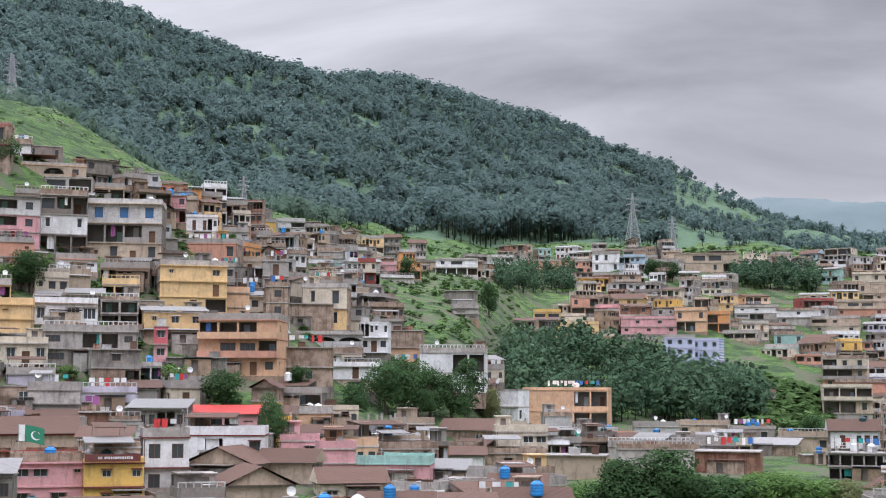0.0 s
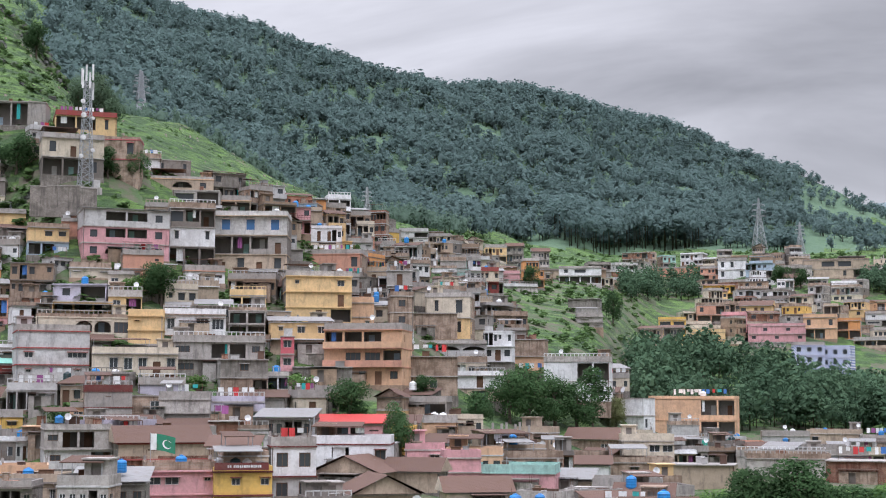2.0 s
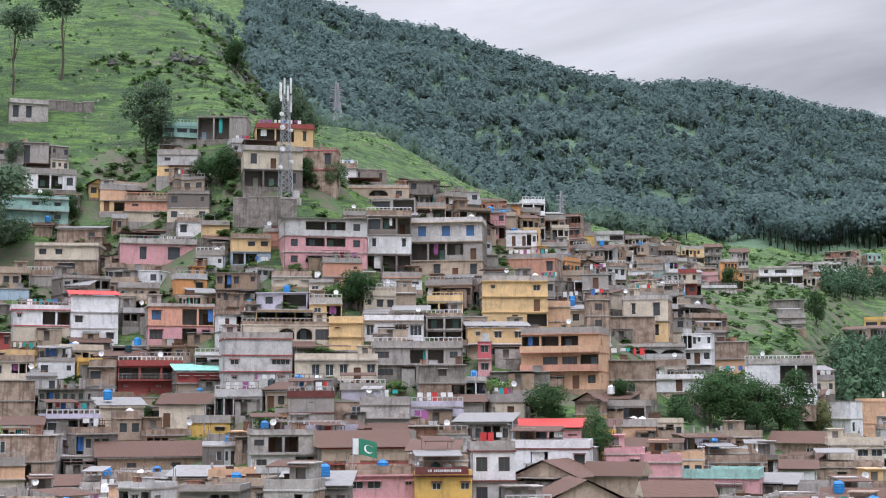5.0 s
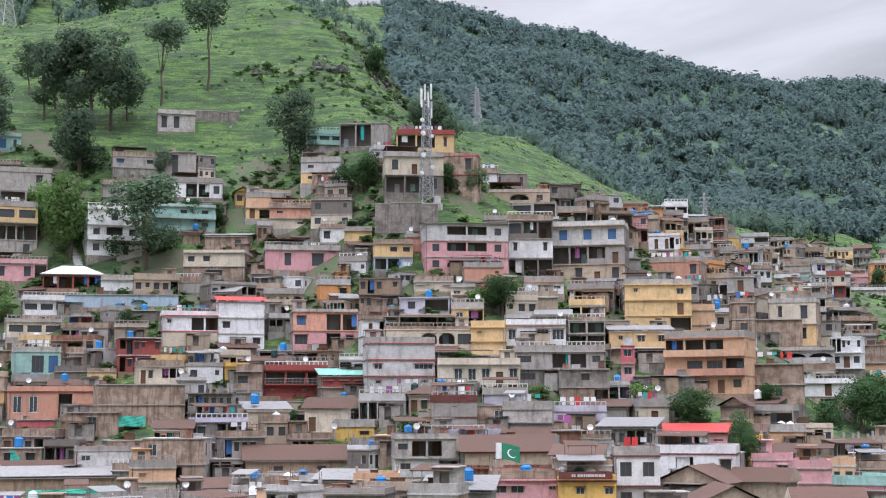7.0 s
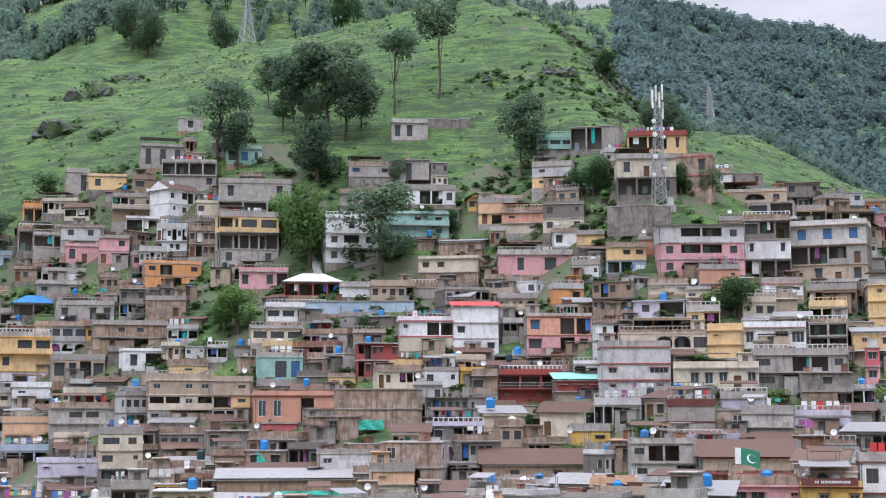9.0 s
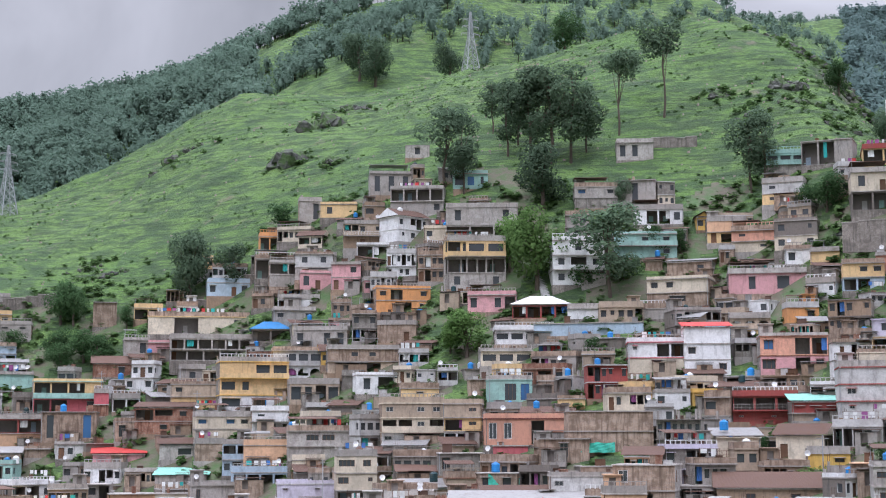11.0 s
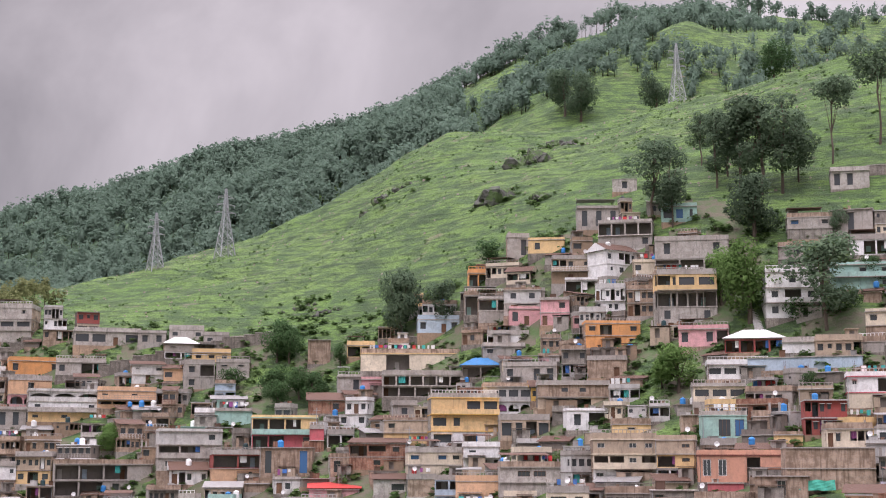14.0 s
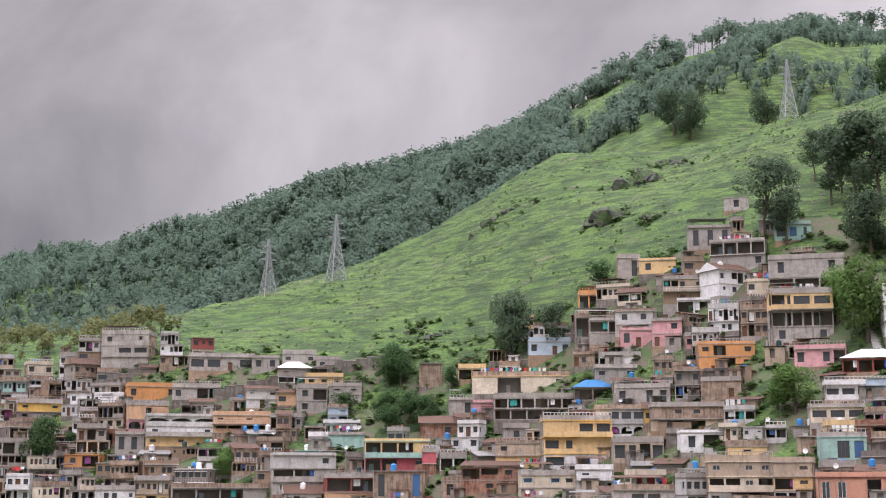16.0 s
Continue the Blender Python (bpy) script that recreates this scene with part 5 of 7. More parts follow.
house(-56.4, 192.1, 4.6, 5.0, 0, ["brick:.w"], h=3.48, z=17.1, roof="none")
house(-51.0, 192.1, 6.6, 5.0, -4, ["cement:..", "cement:.."], h=1.81, z=16.5)
house(-45.8, 198.3, 7.8, 5.8, 4, ["mint:.ww", "=lilac:ooo"], h=1.34, z=17.1)
house(-44.9, 189.0, 4.1, 5.0, 0, ["clay:..."], h=2.32, z=15.0, roof="none")
house(-41.1, 189.3, 3.9, 5.0, 0, ["pale:.w"], h=1.57, z=14.7)
house(-59.8, 174.2, 7.9, 9.0, 4, ["pale:w.o", "cement:woo."], h=2.39, z=11.8)
house(-48.7, 172.1, 10.7, 8.0, 8, ["clay:wd..", "sand:.w.."], h=1.83, z=11.3, roof="gable", trim="red")
house(-41.3, 153.5, 7.4, 5.5, 4, ["pink:W.W.", "pink:WW.n"], h=2.42, z=7.8, trim="pink", tank="blue+blue+white")
house(-34.4, 152.9, 6.0, 5.0, 4, ["yellow:.w.w", "yellow:.w.w"], h=2.41, z=7.8, trim="maroon", tank="black+white")
house(-30.4, 159.9, 4.9, 5.0, 5, ["pale:ww", "white:ww"], h=3.21, z=8.6, trim="maroon")
house(-25.9, 175.6, 9.5, 7.1, -5, ["white:.o.w"], h=4.04, z=10.8, trim="maroon")
house(-29.2, 196.1, 8.7, 6.5, -4, ["pink:.oow"], h=1.88, z=14.9, roof="red")
house(-24.2, 169.4, 8.1, 9.0, -22, ["sand:.nw"], h=2.14, z=9.6, roof="gable")
house(-20.5, 157.8, 7.3, 9.0, 12, ["sand:..."], h=2.15, z=8.0, roof="gable")
house(-17.7, 171.3, 6.3, 5.0, -15, ["sand:.."], h=2.36, z=9.4, roof="gable")
house(-18.2, 186.4, 5.0, 5.0, 0, ["pink:.w"], h=2.22, z=11.6)
house(-13.2, 180.3, 4.5, 5.0, 6, ["pink:n..", "pink:..."], h=1.74, z=9.6)
house(-6.2, 183.2, 9.8, 8.0, -6, ["pink:...."], h=2.82, z=8.4, trim="mint")
house(-10.4, 164.1, 7.2, 5.4, 10, ["cream:www"], h=2.20, z=7.7, roof="gable")
house(-18.1, 206.5, 4.7, 5.0, 4, ["peach:..w"], h=2.71, z=14.3, tank="white+white")
house(-25.2, 210.2, 3.7, 5.0, -12, ["straw:n.", "brick:.w"], h=1.75, z=16.9, roof="gable")
house(-22.0, 236.5, 7.8, 5.9, 5, ["brick:.w.", "brick:..."], h=3.18, z=20.7, roof="none")
house(-14.9, 251.3, 8.6, 6.5, -3, ["sand:.ow", "white:.d."], h=2.22, z=19.8)
house(-25.0, 271.4, 8.5, 6.0, 4, ["brick:...."], h=4.83, z=31.3, roof="none")
house(-22.5, 279.9, 8.7, 6.6, -8, ["straw:.n", "cream:nw"], h=4.07, z=31.6)
house(-29.5, 256.6, 4.1, 5.0, 6, ["white:.", "brick:w", "brick:w"], h=2.87, z=29.7)
house(-21.9, 268.3, 13.9, 9.0, 0, ["pale:Waa"], h=2.34, z=28.0)
house(-7.3, 288.2, 6.5, 5.0, -8, ["peach:..", "brick:.."], h=3.33, z=25.3, roof="none", side="brick")
house(2.1, 277.6, 12.2, 9.0, -5, ["white:....", "white:..oo"], h=3.75, z=19.8)
house(26.8, 314.2, 18.0, 11.0, -6, ["peach:...oo", "peach:...hh"], h=4.49, z=11.5, trim="peach", tank="white")
house(14.0, 297.1, 5.8, 4.0, -35, ["white:..", "white:.."], h=3.46, z=13.6, roof="none")
house(23.2, 299.3, 5.8, 5.0, 8, ["pale:..", "pale:.."], h=2.24, z=10.7)
house(12.3, 232.8, 8.1, 6.1, 5, ["cream:n.W", "cream:n.WW"], h=2.70, z=8.4)
house(4.8, 247.8, 8.8, 6.6, -15, ["brick:.w"], h=2.43, z=11.1, roof="gable")
house(3.3, 217.2, 5.7, 5.0, 0, ["white:..."], h=1.49, z=9.1, roof="tin")
house(10.9, 224.2, 9.4, 7.0, 5, ["brick:.w.."], h=2.62, z=8.2)
house(19.4, 213.0, 9.1, 6.8, -5, ["sand:..."], h=3.52, z=7.5, roof="none")
house(34.1, 233.2, 12.6, 9.0, 4, ["cement:...."], h=2.91, z=8.3)
house(35.8, 253.1, 14.5, 9.0, 3, ["cement:.w.."], h=2.12, z=8.7)
house(43.2, 221.3, 9.6, 7.2, -4, ["clay:...."], h=3.34, z=8.0, roof="none")
house(61.2, 270.4, 8.6, 6.5, -10, ["brick:..."], h=1.76, z=8.6, roof="tin")
house(45.2, 311.2, 9.6, 7.2, 4, ["pale:.w."], h=2.45, z=10.4, tank="white")
house(57.4, 322.4, 11.2, 8.4, -4, ["sand:w.."], h=2.56, z=10.5, tank="blue")
house(66.1, 313.7, 9.7, 7.3, 4, ["cement:.w"], h=2.83, z=9.6, tank="blue+blue")
house(70.6, 285.5, 10.1, 7.5, 0, ["sand:w.w"], h=3.04, z=8.6, tank="blue")
house(60.0, 210.3, 8.2, 6.2, -8, ["cement:ooooo", "cement:ooooo"], h=1.94, z=7.7, roof="open", tank="white+white")
house(51.2, 527.1, 9.7, 7.3, 4, ["salmon:oo", "salmon:w.o"], h=3.30, z=47.2)
house(94.0, 495.6, 7.5, 5.6, -4, ["orange:oo", "orange:o."], h=3.08, z=40.4)
house(68.1, 483.4, 18.2, 9.0, 3, ["pink:w.w.w", "pink:.w.w."], h=2.61, z=39.0)
house(83.9, 491.6, 10.5, 7.8, -4, ["peach:oo.", "peach:w.w"], h=3.62, z=40.2)
house(115.8, 488.5, 9.6, 7.2, 4, ["mint:w.w"], h=3.96, z=35.4)
house(46.2, 483.2, 10.9, 8.2, 0, ["straw:w.w", "straw:.a."], h=2.42, z=37.4)
house(108.2, 595.4, 25.6, 9.0, 3, ["sand:w.wo", "sand:.WW."], h=3.69, z=68.9)
house(69.5, 615.1, 11.6, 8.7, -5, ["white:w.w", "white:ww."], h=3.94, z=70.4)
house(46.7, 653.0, 19.0, 9.0, 3, ["salmon:w..w"], h=4.60, z=73.9)
house(4.6, 502.6, 14.5, 9.0, 0, ["white:oooo", "white:wW."], h=2.76, z=59.8)
house(-16.8, 431.9, 5.6, 5.0, 0, ["pink:.o", "pink:w."], h=1.73, z=53.9)
house(4.8, 388.2, 8.4, 6.3, -5, ["cement:..", "block:.."], h=2.26, z=42.2, roof="none")
house(5.5, 366.7, 6.4, 5.0, 5, ["cement:ow", "cement:w."], h=1.40, z=38.1)
house(-43.5, 349.0, 4.3, 5.0, 0, ["white:w."], h=2.25, z=55.1)
house(-30.9, 356.6, 7.5, 5.6, 0, ["white:.ww", "white:..w"], h=1.22, z=49.9)
house(-45.2, 426.8, 8.5, 6.4, 0, ["pale:ow", "pale:wo"], h=1.88, z=65.8)
house(-47.3, 329.4, 5.7, 5.0, 0, ["pale:w.w"], h=1.83, z=54.0)
house(-30.0, 380.6, 6.7, 5.0, 4, ["cement:w..", "cement:.."], h=1.85, z=52.7)
house(170.9, 578.4, 14.9, 9.0, 0, ["cream:w.ww"], h=3.30, z=63.7)
house(166.4, 559.9, 12.2, 9.0, 4, ["sand:w..w"], h=3.60, z=58.0)
house(85.1, 394.9, 9.5, 7.2, 0, ["cement:W."], h=3.78, z=16.2)
house(72.7, 380.3, 8.3, 6.2, 0, ["white:w.W"], h=2.01, z=16.0)
house(108.5, 392.9, 12.7, 9.0, 5, ["cement:w.w", "sand:oow", "=cream:ooo"], h=3.50, z=11.1)
house(124.0, 448.8, 13.3, 9.0, -4, ["peach:w..", "=sand:oow", "=cream:oww"], h=3.19, z=21.0)
house(127.4, 444.8, 15.5, 9.0, 3, ["salmon:.w."], h=4.02, z=19.3)
house(126.2, 517.0, 15.2, 9.0, 3, ["cement:w.w", "white:.w."], h=2.62, z=43.9)
house(137.8, 509.9, 16.1, 9.0, -4, ["cream:w.w", "=sand:ow."], h=2.58, z=40.7)
house(152.2, 530.8, 19.6, 9.0, 3, ["salmon:w.w", "sand:.WW."], h=2.71, z=47.7)
house(91.4, 592.6, 13.7, 9.0, 0, ["cement:oo."], h=3.87, z=69.1)
house(111.7, 519.3, 15.2, 9.0, 5, ["cement:Wo.", "white:ww."], h=2.24, z=45.8)
house(-123.4, 291.0, 8.1, 6.0, 6, ["block:...", "mint:WWW"], h=2.50, z=75.0, trim="mint")
house(-114.0, 292.9, 10.5, 7.9, -8, ["cement:oo."], h=5.23, z=76.5, roof="none")
house(-163.8, 298.2, 8.5, 6.4, 4, ["cement:ww."], h=4.32, z=84.0)
house(-159.9, 273.1, 9.3, 6.9, 4, ["block:..", "cement:B.w"], h=2.44, z=69.0)
house(-152.2, 277.9, 8.9, 6.7, -6, ["cement:.w."], h=5.91, z=69.3, roof="none")
house(-118.8, 280.0, 8.3, 6.2, -8, ["straw:w.", "pale:w."], h=2.32, z=67.0)
house(-145.3, 274.1, 10.4, 7.8, 4, ["white:.oow"], h=3.34, z=64.3)
house(-142.7, 262.9, 12.7, 9.0, 6, ["mint:..w", "=mint:.ww"], h=2.50, z=55.8)
house(-151.4, 250.6, 10.4, 7.8, 8, ["white:ww.", "=white:wow", "white:.w."], h=3.02, z=49.9)
house(-157.8, 261.9, 5.0, 5.0, 0, ["cement:w", "cement:.w"], h=2.62, z=61.0)
house(-173.3, 246.3, 12.0, 9.0, 4, ["cement:w.w", "cement:ooo", "=straw:oWW"], h=3.40, z=50.0)
house(-164.5, 240.0, 9.6, 7.2, -4, ["pink:w.wo"], h=3.52, z=44.5)
house(-152.7, 239.3, 11.0, 8.2, 0, ["red:oooo"], h=2.69, z=42.6, roof="hip")
house(-142.9, 239.4, 6.4, 5.0, 0, ["white:..."], h=2.11, z=42.1)
house(-128.5, 251.7, 11.7, 8.8, -10, ["brick:.W.", "cream:ww.."], h=2.66, z=44.5, side="brick")
house(-130.9, 261.3, 8.8, 6.6, -10, ["brick:.w"], h=3.06, z=51.2, roof="zinc")
house(-113.7, 257.7, 14.3, 9.0, 4, ["pink:.w.W."], h=4.04, z=46.4)
house(-117.5, 264.0, 7.7, 5.8, 0, ["pale:.w"], h=1.89, z=51.7, roof="tin")
house(-128.8, 272.6, 7.8, 5.9, 4, ["straw:do.", "peach:..."], h=2.33, z=59.0)
house(-121.5, 270.1, 8.3, 6.3, -4, ["cream:.w", "salmon:w."], h=2.17, z=56.4)
house(-110.6, 266.1, 8.1, 6.1, -6, ["cream:w.w", "dark:w.n"], h=2.90, z=55.5)
house(-109.0, 262.0, 5.1, 5.0, 5, ["white:w."], h=3.13, z=52.1)
house(-102.7, 260.2, 5.3, 5.0, -4, ["straw:.."], h=2.53, z=51.7)
house(-91.8, 249.5, 7.0, 5.2, 4, ["blue:oo.", "straw:.ww"], h=2.48, z=45.2)
house(-110.2, 241.9, 7.1, 5.3, 4, ["straw:oo.", "sand:aaa"], h=2.08, z=36.8)
house(-112.5, 228.9, 7.8, 5.8, 6, ["white:..w", "white:w..", "white:..."], h=2.75, z=30.3, roof="red", side="white")
house(-120.7, 225.8, 9.6, 7.2, 4, ["cream:.w.", "white:n.oo"], h=2.68, z=30.8, trim="rose")
house(-97.1, 229.7, 10.9, 8.1, 5, ["pink:W.ow", "salmon:B.oo"], h=3.21, z=30.0, trim="clay")
house(-75.7, 208.3, 10.2, 9.0, 5, ["pale:n.n", "pale:w.W", "pale:...."], h=2.43, z=22.6, trim="red")
house(-85.7, 210.0, 6.9, 5.2, 8, ["sand:...", "red:wBw"], h=1.67, z=21.8, roof="jade")
house(-94.7, 212.4, 9.8, 7.3, 4, ["red:n.nn", "#red:ooo"], h=2.33, z=21.6, trim="red")
house(-81.3, 196.1, 6.9, 5.1, -18, ["cream:d.."], h=3.38, z=16.8, roof="gable")
house(-76.0, 190.7, 5.5, 5.0, 4, ["yellow:.w"], h=2.19, z=15.6)
house(-80.2, 181.3, 14.2, 8.0, 4, ["mud:.w.w."], h=2.29, z=11.1, roof="gable")
house(-94.7, 167.9, 5.6, 5.0, 4, ["cream:n.", "peach:n."], h=1.73, z=9.3)
house(-93.1, 171.5, 8.1, 6.0, -10, ["brick:oo.", "brick:w.."], h=3.31, z=9.8, roof="none")
house(-141.4, 211.0, 7.5, 5.6, 6, ["mint:.WB"], h=4.48, z=25.3, trim="mint", tank="pale")
house(-127.8, 196.2, 14.1, 9.0, 4, ["salmon:ww.o.d"], h=4.20, z=18.7, trim="maroon")
house(-152.3, 197.3, 10.5, 7.9, 5, ["white:w.oow", "=cream:oowo", "sand:w.ww"], h=2.43, z=18.4, trim="cream")
house(-140.4, 196.2, 6.2, 5.0, -4, ["white:oow", "straw:ow", "sand:.w"], h=2.24, z=18.7)
house(-200.4, 208.4, 13.3, 9.0, 6, ["white:W..", "straw:Ww..", "=straw:..WW"], h=3.23, z=24.9, trim="yellow")
house(-197.4, 217.9, 9.6, 7.2, 4, ["white:.aaa", "pale:.WWW"], h=3.01, z=31.1)
house(-225.0, 221.2, 17.2, 10.0, 3, ["cement:ooooo", "cement:oooooo"], h=2.40, z=36.0)
house(-234.9, 227.2, 22.0, 8.0, 0, ["cream:.o.w"], h=4.03, z=42.3, trim="straw")
house(-213.9, 228.0, 8.0, 6.0, 0, ["dark:oo"], h=2.70, z=40.0, roof="azure")
house(-158.6, 178.3, 10.2, 7.7, 3, ["white:n..n", "lilac:n.n."], h=2.24, z=8.2, trim="pale")
house(-148.1, 177.6, 6.3, 5.0, 5, ["dark:oo", "cream:W.n", "cream:Ww"], h=2.66, z=9.2)
house(-111.0, 167.7, 18.4, 6.0, 0, ["mud:......"], h=2.83, z=8.5, roof="tin")
house(-111.8, 193.7, 12.6, 9.0, 6, ["brick:....", "brick:...."], h=2.96, z=17.9, roof="none")
house(-138.1, 232.8, 20.2, 2.0, -6, ["blue:....."], h=2.42, z=38.5, roof="none")
house(-151.3, 230.7, 11.0, 8.2, 4, ["white:WWWo"], h=2.75, z=37.1)
house(-150.9, 223.9, 9.4, 7.1, 5, ["cream:WWW"], h=2.87, z=32.8)
house(-212.2, 240.8, 7.6, 5.7, 4, ["pink:wd."], h=3.76, z=52.0)
house(-204.2, 241.5, 6.4, 5.0, -4, ["pink:d.w", "pink:.w"], h=2.84, z=51.6)
house(-186.9, 238.5, 11.3, 8.4, 8, ["orange:.on", "orange:wo.w"], h=2.56, z=45.4, side="brick")
house(-309.2, 195.2, 15.8, 9.0, 3, ["cement:WWdW"], h=3.52, z=50.3)
house(-299.1, 201.8, 6.7, 5.1, -3, ["cement:ww"], h=3.24, z=50.3)
house(-289.3, 203.2, 7.8, 5.9, 4, ["white:oo", "cement:w."], h=1.79, z=46.7, roof="hip")
house(-294.7, 208.7, 8.3, 6.2, 0, ["cement:w.w"], h=2.57, z=51.9)
house(-286.6, 211.7, 6.1, 5.0, 0, ["cement:w."], h=2.53, z=50.3)
house(-282.4, 207.3, 9.1, 6.8, 0, ["straw:www"], h=2.33, z=45.7)
house(-315.7, 179.5, 11.9, 8.9, 4, ["orange:w..w"], h=3.28, z=42.9)
house(-305.2, 186.2, 11.4, 8.6, -3, ["cement:w.oo"], h=3.12, z=42.6)
house(-289.0, 193.8, 7.4, 5.6, 5, ["pale:.d.", "pale:n.w"], h=2.21, z=40.3, roof="tin")
house(-276.4, 199.4, 6.9, 5.2, 4, ["cement:w.", "cement:wo"], h=2.99, z=38.8)
house(-272.6, 206.5, 7.6, 5.7, -4, ["cement:..", "cement:ww"], h=1.98, z=41.3)
house(-303.7, 171.8, 9.2, 6.9, 6, ["pink:aaa", "peach:.w."], h=3.29, z=34.3)
house(-292.3, 174.0, 15.6, 9.0, 4, ["straw:w.w.w", "=white:w..w", "pale:aaa"], h=2.30, z=31.0)
house(-285.0, 185.7, 13.0, 9.0, 3, ["peach:hhhh", "#peach:w.w."], h=2.04, z=34.1, tank="white")
house(-267.9, 200.7, 4.6, 5.0, 0, ["blue:wo", "blue:.w"], h=1.73, z=36.5)
house(-333.7, 183.1, 12.0, 9.0, -15, ["cement:...", "cement:.WW", "cement:w.n"], h=2.87, z=52.0)
house(-250.5, 178.7, 12.9, 9.0, 5, ["cement:ww.", "cement:hh.", "pale:..w"], h=2.69, z=20.3)
house(-238.6, 194.2, 13.5, 9.0, 3, ["rose:oo.W", "=straw:ooo."], h=3.39, z=24.5, trim="mint")
house(-259.0, 192.6, 10.5, 5.0, 0, ["white:..."], h=2.66, z=30.2)
house(-237.9, 181.4, 10.0, 7.5, 6, ["peach:.n", "red:oo"], h=2.86, z=18.0)
house(-228.8, 187.3, 10.4, 7.8, -5, ["brick:w.B"], h=5.99, z=19.0, roof="none", tank="blue")
house(-262.6, 166.0, 19.4, 9.0, 4, ["cement:oow.", "cement:ooo."], h=3.26, z=15.2)
house(-226.2, 242.2, 9.2, 6.9, 4, ["cement:oo"], h=4.69, z=55.3)
house(-214.7, 242.9, 8.3, 6.2, -4, ["cement:w.", "pale:ww"], h=2.92, z=54.5)
house(-202.7, 248.8, 7.3, 5.5, 0, ["white:oo"], h=3.01, z=59.1)
house(-178.6, 256.5, 15.5, 6.0, 0, ["cement:ooo", "cement:w.w"], h=3.88, z=61.4)
house(-210.5, 264.6, 9.9, 7.4, 4, ["cement:www"], h=5.29, z=75.8)
house(-199.1, 260.8, 12.0, 9.0, -6, ["cement:...w", "cement:oooo"], h=3.06, z=69.7)
house(-191.1, 269.7, 7.8, 5.9, 4, ["mint:WBn"], h=3.70, z=76.1)
house(-218.6, 285.7, 6.0, 5.0, 0, ["cement:w"], h=3.31, z=89.1, roof="none")
house(-228.0, 255.9, 5.2, 5.0, 4, ["cement:.w"], h=5.36, z=70.0)
house(-219.4, 256.7, 8.4, 6.3, -4, ["straw:w."], h=3.26, z=70.5)
house(-234.0, 248.4, 4.6, 5.0, 4, ["orange:oo"], h=3.55, z=63.0)
house(-236.0, 237.0, 9.5, 7.2, 4, ["blue:w.dw"], h=3.15, z=51.6)
house(-174.2, 245.0, 9.9, 7.4, 4, ["cement:w.w", "cement:ooo", "=straw:oWW"], h=3.61, z=49.4)
house(-298.3, 165.7, 8.4, 6.3, 0, ["cement:www"], h=4.50, z=29.4)
house(-337.0, 160.5, 10.6, 8.0, 5, ["cement:w.w", "yellow:w.w"], h=2.17, z=38.1)
house(71.1, 439.1, 9.0, 6.7, 6, ["striped:...", "striped:www", "striped:www"], h=2.96, z=27.5, trim="lilac")
house(80.3, 442.0, 8.6, 6.4, -14, ["striped:...", "striped:www", "striped:www"], h=3.04, z=26.7, trim="lilac")
house(-242.2, 215.5, 5.3, 5.0, 4, ["cement:.w"], h=3.84, z=37.2)
house(-236.0, 218.0, 6.7, 5.0, 0, ["pink:.."], h=3.10, z=37.2)
house(-222.1, 213.0, 5.3, 5.0, 4, ["cement:w"], h=2.94, z=31.2)
house(-213.1, 206.4, 10.1, 7.6, -8, ["straw:.w", "sand:w.."], h=2.50, z=25.5)
house(-212.5, 197.2, 11.0, 8.2, -6, ["clay:.w.", "clay:ohw"], h=2.54, z=20.6, roof="tin")
house(-230.5, 196.3, 2.9, 5.0, 0, ["clay:..", "rose:."], h=2.40, z=24.2)
house(-227.0, 199.6, 5.4, 5.0, 4, ["white:oo"], h=2.82, z=25.1)
house(-198.2, 198.1, 10.4, 7.8, 5, ["cream:w..", "cream:B.Bw"], h=2.39, z=19.2)
house(-188.7, 201.1, 6.8, 5.1, 4, ["white:wo", "=white:w."], h=2.06, z=20.8)
house(-169.4, 193.1, 10.9, 8.2, 4, ["cement:....", "cement:.WW."], h=2.61, z=15.9)
house(-186.5, 210.8, 9.4, 7.1, 5, ["sand:WwoW"], h=4.04, z=26.1)
house(-196.9, 211.2, 4.9, 5.0, 0, ["sand:W."], h=3.29, z=27.1)
house(-198.1, 227.1, 11.1, 8.3, -10, ["cement:w.ww"], h=4.08, z=37.7)
house(-182.7, 220.9, 13.9, 9.0, 4, ["sand:.oo.", "brick:.ww."], h=2.41, z=32.2)
house(-174.0, 214.3, 7.9, 5.9, 8, ["white:wo"], h=3.67, z=27.9)
house(-212.9, 234.0, 9.0, 6.8, 4, ["cement:w.w"], h=2.52, z=44.6)
house(-214.1, 237.0, 9.1, 6.8, 0, ["white:o.w"], h=1.95, z=47.9)
house(-198.0, 231.7, 4.3, 5.0, 0, ["pink:w."], h=2.18, z=41.7)
house(-180.5, 229.6, 7.8, 5.8, -6, ["brick:.d"], h=3.75, z=38.6)
house(-241.2, 208.1, 7.9, 5.9, 0, ["clay:.w"], h=2.88, z=32.6, roof="gable")
house(-250.2, 226.1, 6.4, 5.0, 0, ["straw:oo"], h=2.80, z=46.3)
house(-258.5, 220.5, 5.2, 5.0, 0, ["brick:.."], h=5.70, z=44.8, roof="none")
house(-221.3, 241.0, 8.3, 6.3, 4, ["cement:..", "cement:oo"], h=2.78, z=53.2)
house(-214.1, 244.3, 6.8, 5.1, 0, ["cement:ww"], h=3.92, z=56.3)
house(-179.7, 190.7, 7.8, 5.8, 0, ["peach:..d"], h=4.23, z=14.4)
house(-194.9, 191.5, 5.2, 5.0, 4, ["brick:.."], h=3.30, z=15.7)
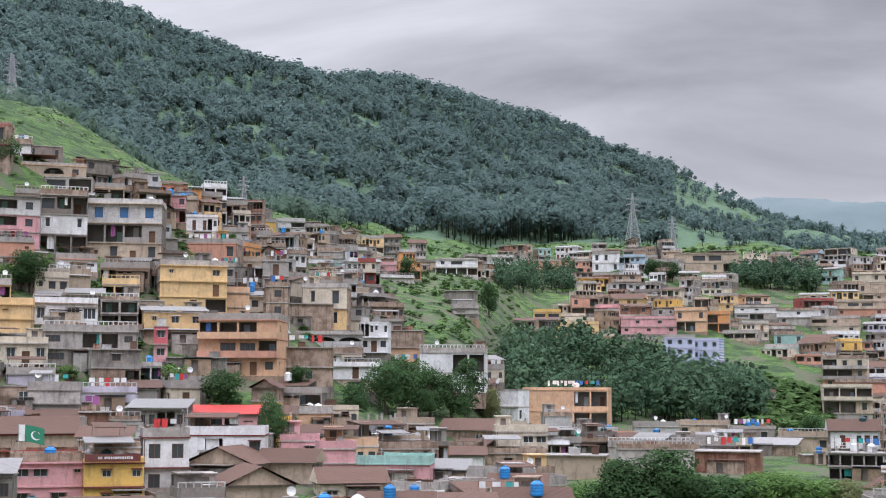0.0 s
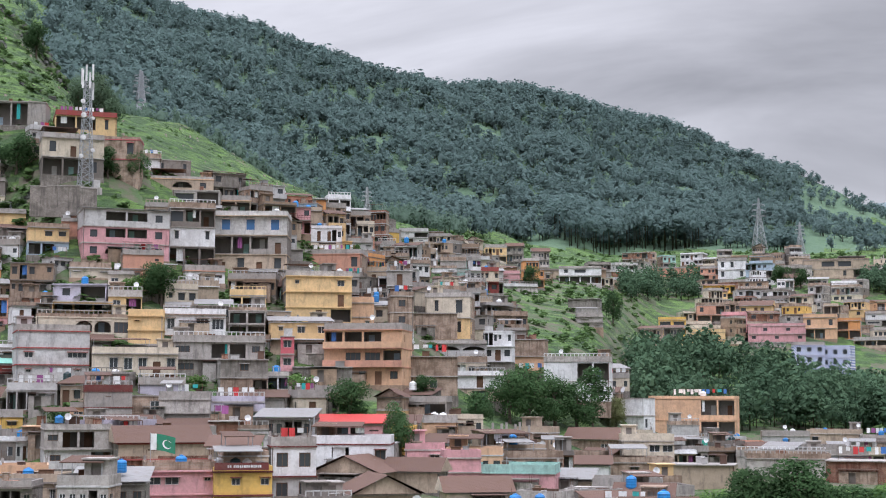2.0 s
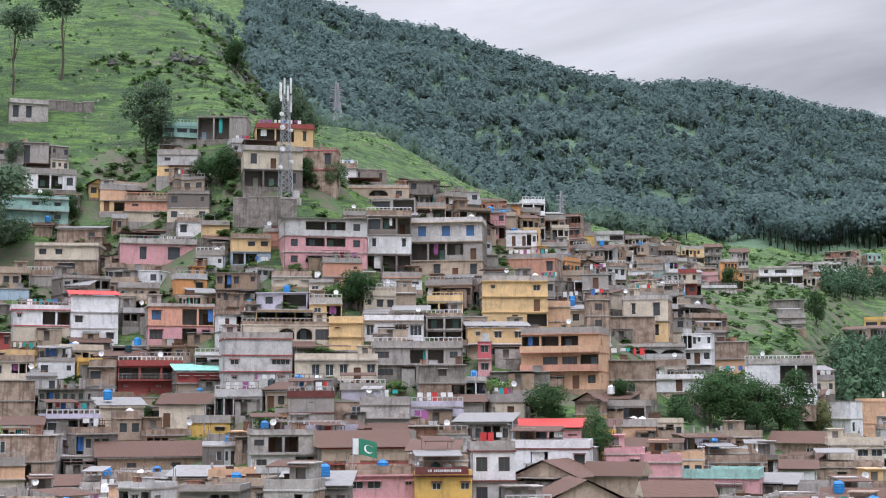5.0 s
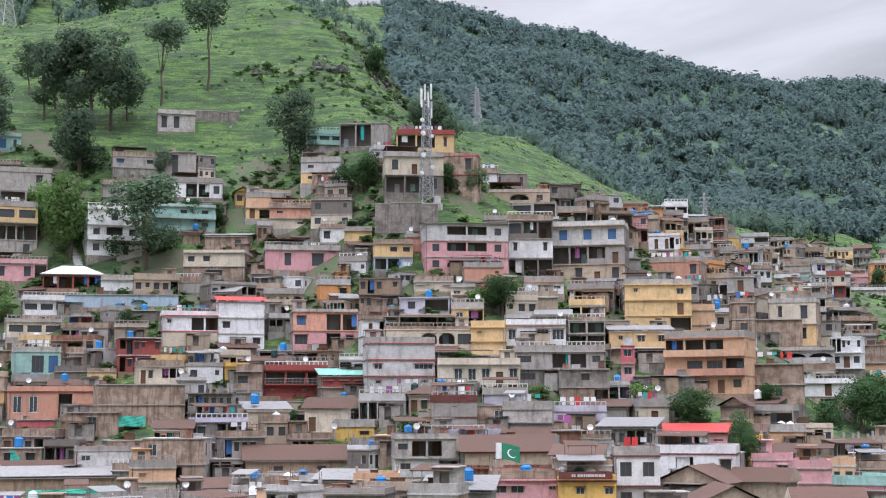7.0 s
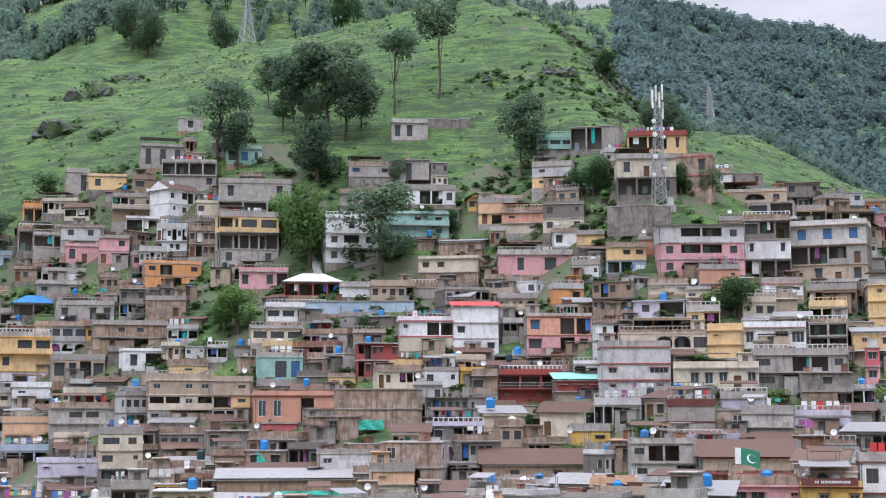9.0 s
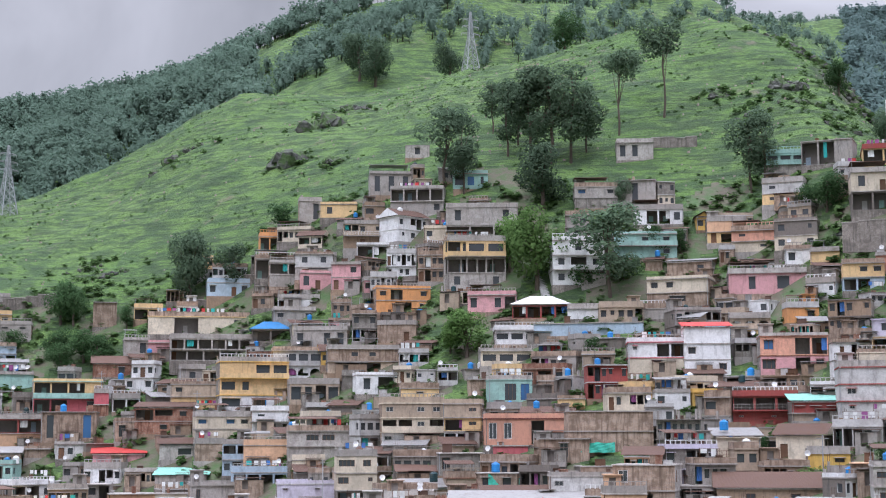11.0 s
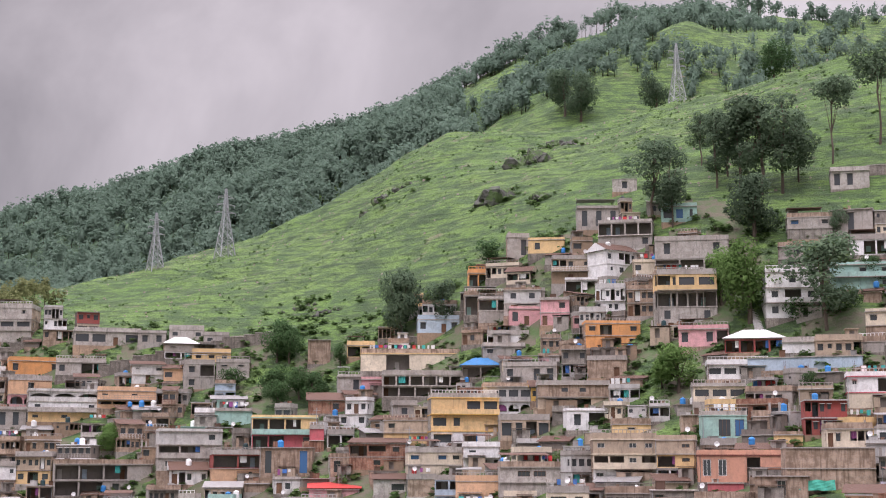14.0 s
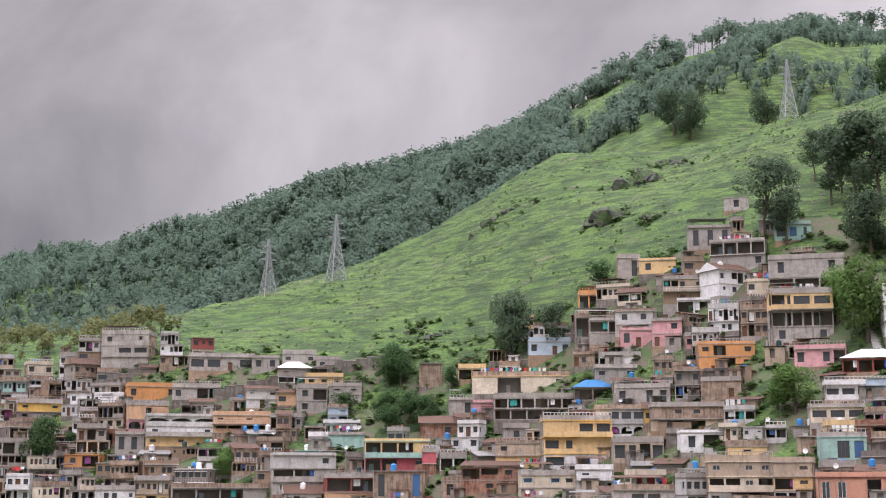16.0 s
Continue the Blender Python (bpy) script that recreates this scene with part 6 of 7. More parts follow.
house(-213.9, 186.8, 9.5, 7.1, 0, ["pink:ww."], h=1.66, z=15.3, roof="red")
house(-202.2, 190.4, 6.1, 5.0, 0, ["cement:.W"], h=2.78, z=15.9, roof="tin")
house(-217.2, 191.8, 5.3, 5.0, 5, ["brick:w."], h=3.83, z=19.2)
house(-180.9, 181.0, 11.0, 8.3, 4, ["cement:n.dW"], h=3.95, z=8.1)
house(-176.7, 185.8, 9.2, 6.9, 4, ["blue:oooo"], h=2.86, z=11.2)
house(-198.5, 176.8, 8.8, 6.6, 4, ["peach:..."], h=3.08, z=7.2, roof="none")
house(-189.8, 178.1, 5.7, 5.0, -4, ["cream:..."], h=3.04, z=7.4, roof="none")
house(-194.9, 185.3, 9.2, 6.9, -6, ["cement:..w"], h=1.86, z=11.4, roof="jade")
house(-169.1, 189.9, 5.6, 5.0, 4, ["cream:.w"], h=1.67, z=14.5)
house(-162.5, 212.9, 6.9, 5.2, 4, ["straw:.w."], h=2.01, z=26.8)
house(-149.9, 213.9, 3.8, 5.0, 4, ["brick:.."], h=3.01, z=27.2, roof="none")
house(-135.4, 213.4, 2.9, 5.0, 4, ["brick:w"], h=2.64, z=26.9)
house(-126.8, 207.6, 4.4, 5.0, 4, ["straw:w."], h=2.04, z=24.2)
house(-115.6, 187.7, 7.5, 5.7, -6, ["brick:dw."], h=3.76, z=16.0, roof="none")
house(-106.6, 178.4, 10.7, 8.0, 4, ["pale:w..w"], h=2.37, z=12.3)
house(-128.3, 191.8, 5.4, 5.0, 0, ["rose:.."], h=1.58, z=17.1, roof="none")
house(-133.7, 185.7, 7.0, 5.2, 4, ["block:w.."], h=3.46, z=14.1, roof="none")
house(-140.1, 183.3, 6.6, 5.0, 4, ["brick:..."], h=1.91, z=12.6, roof="tin")
house(-256.6, 194.7, 8.0, 6.0, 0, ["mint:.."], h=3.11, z=30.2)


# ---- the close-packed houses between them ----
def room(az, half, lo, r):
    """How high a house may rise here, as an angle, before it hides one that stands behind; nothing where the ground is taken."""
    top = 90.0
    for a, b, e0, e1, q in TAKEN:
        away = abs(az - a)
        if away < (half + b) * 0.78 and abs(q - r) < 3.4:
            return None
        if away < (half + b) * 0.92 and r < q and e1 > lo:
            top = min(top, e0 + 0.10 * (e1 - e0))
    return top


def hidden(az, half, hi, r):
    """True where nearer houses stand in front all the way across."""
    for u in (-0.8, 0.0, 0.8):
        if not any(q < r and abs(az + u * half - a) < b and e1 > hi for a, b, e0, e1, q in TAKEN):
            return False
    return True


GREEN = []  # open patches among the houses: bearing, half width, low and high angle


def green(a, b, e0, e1):
    GREEN.append((a, b, e0, e1))


PLAIN = ["cement"] * 7 + ["pale"] * 6 + ["brick"] * 5 + ["dark"] * 2 + ["sand"] * 5 + ["mud"] * 4 + ["block"] * 3 + ["cream"] * 6 + ["white"] * 5 + ["clay"] * 2
BRIGHT = ["peach", "pink", "straw", "salmon", "mint", "white", "cream", "red", "yellow", "lilac", "blue", "orange"]
BAYS = ["ohw", "hhh", "wo", "wnw", "oow", "w.w", "wow", "oo", "ww", ".w", "w.", "how", "WW", "oww", ".d.", "dw.", "ooo", "w.n", "n.w", "hh", "W.", "wdw", "wWw", "owo", "nww", "hwh", "dow"]


def filler(az, r, w, n, pick, h=2.85, into=None):
    paint = pick.choice(BRIGHT) if pick.random() < (0.25 if r < 380 else 0.38) else pick.choice(PLAIN)
    floors = []
    if h < 2.2:
        # a low shed or a terrace wall
        floors.append(pick.choice(("brick:..", "block:..", "dark:..", "sand:.", "cement:..")))
        n = 0
    for k in range(n):
        p = paint if pick.random() < 0.7 else pick.choice(PLAIN)
        bays = pick.choice(BAYS)
        if w > 5.5 and pick.random() < 0.6:
            bays += pick.choice(BAYS)
        mark = pick.choice(("", "", "", "", "_", "=", "#")) if k else ""
        floors.append(f"{mark}{p}:{bays}")
    roof = pick.choices(("flat", "none", "tin", "open", "gable"), (60, 14, 14, 5, 4))[0] if h > 2.5 else pick.choice(("flat", "none", "tin"))
    tank = pick.choices(("", "blue", "white", "black", "blue+white"), (70, 18, 7, 3, 2))[0] if r < 420 else ""
    x, y = polar(az, r)
    trim = pick.choice(("cement", "cement", "dark", "pale", paint))
    return house(x, y, w, min(7.5, max(4.0, w * 0.8)), pick.gauss(0, 17), floors, h=h, roof=roof, trim=trim, tank=tank, into=into, shrink=0.5)


def try_fill(az, r, w, pick, into, singles):
    """A house of one to three storeys where there is room for it. Returns 1 if it stands."""
    half = math.degrees(w / 2 / r)
    shape = profile(az)
    d = min(7.5, max(4.0, w * 0.8))
    e0 = math.degrees(math.atan2(float(along(shape, np.array([r - d * 0.35]))[0]), r))
    n = pick.choices((1, 2, 3), (36, 50, 14))[0]
    top = room(az, half, e0, r)
    if top is None:
        return 0
    high = (top - e0) * math.pi / 180 * r - 0.75
    h = 2.85
    while n > 1 and high < n * h:
        n -= 1
    if high < n * h:
        h = high
    if h < 1.0:
        return 0
    e1 = e0 + math.degrees((n * h + 0.8) / r)
    if any(abs(az - a) < b and e0 < hi and e1 > lo + 0.1 for a, b, lo, hi in GREEN) or hidden(az, half, e1 - 0.12, r):
        return 0
    filler(az, r, w, n, pick, h, into if singles <= 0 else None)
    return 1


def fill_town():
    pick = random.Random(11)
    packed, singles = Packed(), 140
    for step, wide in ((0, 8.6), (1, 5.8)):
        for row in range(60):
            az = -19.0
            while az < 67:
                shape = profile(az)
                start, foot, upper, end = shape[2, 0], shape[3, 0], shape[4, 0], shape[5, 0]
                r = start - 10 + row * 5.6 + 2.8 * step + pick.uniform(-1.8, 1.8)
                w = pick.uniform(wide * 0.52, wide)
                half = math.degrees(w / 2 / r)
                az += half
                stop = end if az > 3 else foot + 12 if az < -2 else upper - 15
                if r < stop:
                    singles -= try_fill(az, r, w, pick, packed, singles)
                az += half + pick.uniform(0.0, 0.1)
    packed.finish("packed_houses", "close-packed plain cement and brick hillside houses")


def fill_far_town():
    """The town on the far side of the valley."""
    pick = random.Random(5)
    packed = Packed()
    for row in range(30):
        az = -22.0
        while az < 5.5:
            shape = profile(az)
            start, end = shape[4, 0], shape[5, 0]
            if az > -2:
                start = start + 0.45 * (end - start)
            r = start + 4 + row * 9.5 + pick.uniform(-3, 3)
            w = pick.uniform(7, 13)
            az += math.degrees(w / 2 / r)
            if r < end + 10:
                try_fill(az, r, w, pick, packed, 0)
            az += math.degrees(w / 2 / r) + pick.uniform(0.0, 0.25)
    packed.finish("far_town_houses", "crowded plain houses of the far town across the valley")


green(-10.3, 6.6, -6.0, -2.7)
green(1.5, 3.0, -1.03, 0.7)
green(8.5, 1.1, -0.61, 0.8)
green(-1.0, 2.4, 1.3, 4.4)
green(-8.1, 3.9, -0.97, 1.9)
green(-13.4, 1.4, -1.8, 1.0)
green(-12.8, 1.7, 3.75, 4.6)
green(-3.7, 1.6, 3.7, 4.6)
green(19.0, 2.5, 7.4, 8.6)
green(23.9, 2.9, 8.9, 10.4)
green(31.4, 3.2, 5.5, 11.7)
green(29.9, 1.6, 5.2, 6.2)
green(35.5, 1.3, 3.2, 4.8)
green(48.9, 2.0, 3.6, 7.9)
green(54.6, 3.5, 4.4, 5.5)
green(50.5, 1.6, 2.6, 6.0)
green(60.2, 1.2, 2.0, 4.6)
fill_town()
fill_far_town()


# ---- single trees, pylons, mast ----
tree(-196.4, 267.6, 20.7, "pine", "pine", 1, 1.30, where="on the grass hill")
tree(-190.2, 266.0, 17.5, "pine", "pine", 2, 1.00, where="on the grass hill")
tree(-192.2, 287.1, 18.7, "pine", "pine", 3, 1.20, where="on the grass hill")
tree(-185.5, 286.7, 23.3, "pine", "pine", 0, 1.20, where="on the grass hill")
tree(-180.3, 287.1, 25.5, "pine", "pine", 1, 1.30, where="on the grass hill")
tree(-175.8, 289.3, 23.7, "pine", "pine", 2, 1.20, where="on the grass hill")
tree(-175.4, 295.9, 17.0, "pine", "pine", 3, 1.00, where="on the grass hill")
tree(-206.4, 301.7, 13.9, "pine", "pine", 0, 1.20, where="on the grass hill")
tree(-194.7, 295.7, 17.5, "pine", "pine", 1, 1.10, where="on the grass hill")
tree(-169.3, 266.8, 14.5, "round", "pine", 2, 1.10, where="on the grass hill")
tree(-157.4, 245.4, 17.2, "round", "light", 3, 0.95)
tree(-166.4, 249.0, 11.8, "round", "light", 0, 0.80)
tree(-140.9, 246.0, 19.9, "pine", "pine", 1, 1.50)
tree(-172.8, 307.2, 21.5, "mop", "pine", 2, 1.30, where="on the grass hill")
tree(-166.2, 318.2, 25.4, "mop", "pine", 3, 1.20, where="on the grass hill")
tree(-153.7, 273.8, 7.0, "round", "pine", 0, 0.80, where="on the grass hill")
tree(-405.6, 487.3, 21.7, "round", "pine", 1, 0.90, where="on the grass hill")
tree(-395.6, 486.5, 22.5, "round", "pine", 2, 0.90, where="on the grass hill")
tree(-368.1, 505.1, 18.4, "round", "pine", 3, 0.90, where="on the grass hill")
tree(-350.7, 572.7, 22.5, "round", "dark", 0, 0.90, where="on the grass hill")
tree(-129.1, 286.8, 18.5, "pine", "pine", 1, 1.20, where="on the grass hill")
tree(-125.9, 286.6, 17.2, "pine", "pine", 2, 1.10, where="on the grass hill")
tree(-106.7, 271.8, 8.8, "round", "dark", 3, 1.10)
tree(-110.7, 272.4, 6.1, "round", "dark", 0, 1.00)
tree(-135.8, 357.1, 8.8, "round", "dark", 1, 1.00, where="on the grass hill")
tree(-105.9, 316.2, 11.5, "round", "pine", 2, 0.90, where="on the grass hill")
tree(-102.3, 315.3, 10.1, "round", "pine", 3, 0.90, where="on the grass hill")
tree(-110.1, 316.4, 9.3, "round", "pine", 0, 0.80, where="on the grass hill")
tree(-86.5, 276.8, 6.5, "round", "dark", 1, 1.00)
tree(-88.6, 272.5, 6.2, "round", "dark", 2, 1.10)
tree(-71.5, 310.9, 3.9, "shrub", "dark", 3, 1.20)
tree(-74.0, 306.2, 2.2, "shrub", "dark", 0, 1.20)
tree(-139.0, 261.9, 6.5, "round", "dark", 1, 1.20)
tree(-135.3, 265.0, 5.1, "round", "dark", 2, 1.00)
tree(-147.0, 248.2, 5.2, "shrub", "dark", 3, 1.20)
tree(-141.4, 252.1, 5.2, "shrub", "dark", 0, 1.20)
tree(-159.6, 224.0, 8.9, "round", "light", 1, 1.25)
tree(-164.2, 225.0, 5.9, "round", "light", 2, 1.00)
tree(-67.6, 236.5, 7.1, "round", "dark", 3, 1.00)
tree(-72.3, 236.2, 3.3, "shrub", "light", 0, 1.20)
tree(-130.7, 221.9, 5.7, "pine", "dark", 1, 1.20)
tree(-87.7, 196.3, 3.2, "round", "dark", 2, 1.00)
tree(-66.8, 188.0, 2.6, "shrub", "dark", 3, 1.20)
tree(-76.9, 186.2, 1.8, "shrub", "light", 0, 1.60)
tree(-73.1, 185.1, 1.9, "shrub", "light", 1, 1.60)
tree(-69.3, 183.4, 1.5, "shrub", "light", 2, 1.60)
tree(-109.1, 178.3, 1.8, "shrub", "light", 3, 1.30)
tree(-30.5, 203.2, 6.2, "round", "dark", 0, 1.15)
tree(-21.7, 225.0, 5.0, "round", "dark", 1, 1.00)
tree(-14.0, 223.6, 6.0, "round", "dark", 2, 1.35)
tree(-21.1, 184.8, 7.9, "round", "dark", 3, 0.60)
tree(-6.6, 246.4, 10.4, "round", "dark", 0, 1.10)
tree(-2.3, 254.0, 8.8, "round", "dark", 1, 1.20)
tree(1.6, 257.5, 8.5, "round", "dark", 2, 1.20)
tree(4.5, 266.0, 10.5, "pine", "dark", 3, 1.50)
tree(-9.6, 243.3, 8.9, "round", "dark", 0, 1.00)
tree(-4.2, 249.5, 5.3, "round", "dark", 1, 1.30)
tree(9.0, 276.9, 6.8, "round", "olive", 2, 0.80)
tree(-12.6, 278.2, 6.9, "round", "dark", 3, 0.90)
tree(-14.7, 292.6, 5.2, "shrub", "dark", 0, 1.20)
tree(-67.0, 235.7, 7.1, "round", "dark", 1, 0.95)
tree(-70.4, 236.2, 4.2, "shrub", "light", 2, 1.10)
tree(-71.7, 309.3, 3.8, "shrub", "dark", 3, 1.40)
tree(-84.3, 275.9, 6.6, "round", "dark", 0, 1.00)
tree(16.4, 142.1, 6.4, "round", "dark", 1, 1.30)
tree(21.3, 141.9, 7.0, "round", "dark", 2, 1.40)
tree(24.6, 141.9, 5.2, "round", "dark", 3, 1.30)
tree(30.0, 142.9, 4.7, "round", "light", 0, 1.40)
tree(34.9, 142.8, 4.4, "round", "light", 1, 1.50)
tree(39.4, 143.2, 4.1, "round", "olive", 2, 1.40)
tree(43.0, 143.2, 4.4, "round", "dark", 3, 1.30)
tree(12.7, 146.4, 3.8, "round", "light", 0, 1.30)
tree(72.0, 284.5, 7.1, "round", "dark", 1, 1.00)
tree(-39.8, 212.3, 3.8, "shrub", "light", 2, 1.40)
tree(-36.7, 213.4, 2.6, "shrub", "light", 3, 1.40)
tree(-53.8, 209.2, 2.0, "shrub", "light", 0, 1.20)
tree(-10.1, 432.4, 7.6, "round", "dark", 1, 0.90, where="on the grass hill")
tree(12.9, 410.8, 9.6, "round", "dark", 2, 0.70, where="on the grass hill")
tree(-18.8, 567.2, 6.7, "round", "dark", 3, 1.00, where="on the grass hill")
tree(76.1, 599.7, 9.4, "round", "dark", 0, 0.90, where="on the grass hill")
tree(82.6, 564.5, 8.8, "round", "dark", 1, 1.20, where="on the grass hill")
tree(89.3, 565.0, 7.7, "round", "dark", 2, 1.20, where="on the grass hill")
tree(-267.2, 215.0, 10.8, "round", "dark", 3, 0.95)
tree(-243.9, 232.5, 15.7, "round", "pine", 0, 0.75)
tree(-233.7, 236.5, 12.2, "pine", "pine", 1, 1.30)
tree(-250.4, 208.0, 7.4, "round", "dark", 2, 1.30)
tree(-257.4, 205.8, 7.4, "round", "dark", 3, 1.20)
tree(-267.0, 201.5, 6.0, "round", "dark", 0, 1.20)
tree(-270.8, 171.4, 5.9, "round", "light", 1, 1.20)
tree(-237.9, 256.7, 5.6, "shrub", "dark", 2, 1.20)
tree(-239.0, 252.9, 3.2, "shrub", "dark", 3, 1.20)
tree(-243.1, 231.9, 16.8, "round", "pine", 0, 0.70)
tree(-306.4, 146.2, 13.0, "round", "dark", 1, 0.90)
tree(-310.9, 156.4, 4.5, "round", "dark", 2, 1.10)
tree(-268.6, 170.2, 6.8, "round", "light", 3, 1.10)
tree(-276.2, 157.6, 5.3, "round", "light", 0, 0.90)
tree(-695.8, 373.1, 13.6, "round", "olive", 1, 1.00, where="on the grass hill")
tree(-678.3, 376.9, 12.0, "round", "olive", 2, 1.00, where="on the grass hill")
tree(-264.2, 216.3, 10.9, "round", "dark", 3, 0.80)
tree(-251.1, 202.4, 6.8, "round", "dark", 0, 1.10)
tree(-245.5, 207.5, 7.4, "round", "dark", 1, 1.20)
tree(-251.3, 220.8, 5.2, "round", "dark", 2, 0.90)
pylon(-400.4, 270.2, 84.9, 20.5)
pylon(-384.5, 286.5, 90.3, 23.3)
pylon(-323.4, 457.2, 161.4, 26.3)
pylon(-185.7, 612.5, 142.1, 22.3)
pylon(-77.1, 554.7, 87.4, 15.4)
pylon(103.9, 793.2, 101.6, 28.1)
pylon(140.7, 888.9, 108.0, 20.3)
pylon(-185.0, 612.7, 136.7, 27.0)
antenna_mast(-91.0, 266.4, 59.9, 23.9)
minaret(-62.9, 318.3, 61.3, 6.0)
flag(-43.7, 150.8, 14.75, 1.71)
flag(-256.1, 209.6, 39.3, 1.42)
flag(-262.3, 210.0, 41.2, 1.19)
rocks(-287.4, 327.2, 10.2, 10.2, 11, 115)
rocks(-143.2, 340.1, 12.2, 5.2, 13, 116)
rocks(-132.7, 329.3, 13.8, 2.9, 14, 117)
rocks(-120.1, 319.2, 9.3, 2.7, 11, 118)
rocks(-157.5, 330.9, 5.7, 3.0, 9, 119)
rocks(-266.9, 293.2, 6.9, 6.9, 10, 120)
rocks(-248.4, 287.6, 4.4, 4.4, 8, 121)
rocks(-334.6, 312.0, 16.9, 5.1, 11, 122)
rocks(-293.1, 349.3, 10.6, 5.6, 10, 123)
rocks(-271.4, 293.8, 8.6, 6.4, 11, 124)
rocks(-279.0, 236.9, 14.2, 2.1, 12, 125)
rocks(-288.7, 240.1, 11.7, 2.2, 11, 126)
rocks(-143.7, 321.3, 8.2, 2.1, 10, 127)
rocks(-323.2, 826.0, 13.8, 7.2, 10, 128)
rocks(-103.8, 264.4, 6.6, 2.8, 10, 129)
for i, (a, r, wide, high) in enumerate(((23.0, 428, 11, 5), (22.4, 421, 12, 5), (21.8, 415, 10, 4), (21.2, 408, 12, 5), (20.6, 402, 10, 4),
                                        (20.0, 396, 11, 4), (19.5, 388, 9, 3), (21.9, 402, 8, 3), (20.9, 392, 8, 3))):
    rocks(*polar(a, r), wide, high, 13, 140 + i)
net(26.9, 276.7, 9.4, 7.1, 3.6, 5, NET, "teal green shade net slung over a house roof")
net(8.0, 186.3, 7.2, 8.7, 1.9, 5, NET, "teal green shade net slung over a house roof")
net(-119.3, 177.0, 12.9, 5.0, 1.8, 5, NET, "teal green shade net slung over a house roof")
net(-110.0, 187.6, 17.7, 5.1, 1.5, 5, NET, "teal green shade net slung over a house roof")
net(-103.8, 163.9, 9.0, 11.3, 1.0, 5, NET, "teal green shade net slung over a house roof")
net(-216.0, 190.5, 20.8, 3.4, 2.8, 5, NET, "teal green shade net slung over a house roof")
net(-116.7, 170.4, 10.3, 8.0, 1.2, 5, CLOTH["red"], "red cloth awning slung over a house roof")
net(-105.4, 169.4, 10.8, 4.7, 1.1, 5, CLOTH["red"], "red cloth awning slung over a house roof")
net(-6.0, 241.4, 14.8, 4.7, 0.9, 5, CLOTH["red"], "red cloth awning slung over a house roof")
retaining_wall(51.2, 58.0, 352, 2.6)
retaining_wall(60.5, 66.0, 372, 2.2)
retaining_wall(26.3, 28.1, 343, 2.2)
retaining_wall(18.4, 20.9, 270, 3.6, 54.8)
retaining_wall(43.8, 46.6, 332, 2.2)
sign_board(12.68, 153.6, 12.75, 5.6, 0.75)
stairs(-152.4, 241.4, 45.7, 1.6, 6.7, 8)
stairs(-182.4, 242.6, 50.6, 1.6, 11.9, 8)
stairs(-183.7, 251.6, 60.0, 1.6, 4.9, 8)
pole(-151.5, 173.7, 7.5, 9.0)
pole(-71.8, 178.6, 12.1, 8.1)
pole(-67.4, 206.3, 23.1, 4.8)
pole(-7.5, 179.8, 8.6, 4.5)
pole(-203.1, 196.3, 20.2, 8.6)
pole(-229.2, 195.1, 24.2, 9.0)
pole(-31.5, 180.3, 12.5, 5.5)
tree(18.8, 143.3, 5.4, "round", "dark", 3, 1.80)
tree(27.4, 142.4, 4.6, "round", "dark", 0, 2.00)
tree(32.4, 142.9, 4.7, "round", "light", 1, 2.00)
tree(37.1, 142.8, 4.1, "round", "light", 2, 2.00)
tree(41.8, 143.0, 4.2, "round", "olive", 3, 1.90)
tree(15.1, 147.2, 4.2, "round", "light", 0, 1.70)
tree(10.9, 151.6, 3.6, "round", "dark", 1, 1.50)


# ---- woods, scrub, grass, stones ----
def scatter(n, low, high, seed, inner, outer, tall, bare=None, patch=60.0):
    """Spots between two rings of the land's shape, thinned by broad patches."""
    pick = random.Random(seed)
    spots = []
    for i in range(n):
        az = pick.uniform(low, high)
        shape = profile(az)
        r0, r1 = inner(shape, az), outer(shape, az)
        if r1 <= r0:
            continue
        r = math.sqrt(pick.uniform(r0 * r0, r1 * r1))
        x, y = polar(az, r)
        if bare is not None and noise.noise((x / patch, y / patch, seed)) > bare(az, r, shape):
            continue
        z = EYE + float(along(shape, np.array([r]))[0]) + relief(x, y, r, shape)
        spots.append((x, y, z - 0.3, tall(pick)))
    return spots


def stones(spots):
    """Pale loose stones lying about the slopes."""
    pick = random.Random(17)
    form = Form()
    for x, y, z, size in spots:
        low = [(x + size * math.cos(q) * pick.uniform(0.7, 1.2), y + size * math.sin(q) * pick.uniform(0.7, 1.2), z - 0.1) for q in (0, 1.26, 2.5, 3.8, 5.0)]
        high = [(x + 0.6 * (p[0] - x), y + 0.6 * (p[1] - y), z + 0.3 + size * pick.uniform(0.5, 0.9)) for p in low]
        for i in range(5):
            j = (i + 1) % 5
            form.face([low[i], low[j], high[j], high[i]])
        form.face(high)
    ob = form.link("loose_stones", [RUBBLE])
    tagged(ob, "pale loose stones scattered over the grass slopes", "stones", kind="stuff")


stones(scatter(1500, 8, 62, 27, lambda s, a: s[5, 0] + 4, lambda s, a: s[6, 0] + 5, lambda p: p.uniform(0.15, 0.5), lambda az, r, s: 0.1, 22))
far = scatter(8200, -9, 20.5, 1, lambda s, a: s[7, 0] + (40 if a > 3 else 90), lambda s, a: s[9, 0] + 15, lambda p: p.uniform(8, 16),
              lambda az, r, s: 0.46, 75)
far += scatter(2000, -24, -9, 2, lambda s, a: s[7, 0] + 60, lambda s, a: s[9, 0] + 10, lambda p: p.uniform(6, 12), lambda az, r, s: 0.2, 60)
wood("mountain_wood", far, LEAVES["wood"], "dense haze-tinted pine wood covering the far mountain", blades=62, size=0.064, broad=1.35, even=0.7)
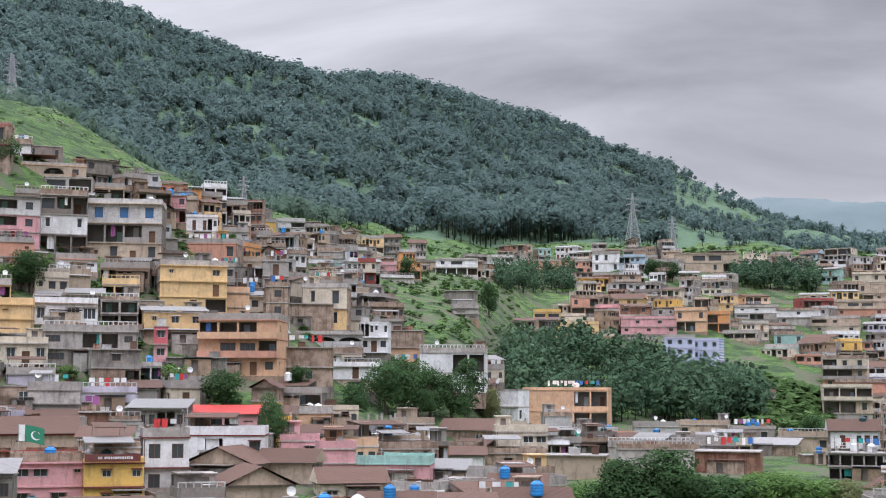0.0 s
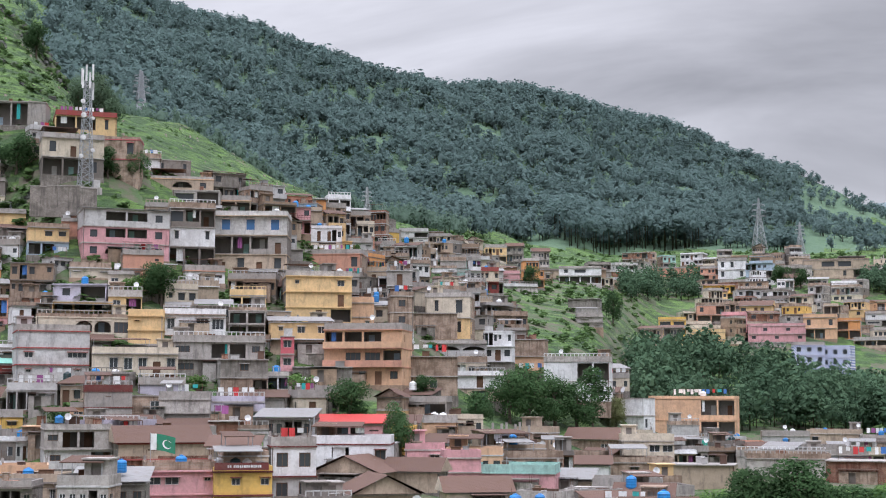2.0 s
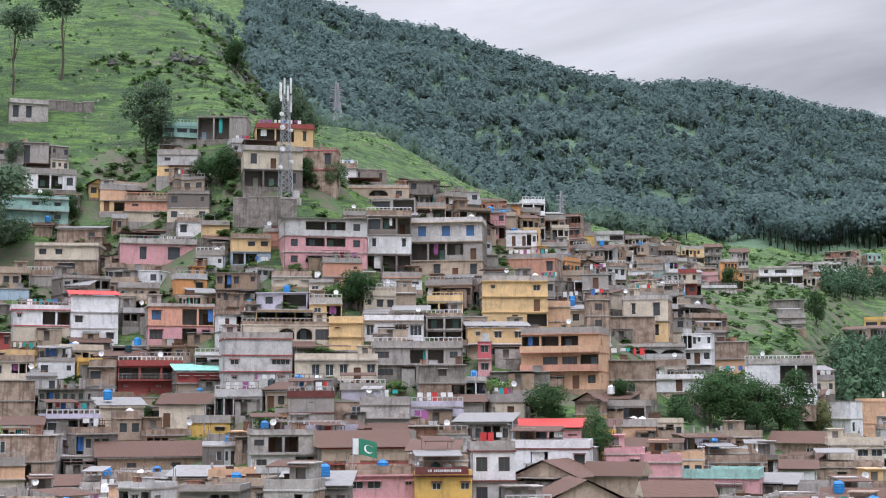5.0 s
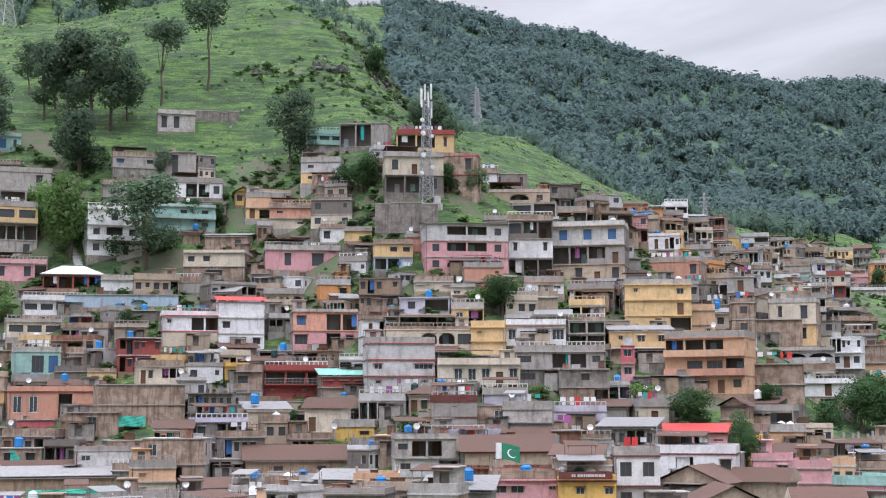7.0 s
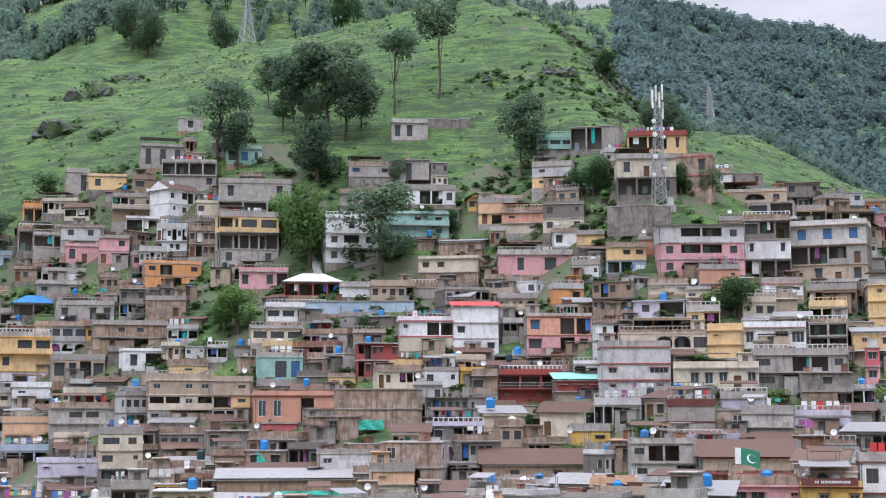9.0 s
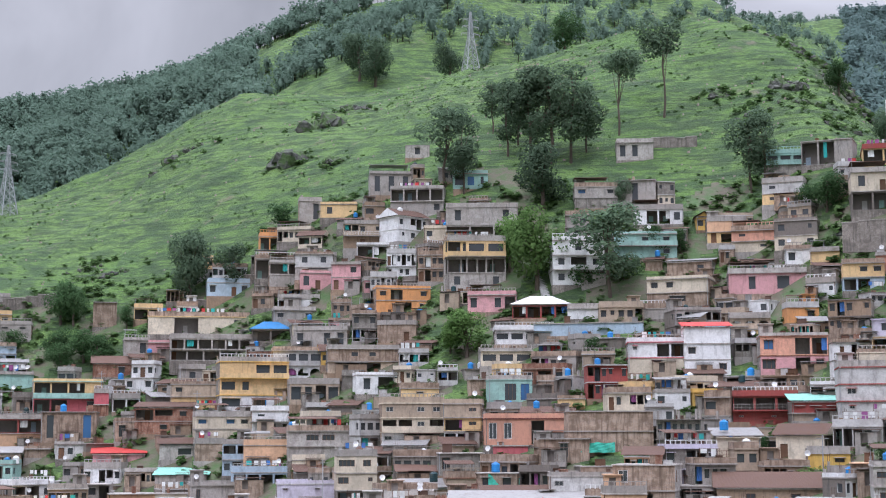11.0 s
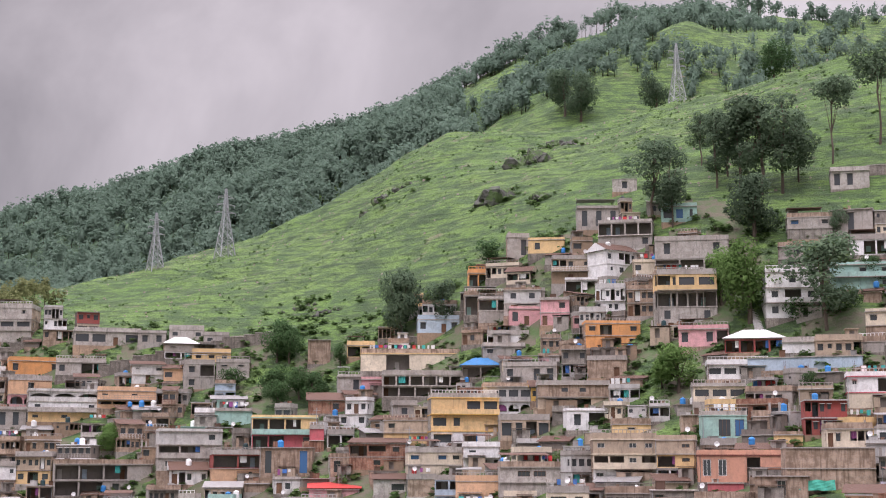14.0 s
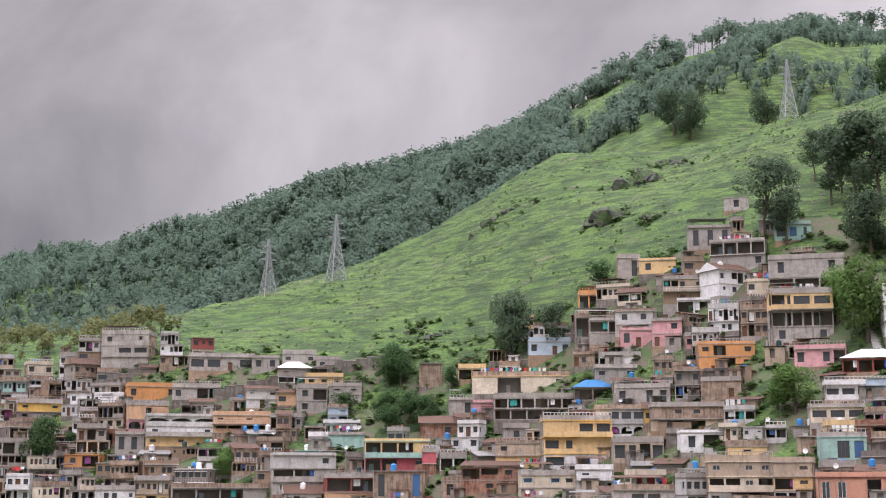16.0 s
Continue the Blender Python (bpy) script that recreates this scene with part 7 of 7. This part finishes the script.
stand = scatter(130, -5.2, 0.5, 21, lambda s, a: s[7, 0] + 70, lambda s, a: s[7, 0] + 135, lambda p: p.uniform(19, 27))
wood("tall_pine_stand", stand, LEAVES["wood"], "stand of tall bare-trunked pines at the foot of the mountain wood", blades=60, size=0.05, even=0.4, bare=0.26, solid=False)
hill = scatter(2600, 44, 67, 3, lambda s, a: s[7, 0] - 20, lambda s, a: s[9, 0] + 12, lambda p: p.uniform(11, 17), lambda az, r, s: 0.6, 60)
hill += scatter(1500, 21, 44.5, 4, lambda s, a: s[7, 0] + 70, lambda s, a: s[9, 0] - 10, lambda p: p.uniform(8, 14), lambda az, r, s: 0.4 if az > 36 else 0.0, 55)
wood("hill_wood", hill, LEAVES["left"], "dark green pine wood along the hill crest behind the grass spur", blades=105, size=0.05, broad=1.15, even=0.5)
crest = scatter(330, 8, 46, 22, lambda s, a: s[9, 0] - 25, lambda s, a: s[9, 0] + 8, lambda p: p.uniform(11, 19), lambda az, r, s: 0.35, 30)
wood("crest_pines", crest, LEAVES["left"], "open row of bare-trunked pines along the hill crest", blades=90, size=0.045, even=0.2, bare=0.24, solid=False)
terrace = scatter(150, 59.5, 67, 23, lambda s, a: s[5, 0] + 25, lambda s, a: s[6, 0] + 30, lambda p: p.uniform(3, 8), lambda az, r, s: 0.2, 30)
wood("terrace_trees", terrace, LEAVES["olive"], "olive-green trees scattered over the low terraces", blades=140, size=0.055, solid=False, broad=1.3)
edge = scatter(420, 4, 19, 8, lambda s, a: s[6, 0] + 25, lambda s, a: s[7, 0] + 30, lambda p: p.uniform(8, 13))
wood("ridge_wood", edge, LEAVES["left"], "row of pines along the bright grass spur", blades=60, size=0.06, even=0.3)
valley = scatter(520, -12.2, -2.6, 5, lambda s, a: s[3, 0] + 46, lambda s, a: s[4, 0] + (12 if a < -4 else 0), lambda p: p.uniform(5, 13), lambda az, r, s: 0.34, 28)
valley += scatter(90, -14.5, -11.1, 6, lambda s, a: s[4, 0] + 0.72 * (s[5, 0] - s[4, 0]), lambda s, a: s[4, 0] + 0.86 * (s[5, 0] - s[4, 0]), lambda p: p.uniform(6, 10))
valley += scatter(90, -5.3, -2.1, 7, lambda s, a: s[4, 0] + 0.6 * (s[5, 0] - s[4, 0]), lambda s, a: s[4, 0] + 0.85 * (s[5, 0] - s[4, 0]), lambda p: p.uniform(6, 10))
wood("valley_trees", valley, LEAVES["valley"], "dark green leafy trees filling the valley below the far town", blades=150, size=0.05, solid=False)
scrub = scatter(6500, 3, 66, 9, lambda s, a: s[5, 0] - 15, lambda s, a: s[6, 0] + 10, lambda p: p.uniform(0.3, 0.9), lambda az, r, s: 0.15, 25)
scrub += scatter(500, -3, 4, 10, lambda s, a: s[3, 0] + 30, lambda s, a: s[5, 0], lambda p: p.uniform(0.8, 2.2))
scrub += scatter(700, -20, 6, 12, lambda s, a: s[5, 0] + 5, lambda s, a: s[7, 0] + 60, lambda p: p.uniform(1.0, 3.0))
scrub += scatter(4500, 4, 66, 13, lambda s, a: s[3, 0] - 20, lambda s, a: s[5, 0] + 5, lambda p: p.uniform(0.7, 2.0), lambda az, r, s: 0.15, 14)
scrub += scatter(420, -15.0, -11.6, 14, lambda s, a: s[3, 0] + 25, lambda s, a: s[4, 0] + 40, lambda p: p.uniform(1.5, 5.0), lambda az, r, s: 0.25, 20)
pick = random.Random(31)
for x, y, w in LEDGES:
    for i in range(16):
        px, py = x + pick.gauss(0, w * 0.45), y + pick.gauss(0, w * 0.45)
        scrub.append((px, py, ground(px, py) - 0.2, pick.uniform(0.7, 2.2)))
wood("scrub", scrub, LEAVES["bush"], "low green scrub on the grass slopes and between houses", blades=15, size=0.18, trunks=False, broad=2.0, solid=False)
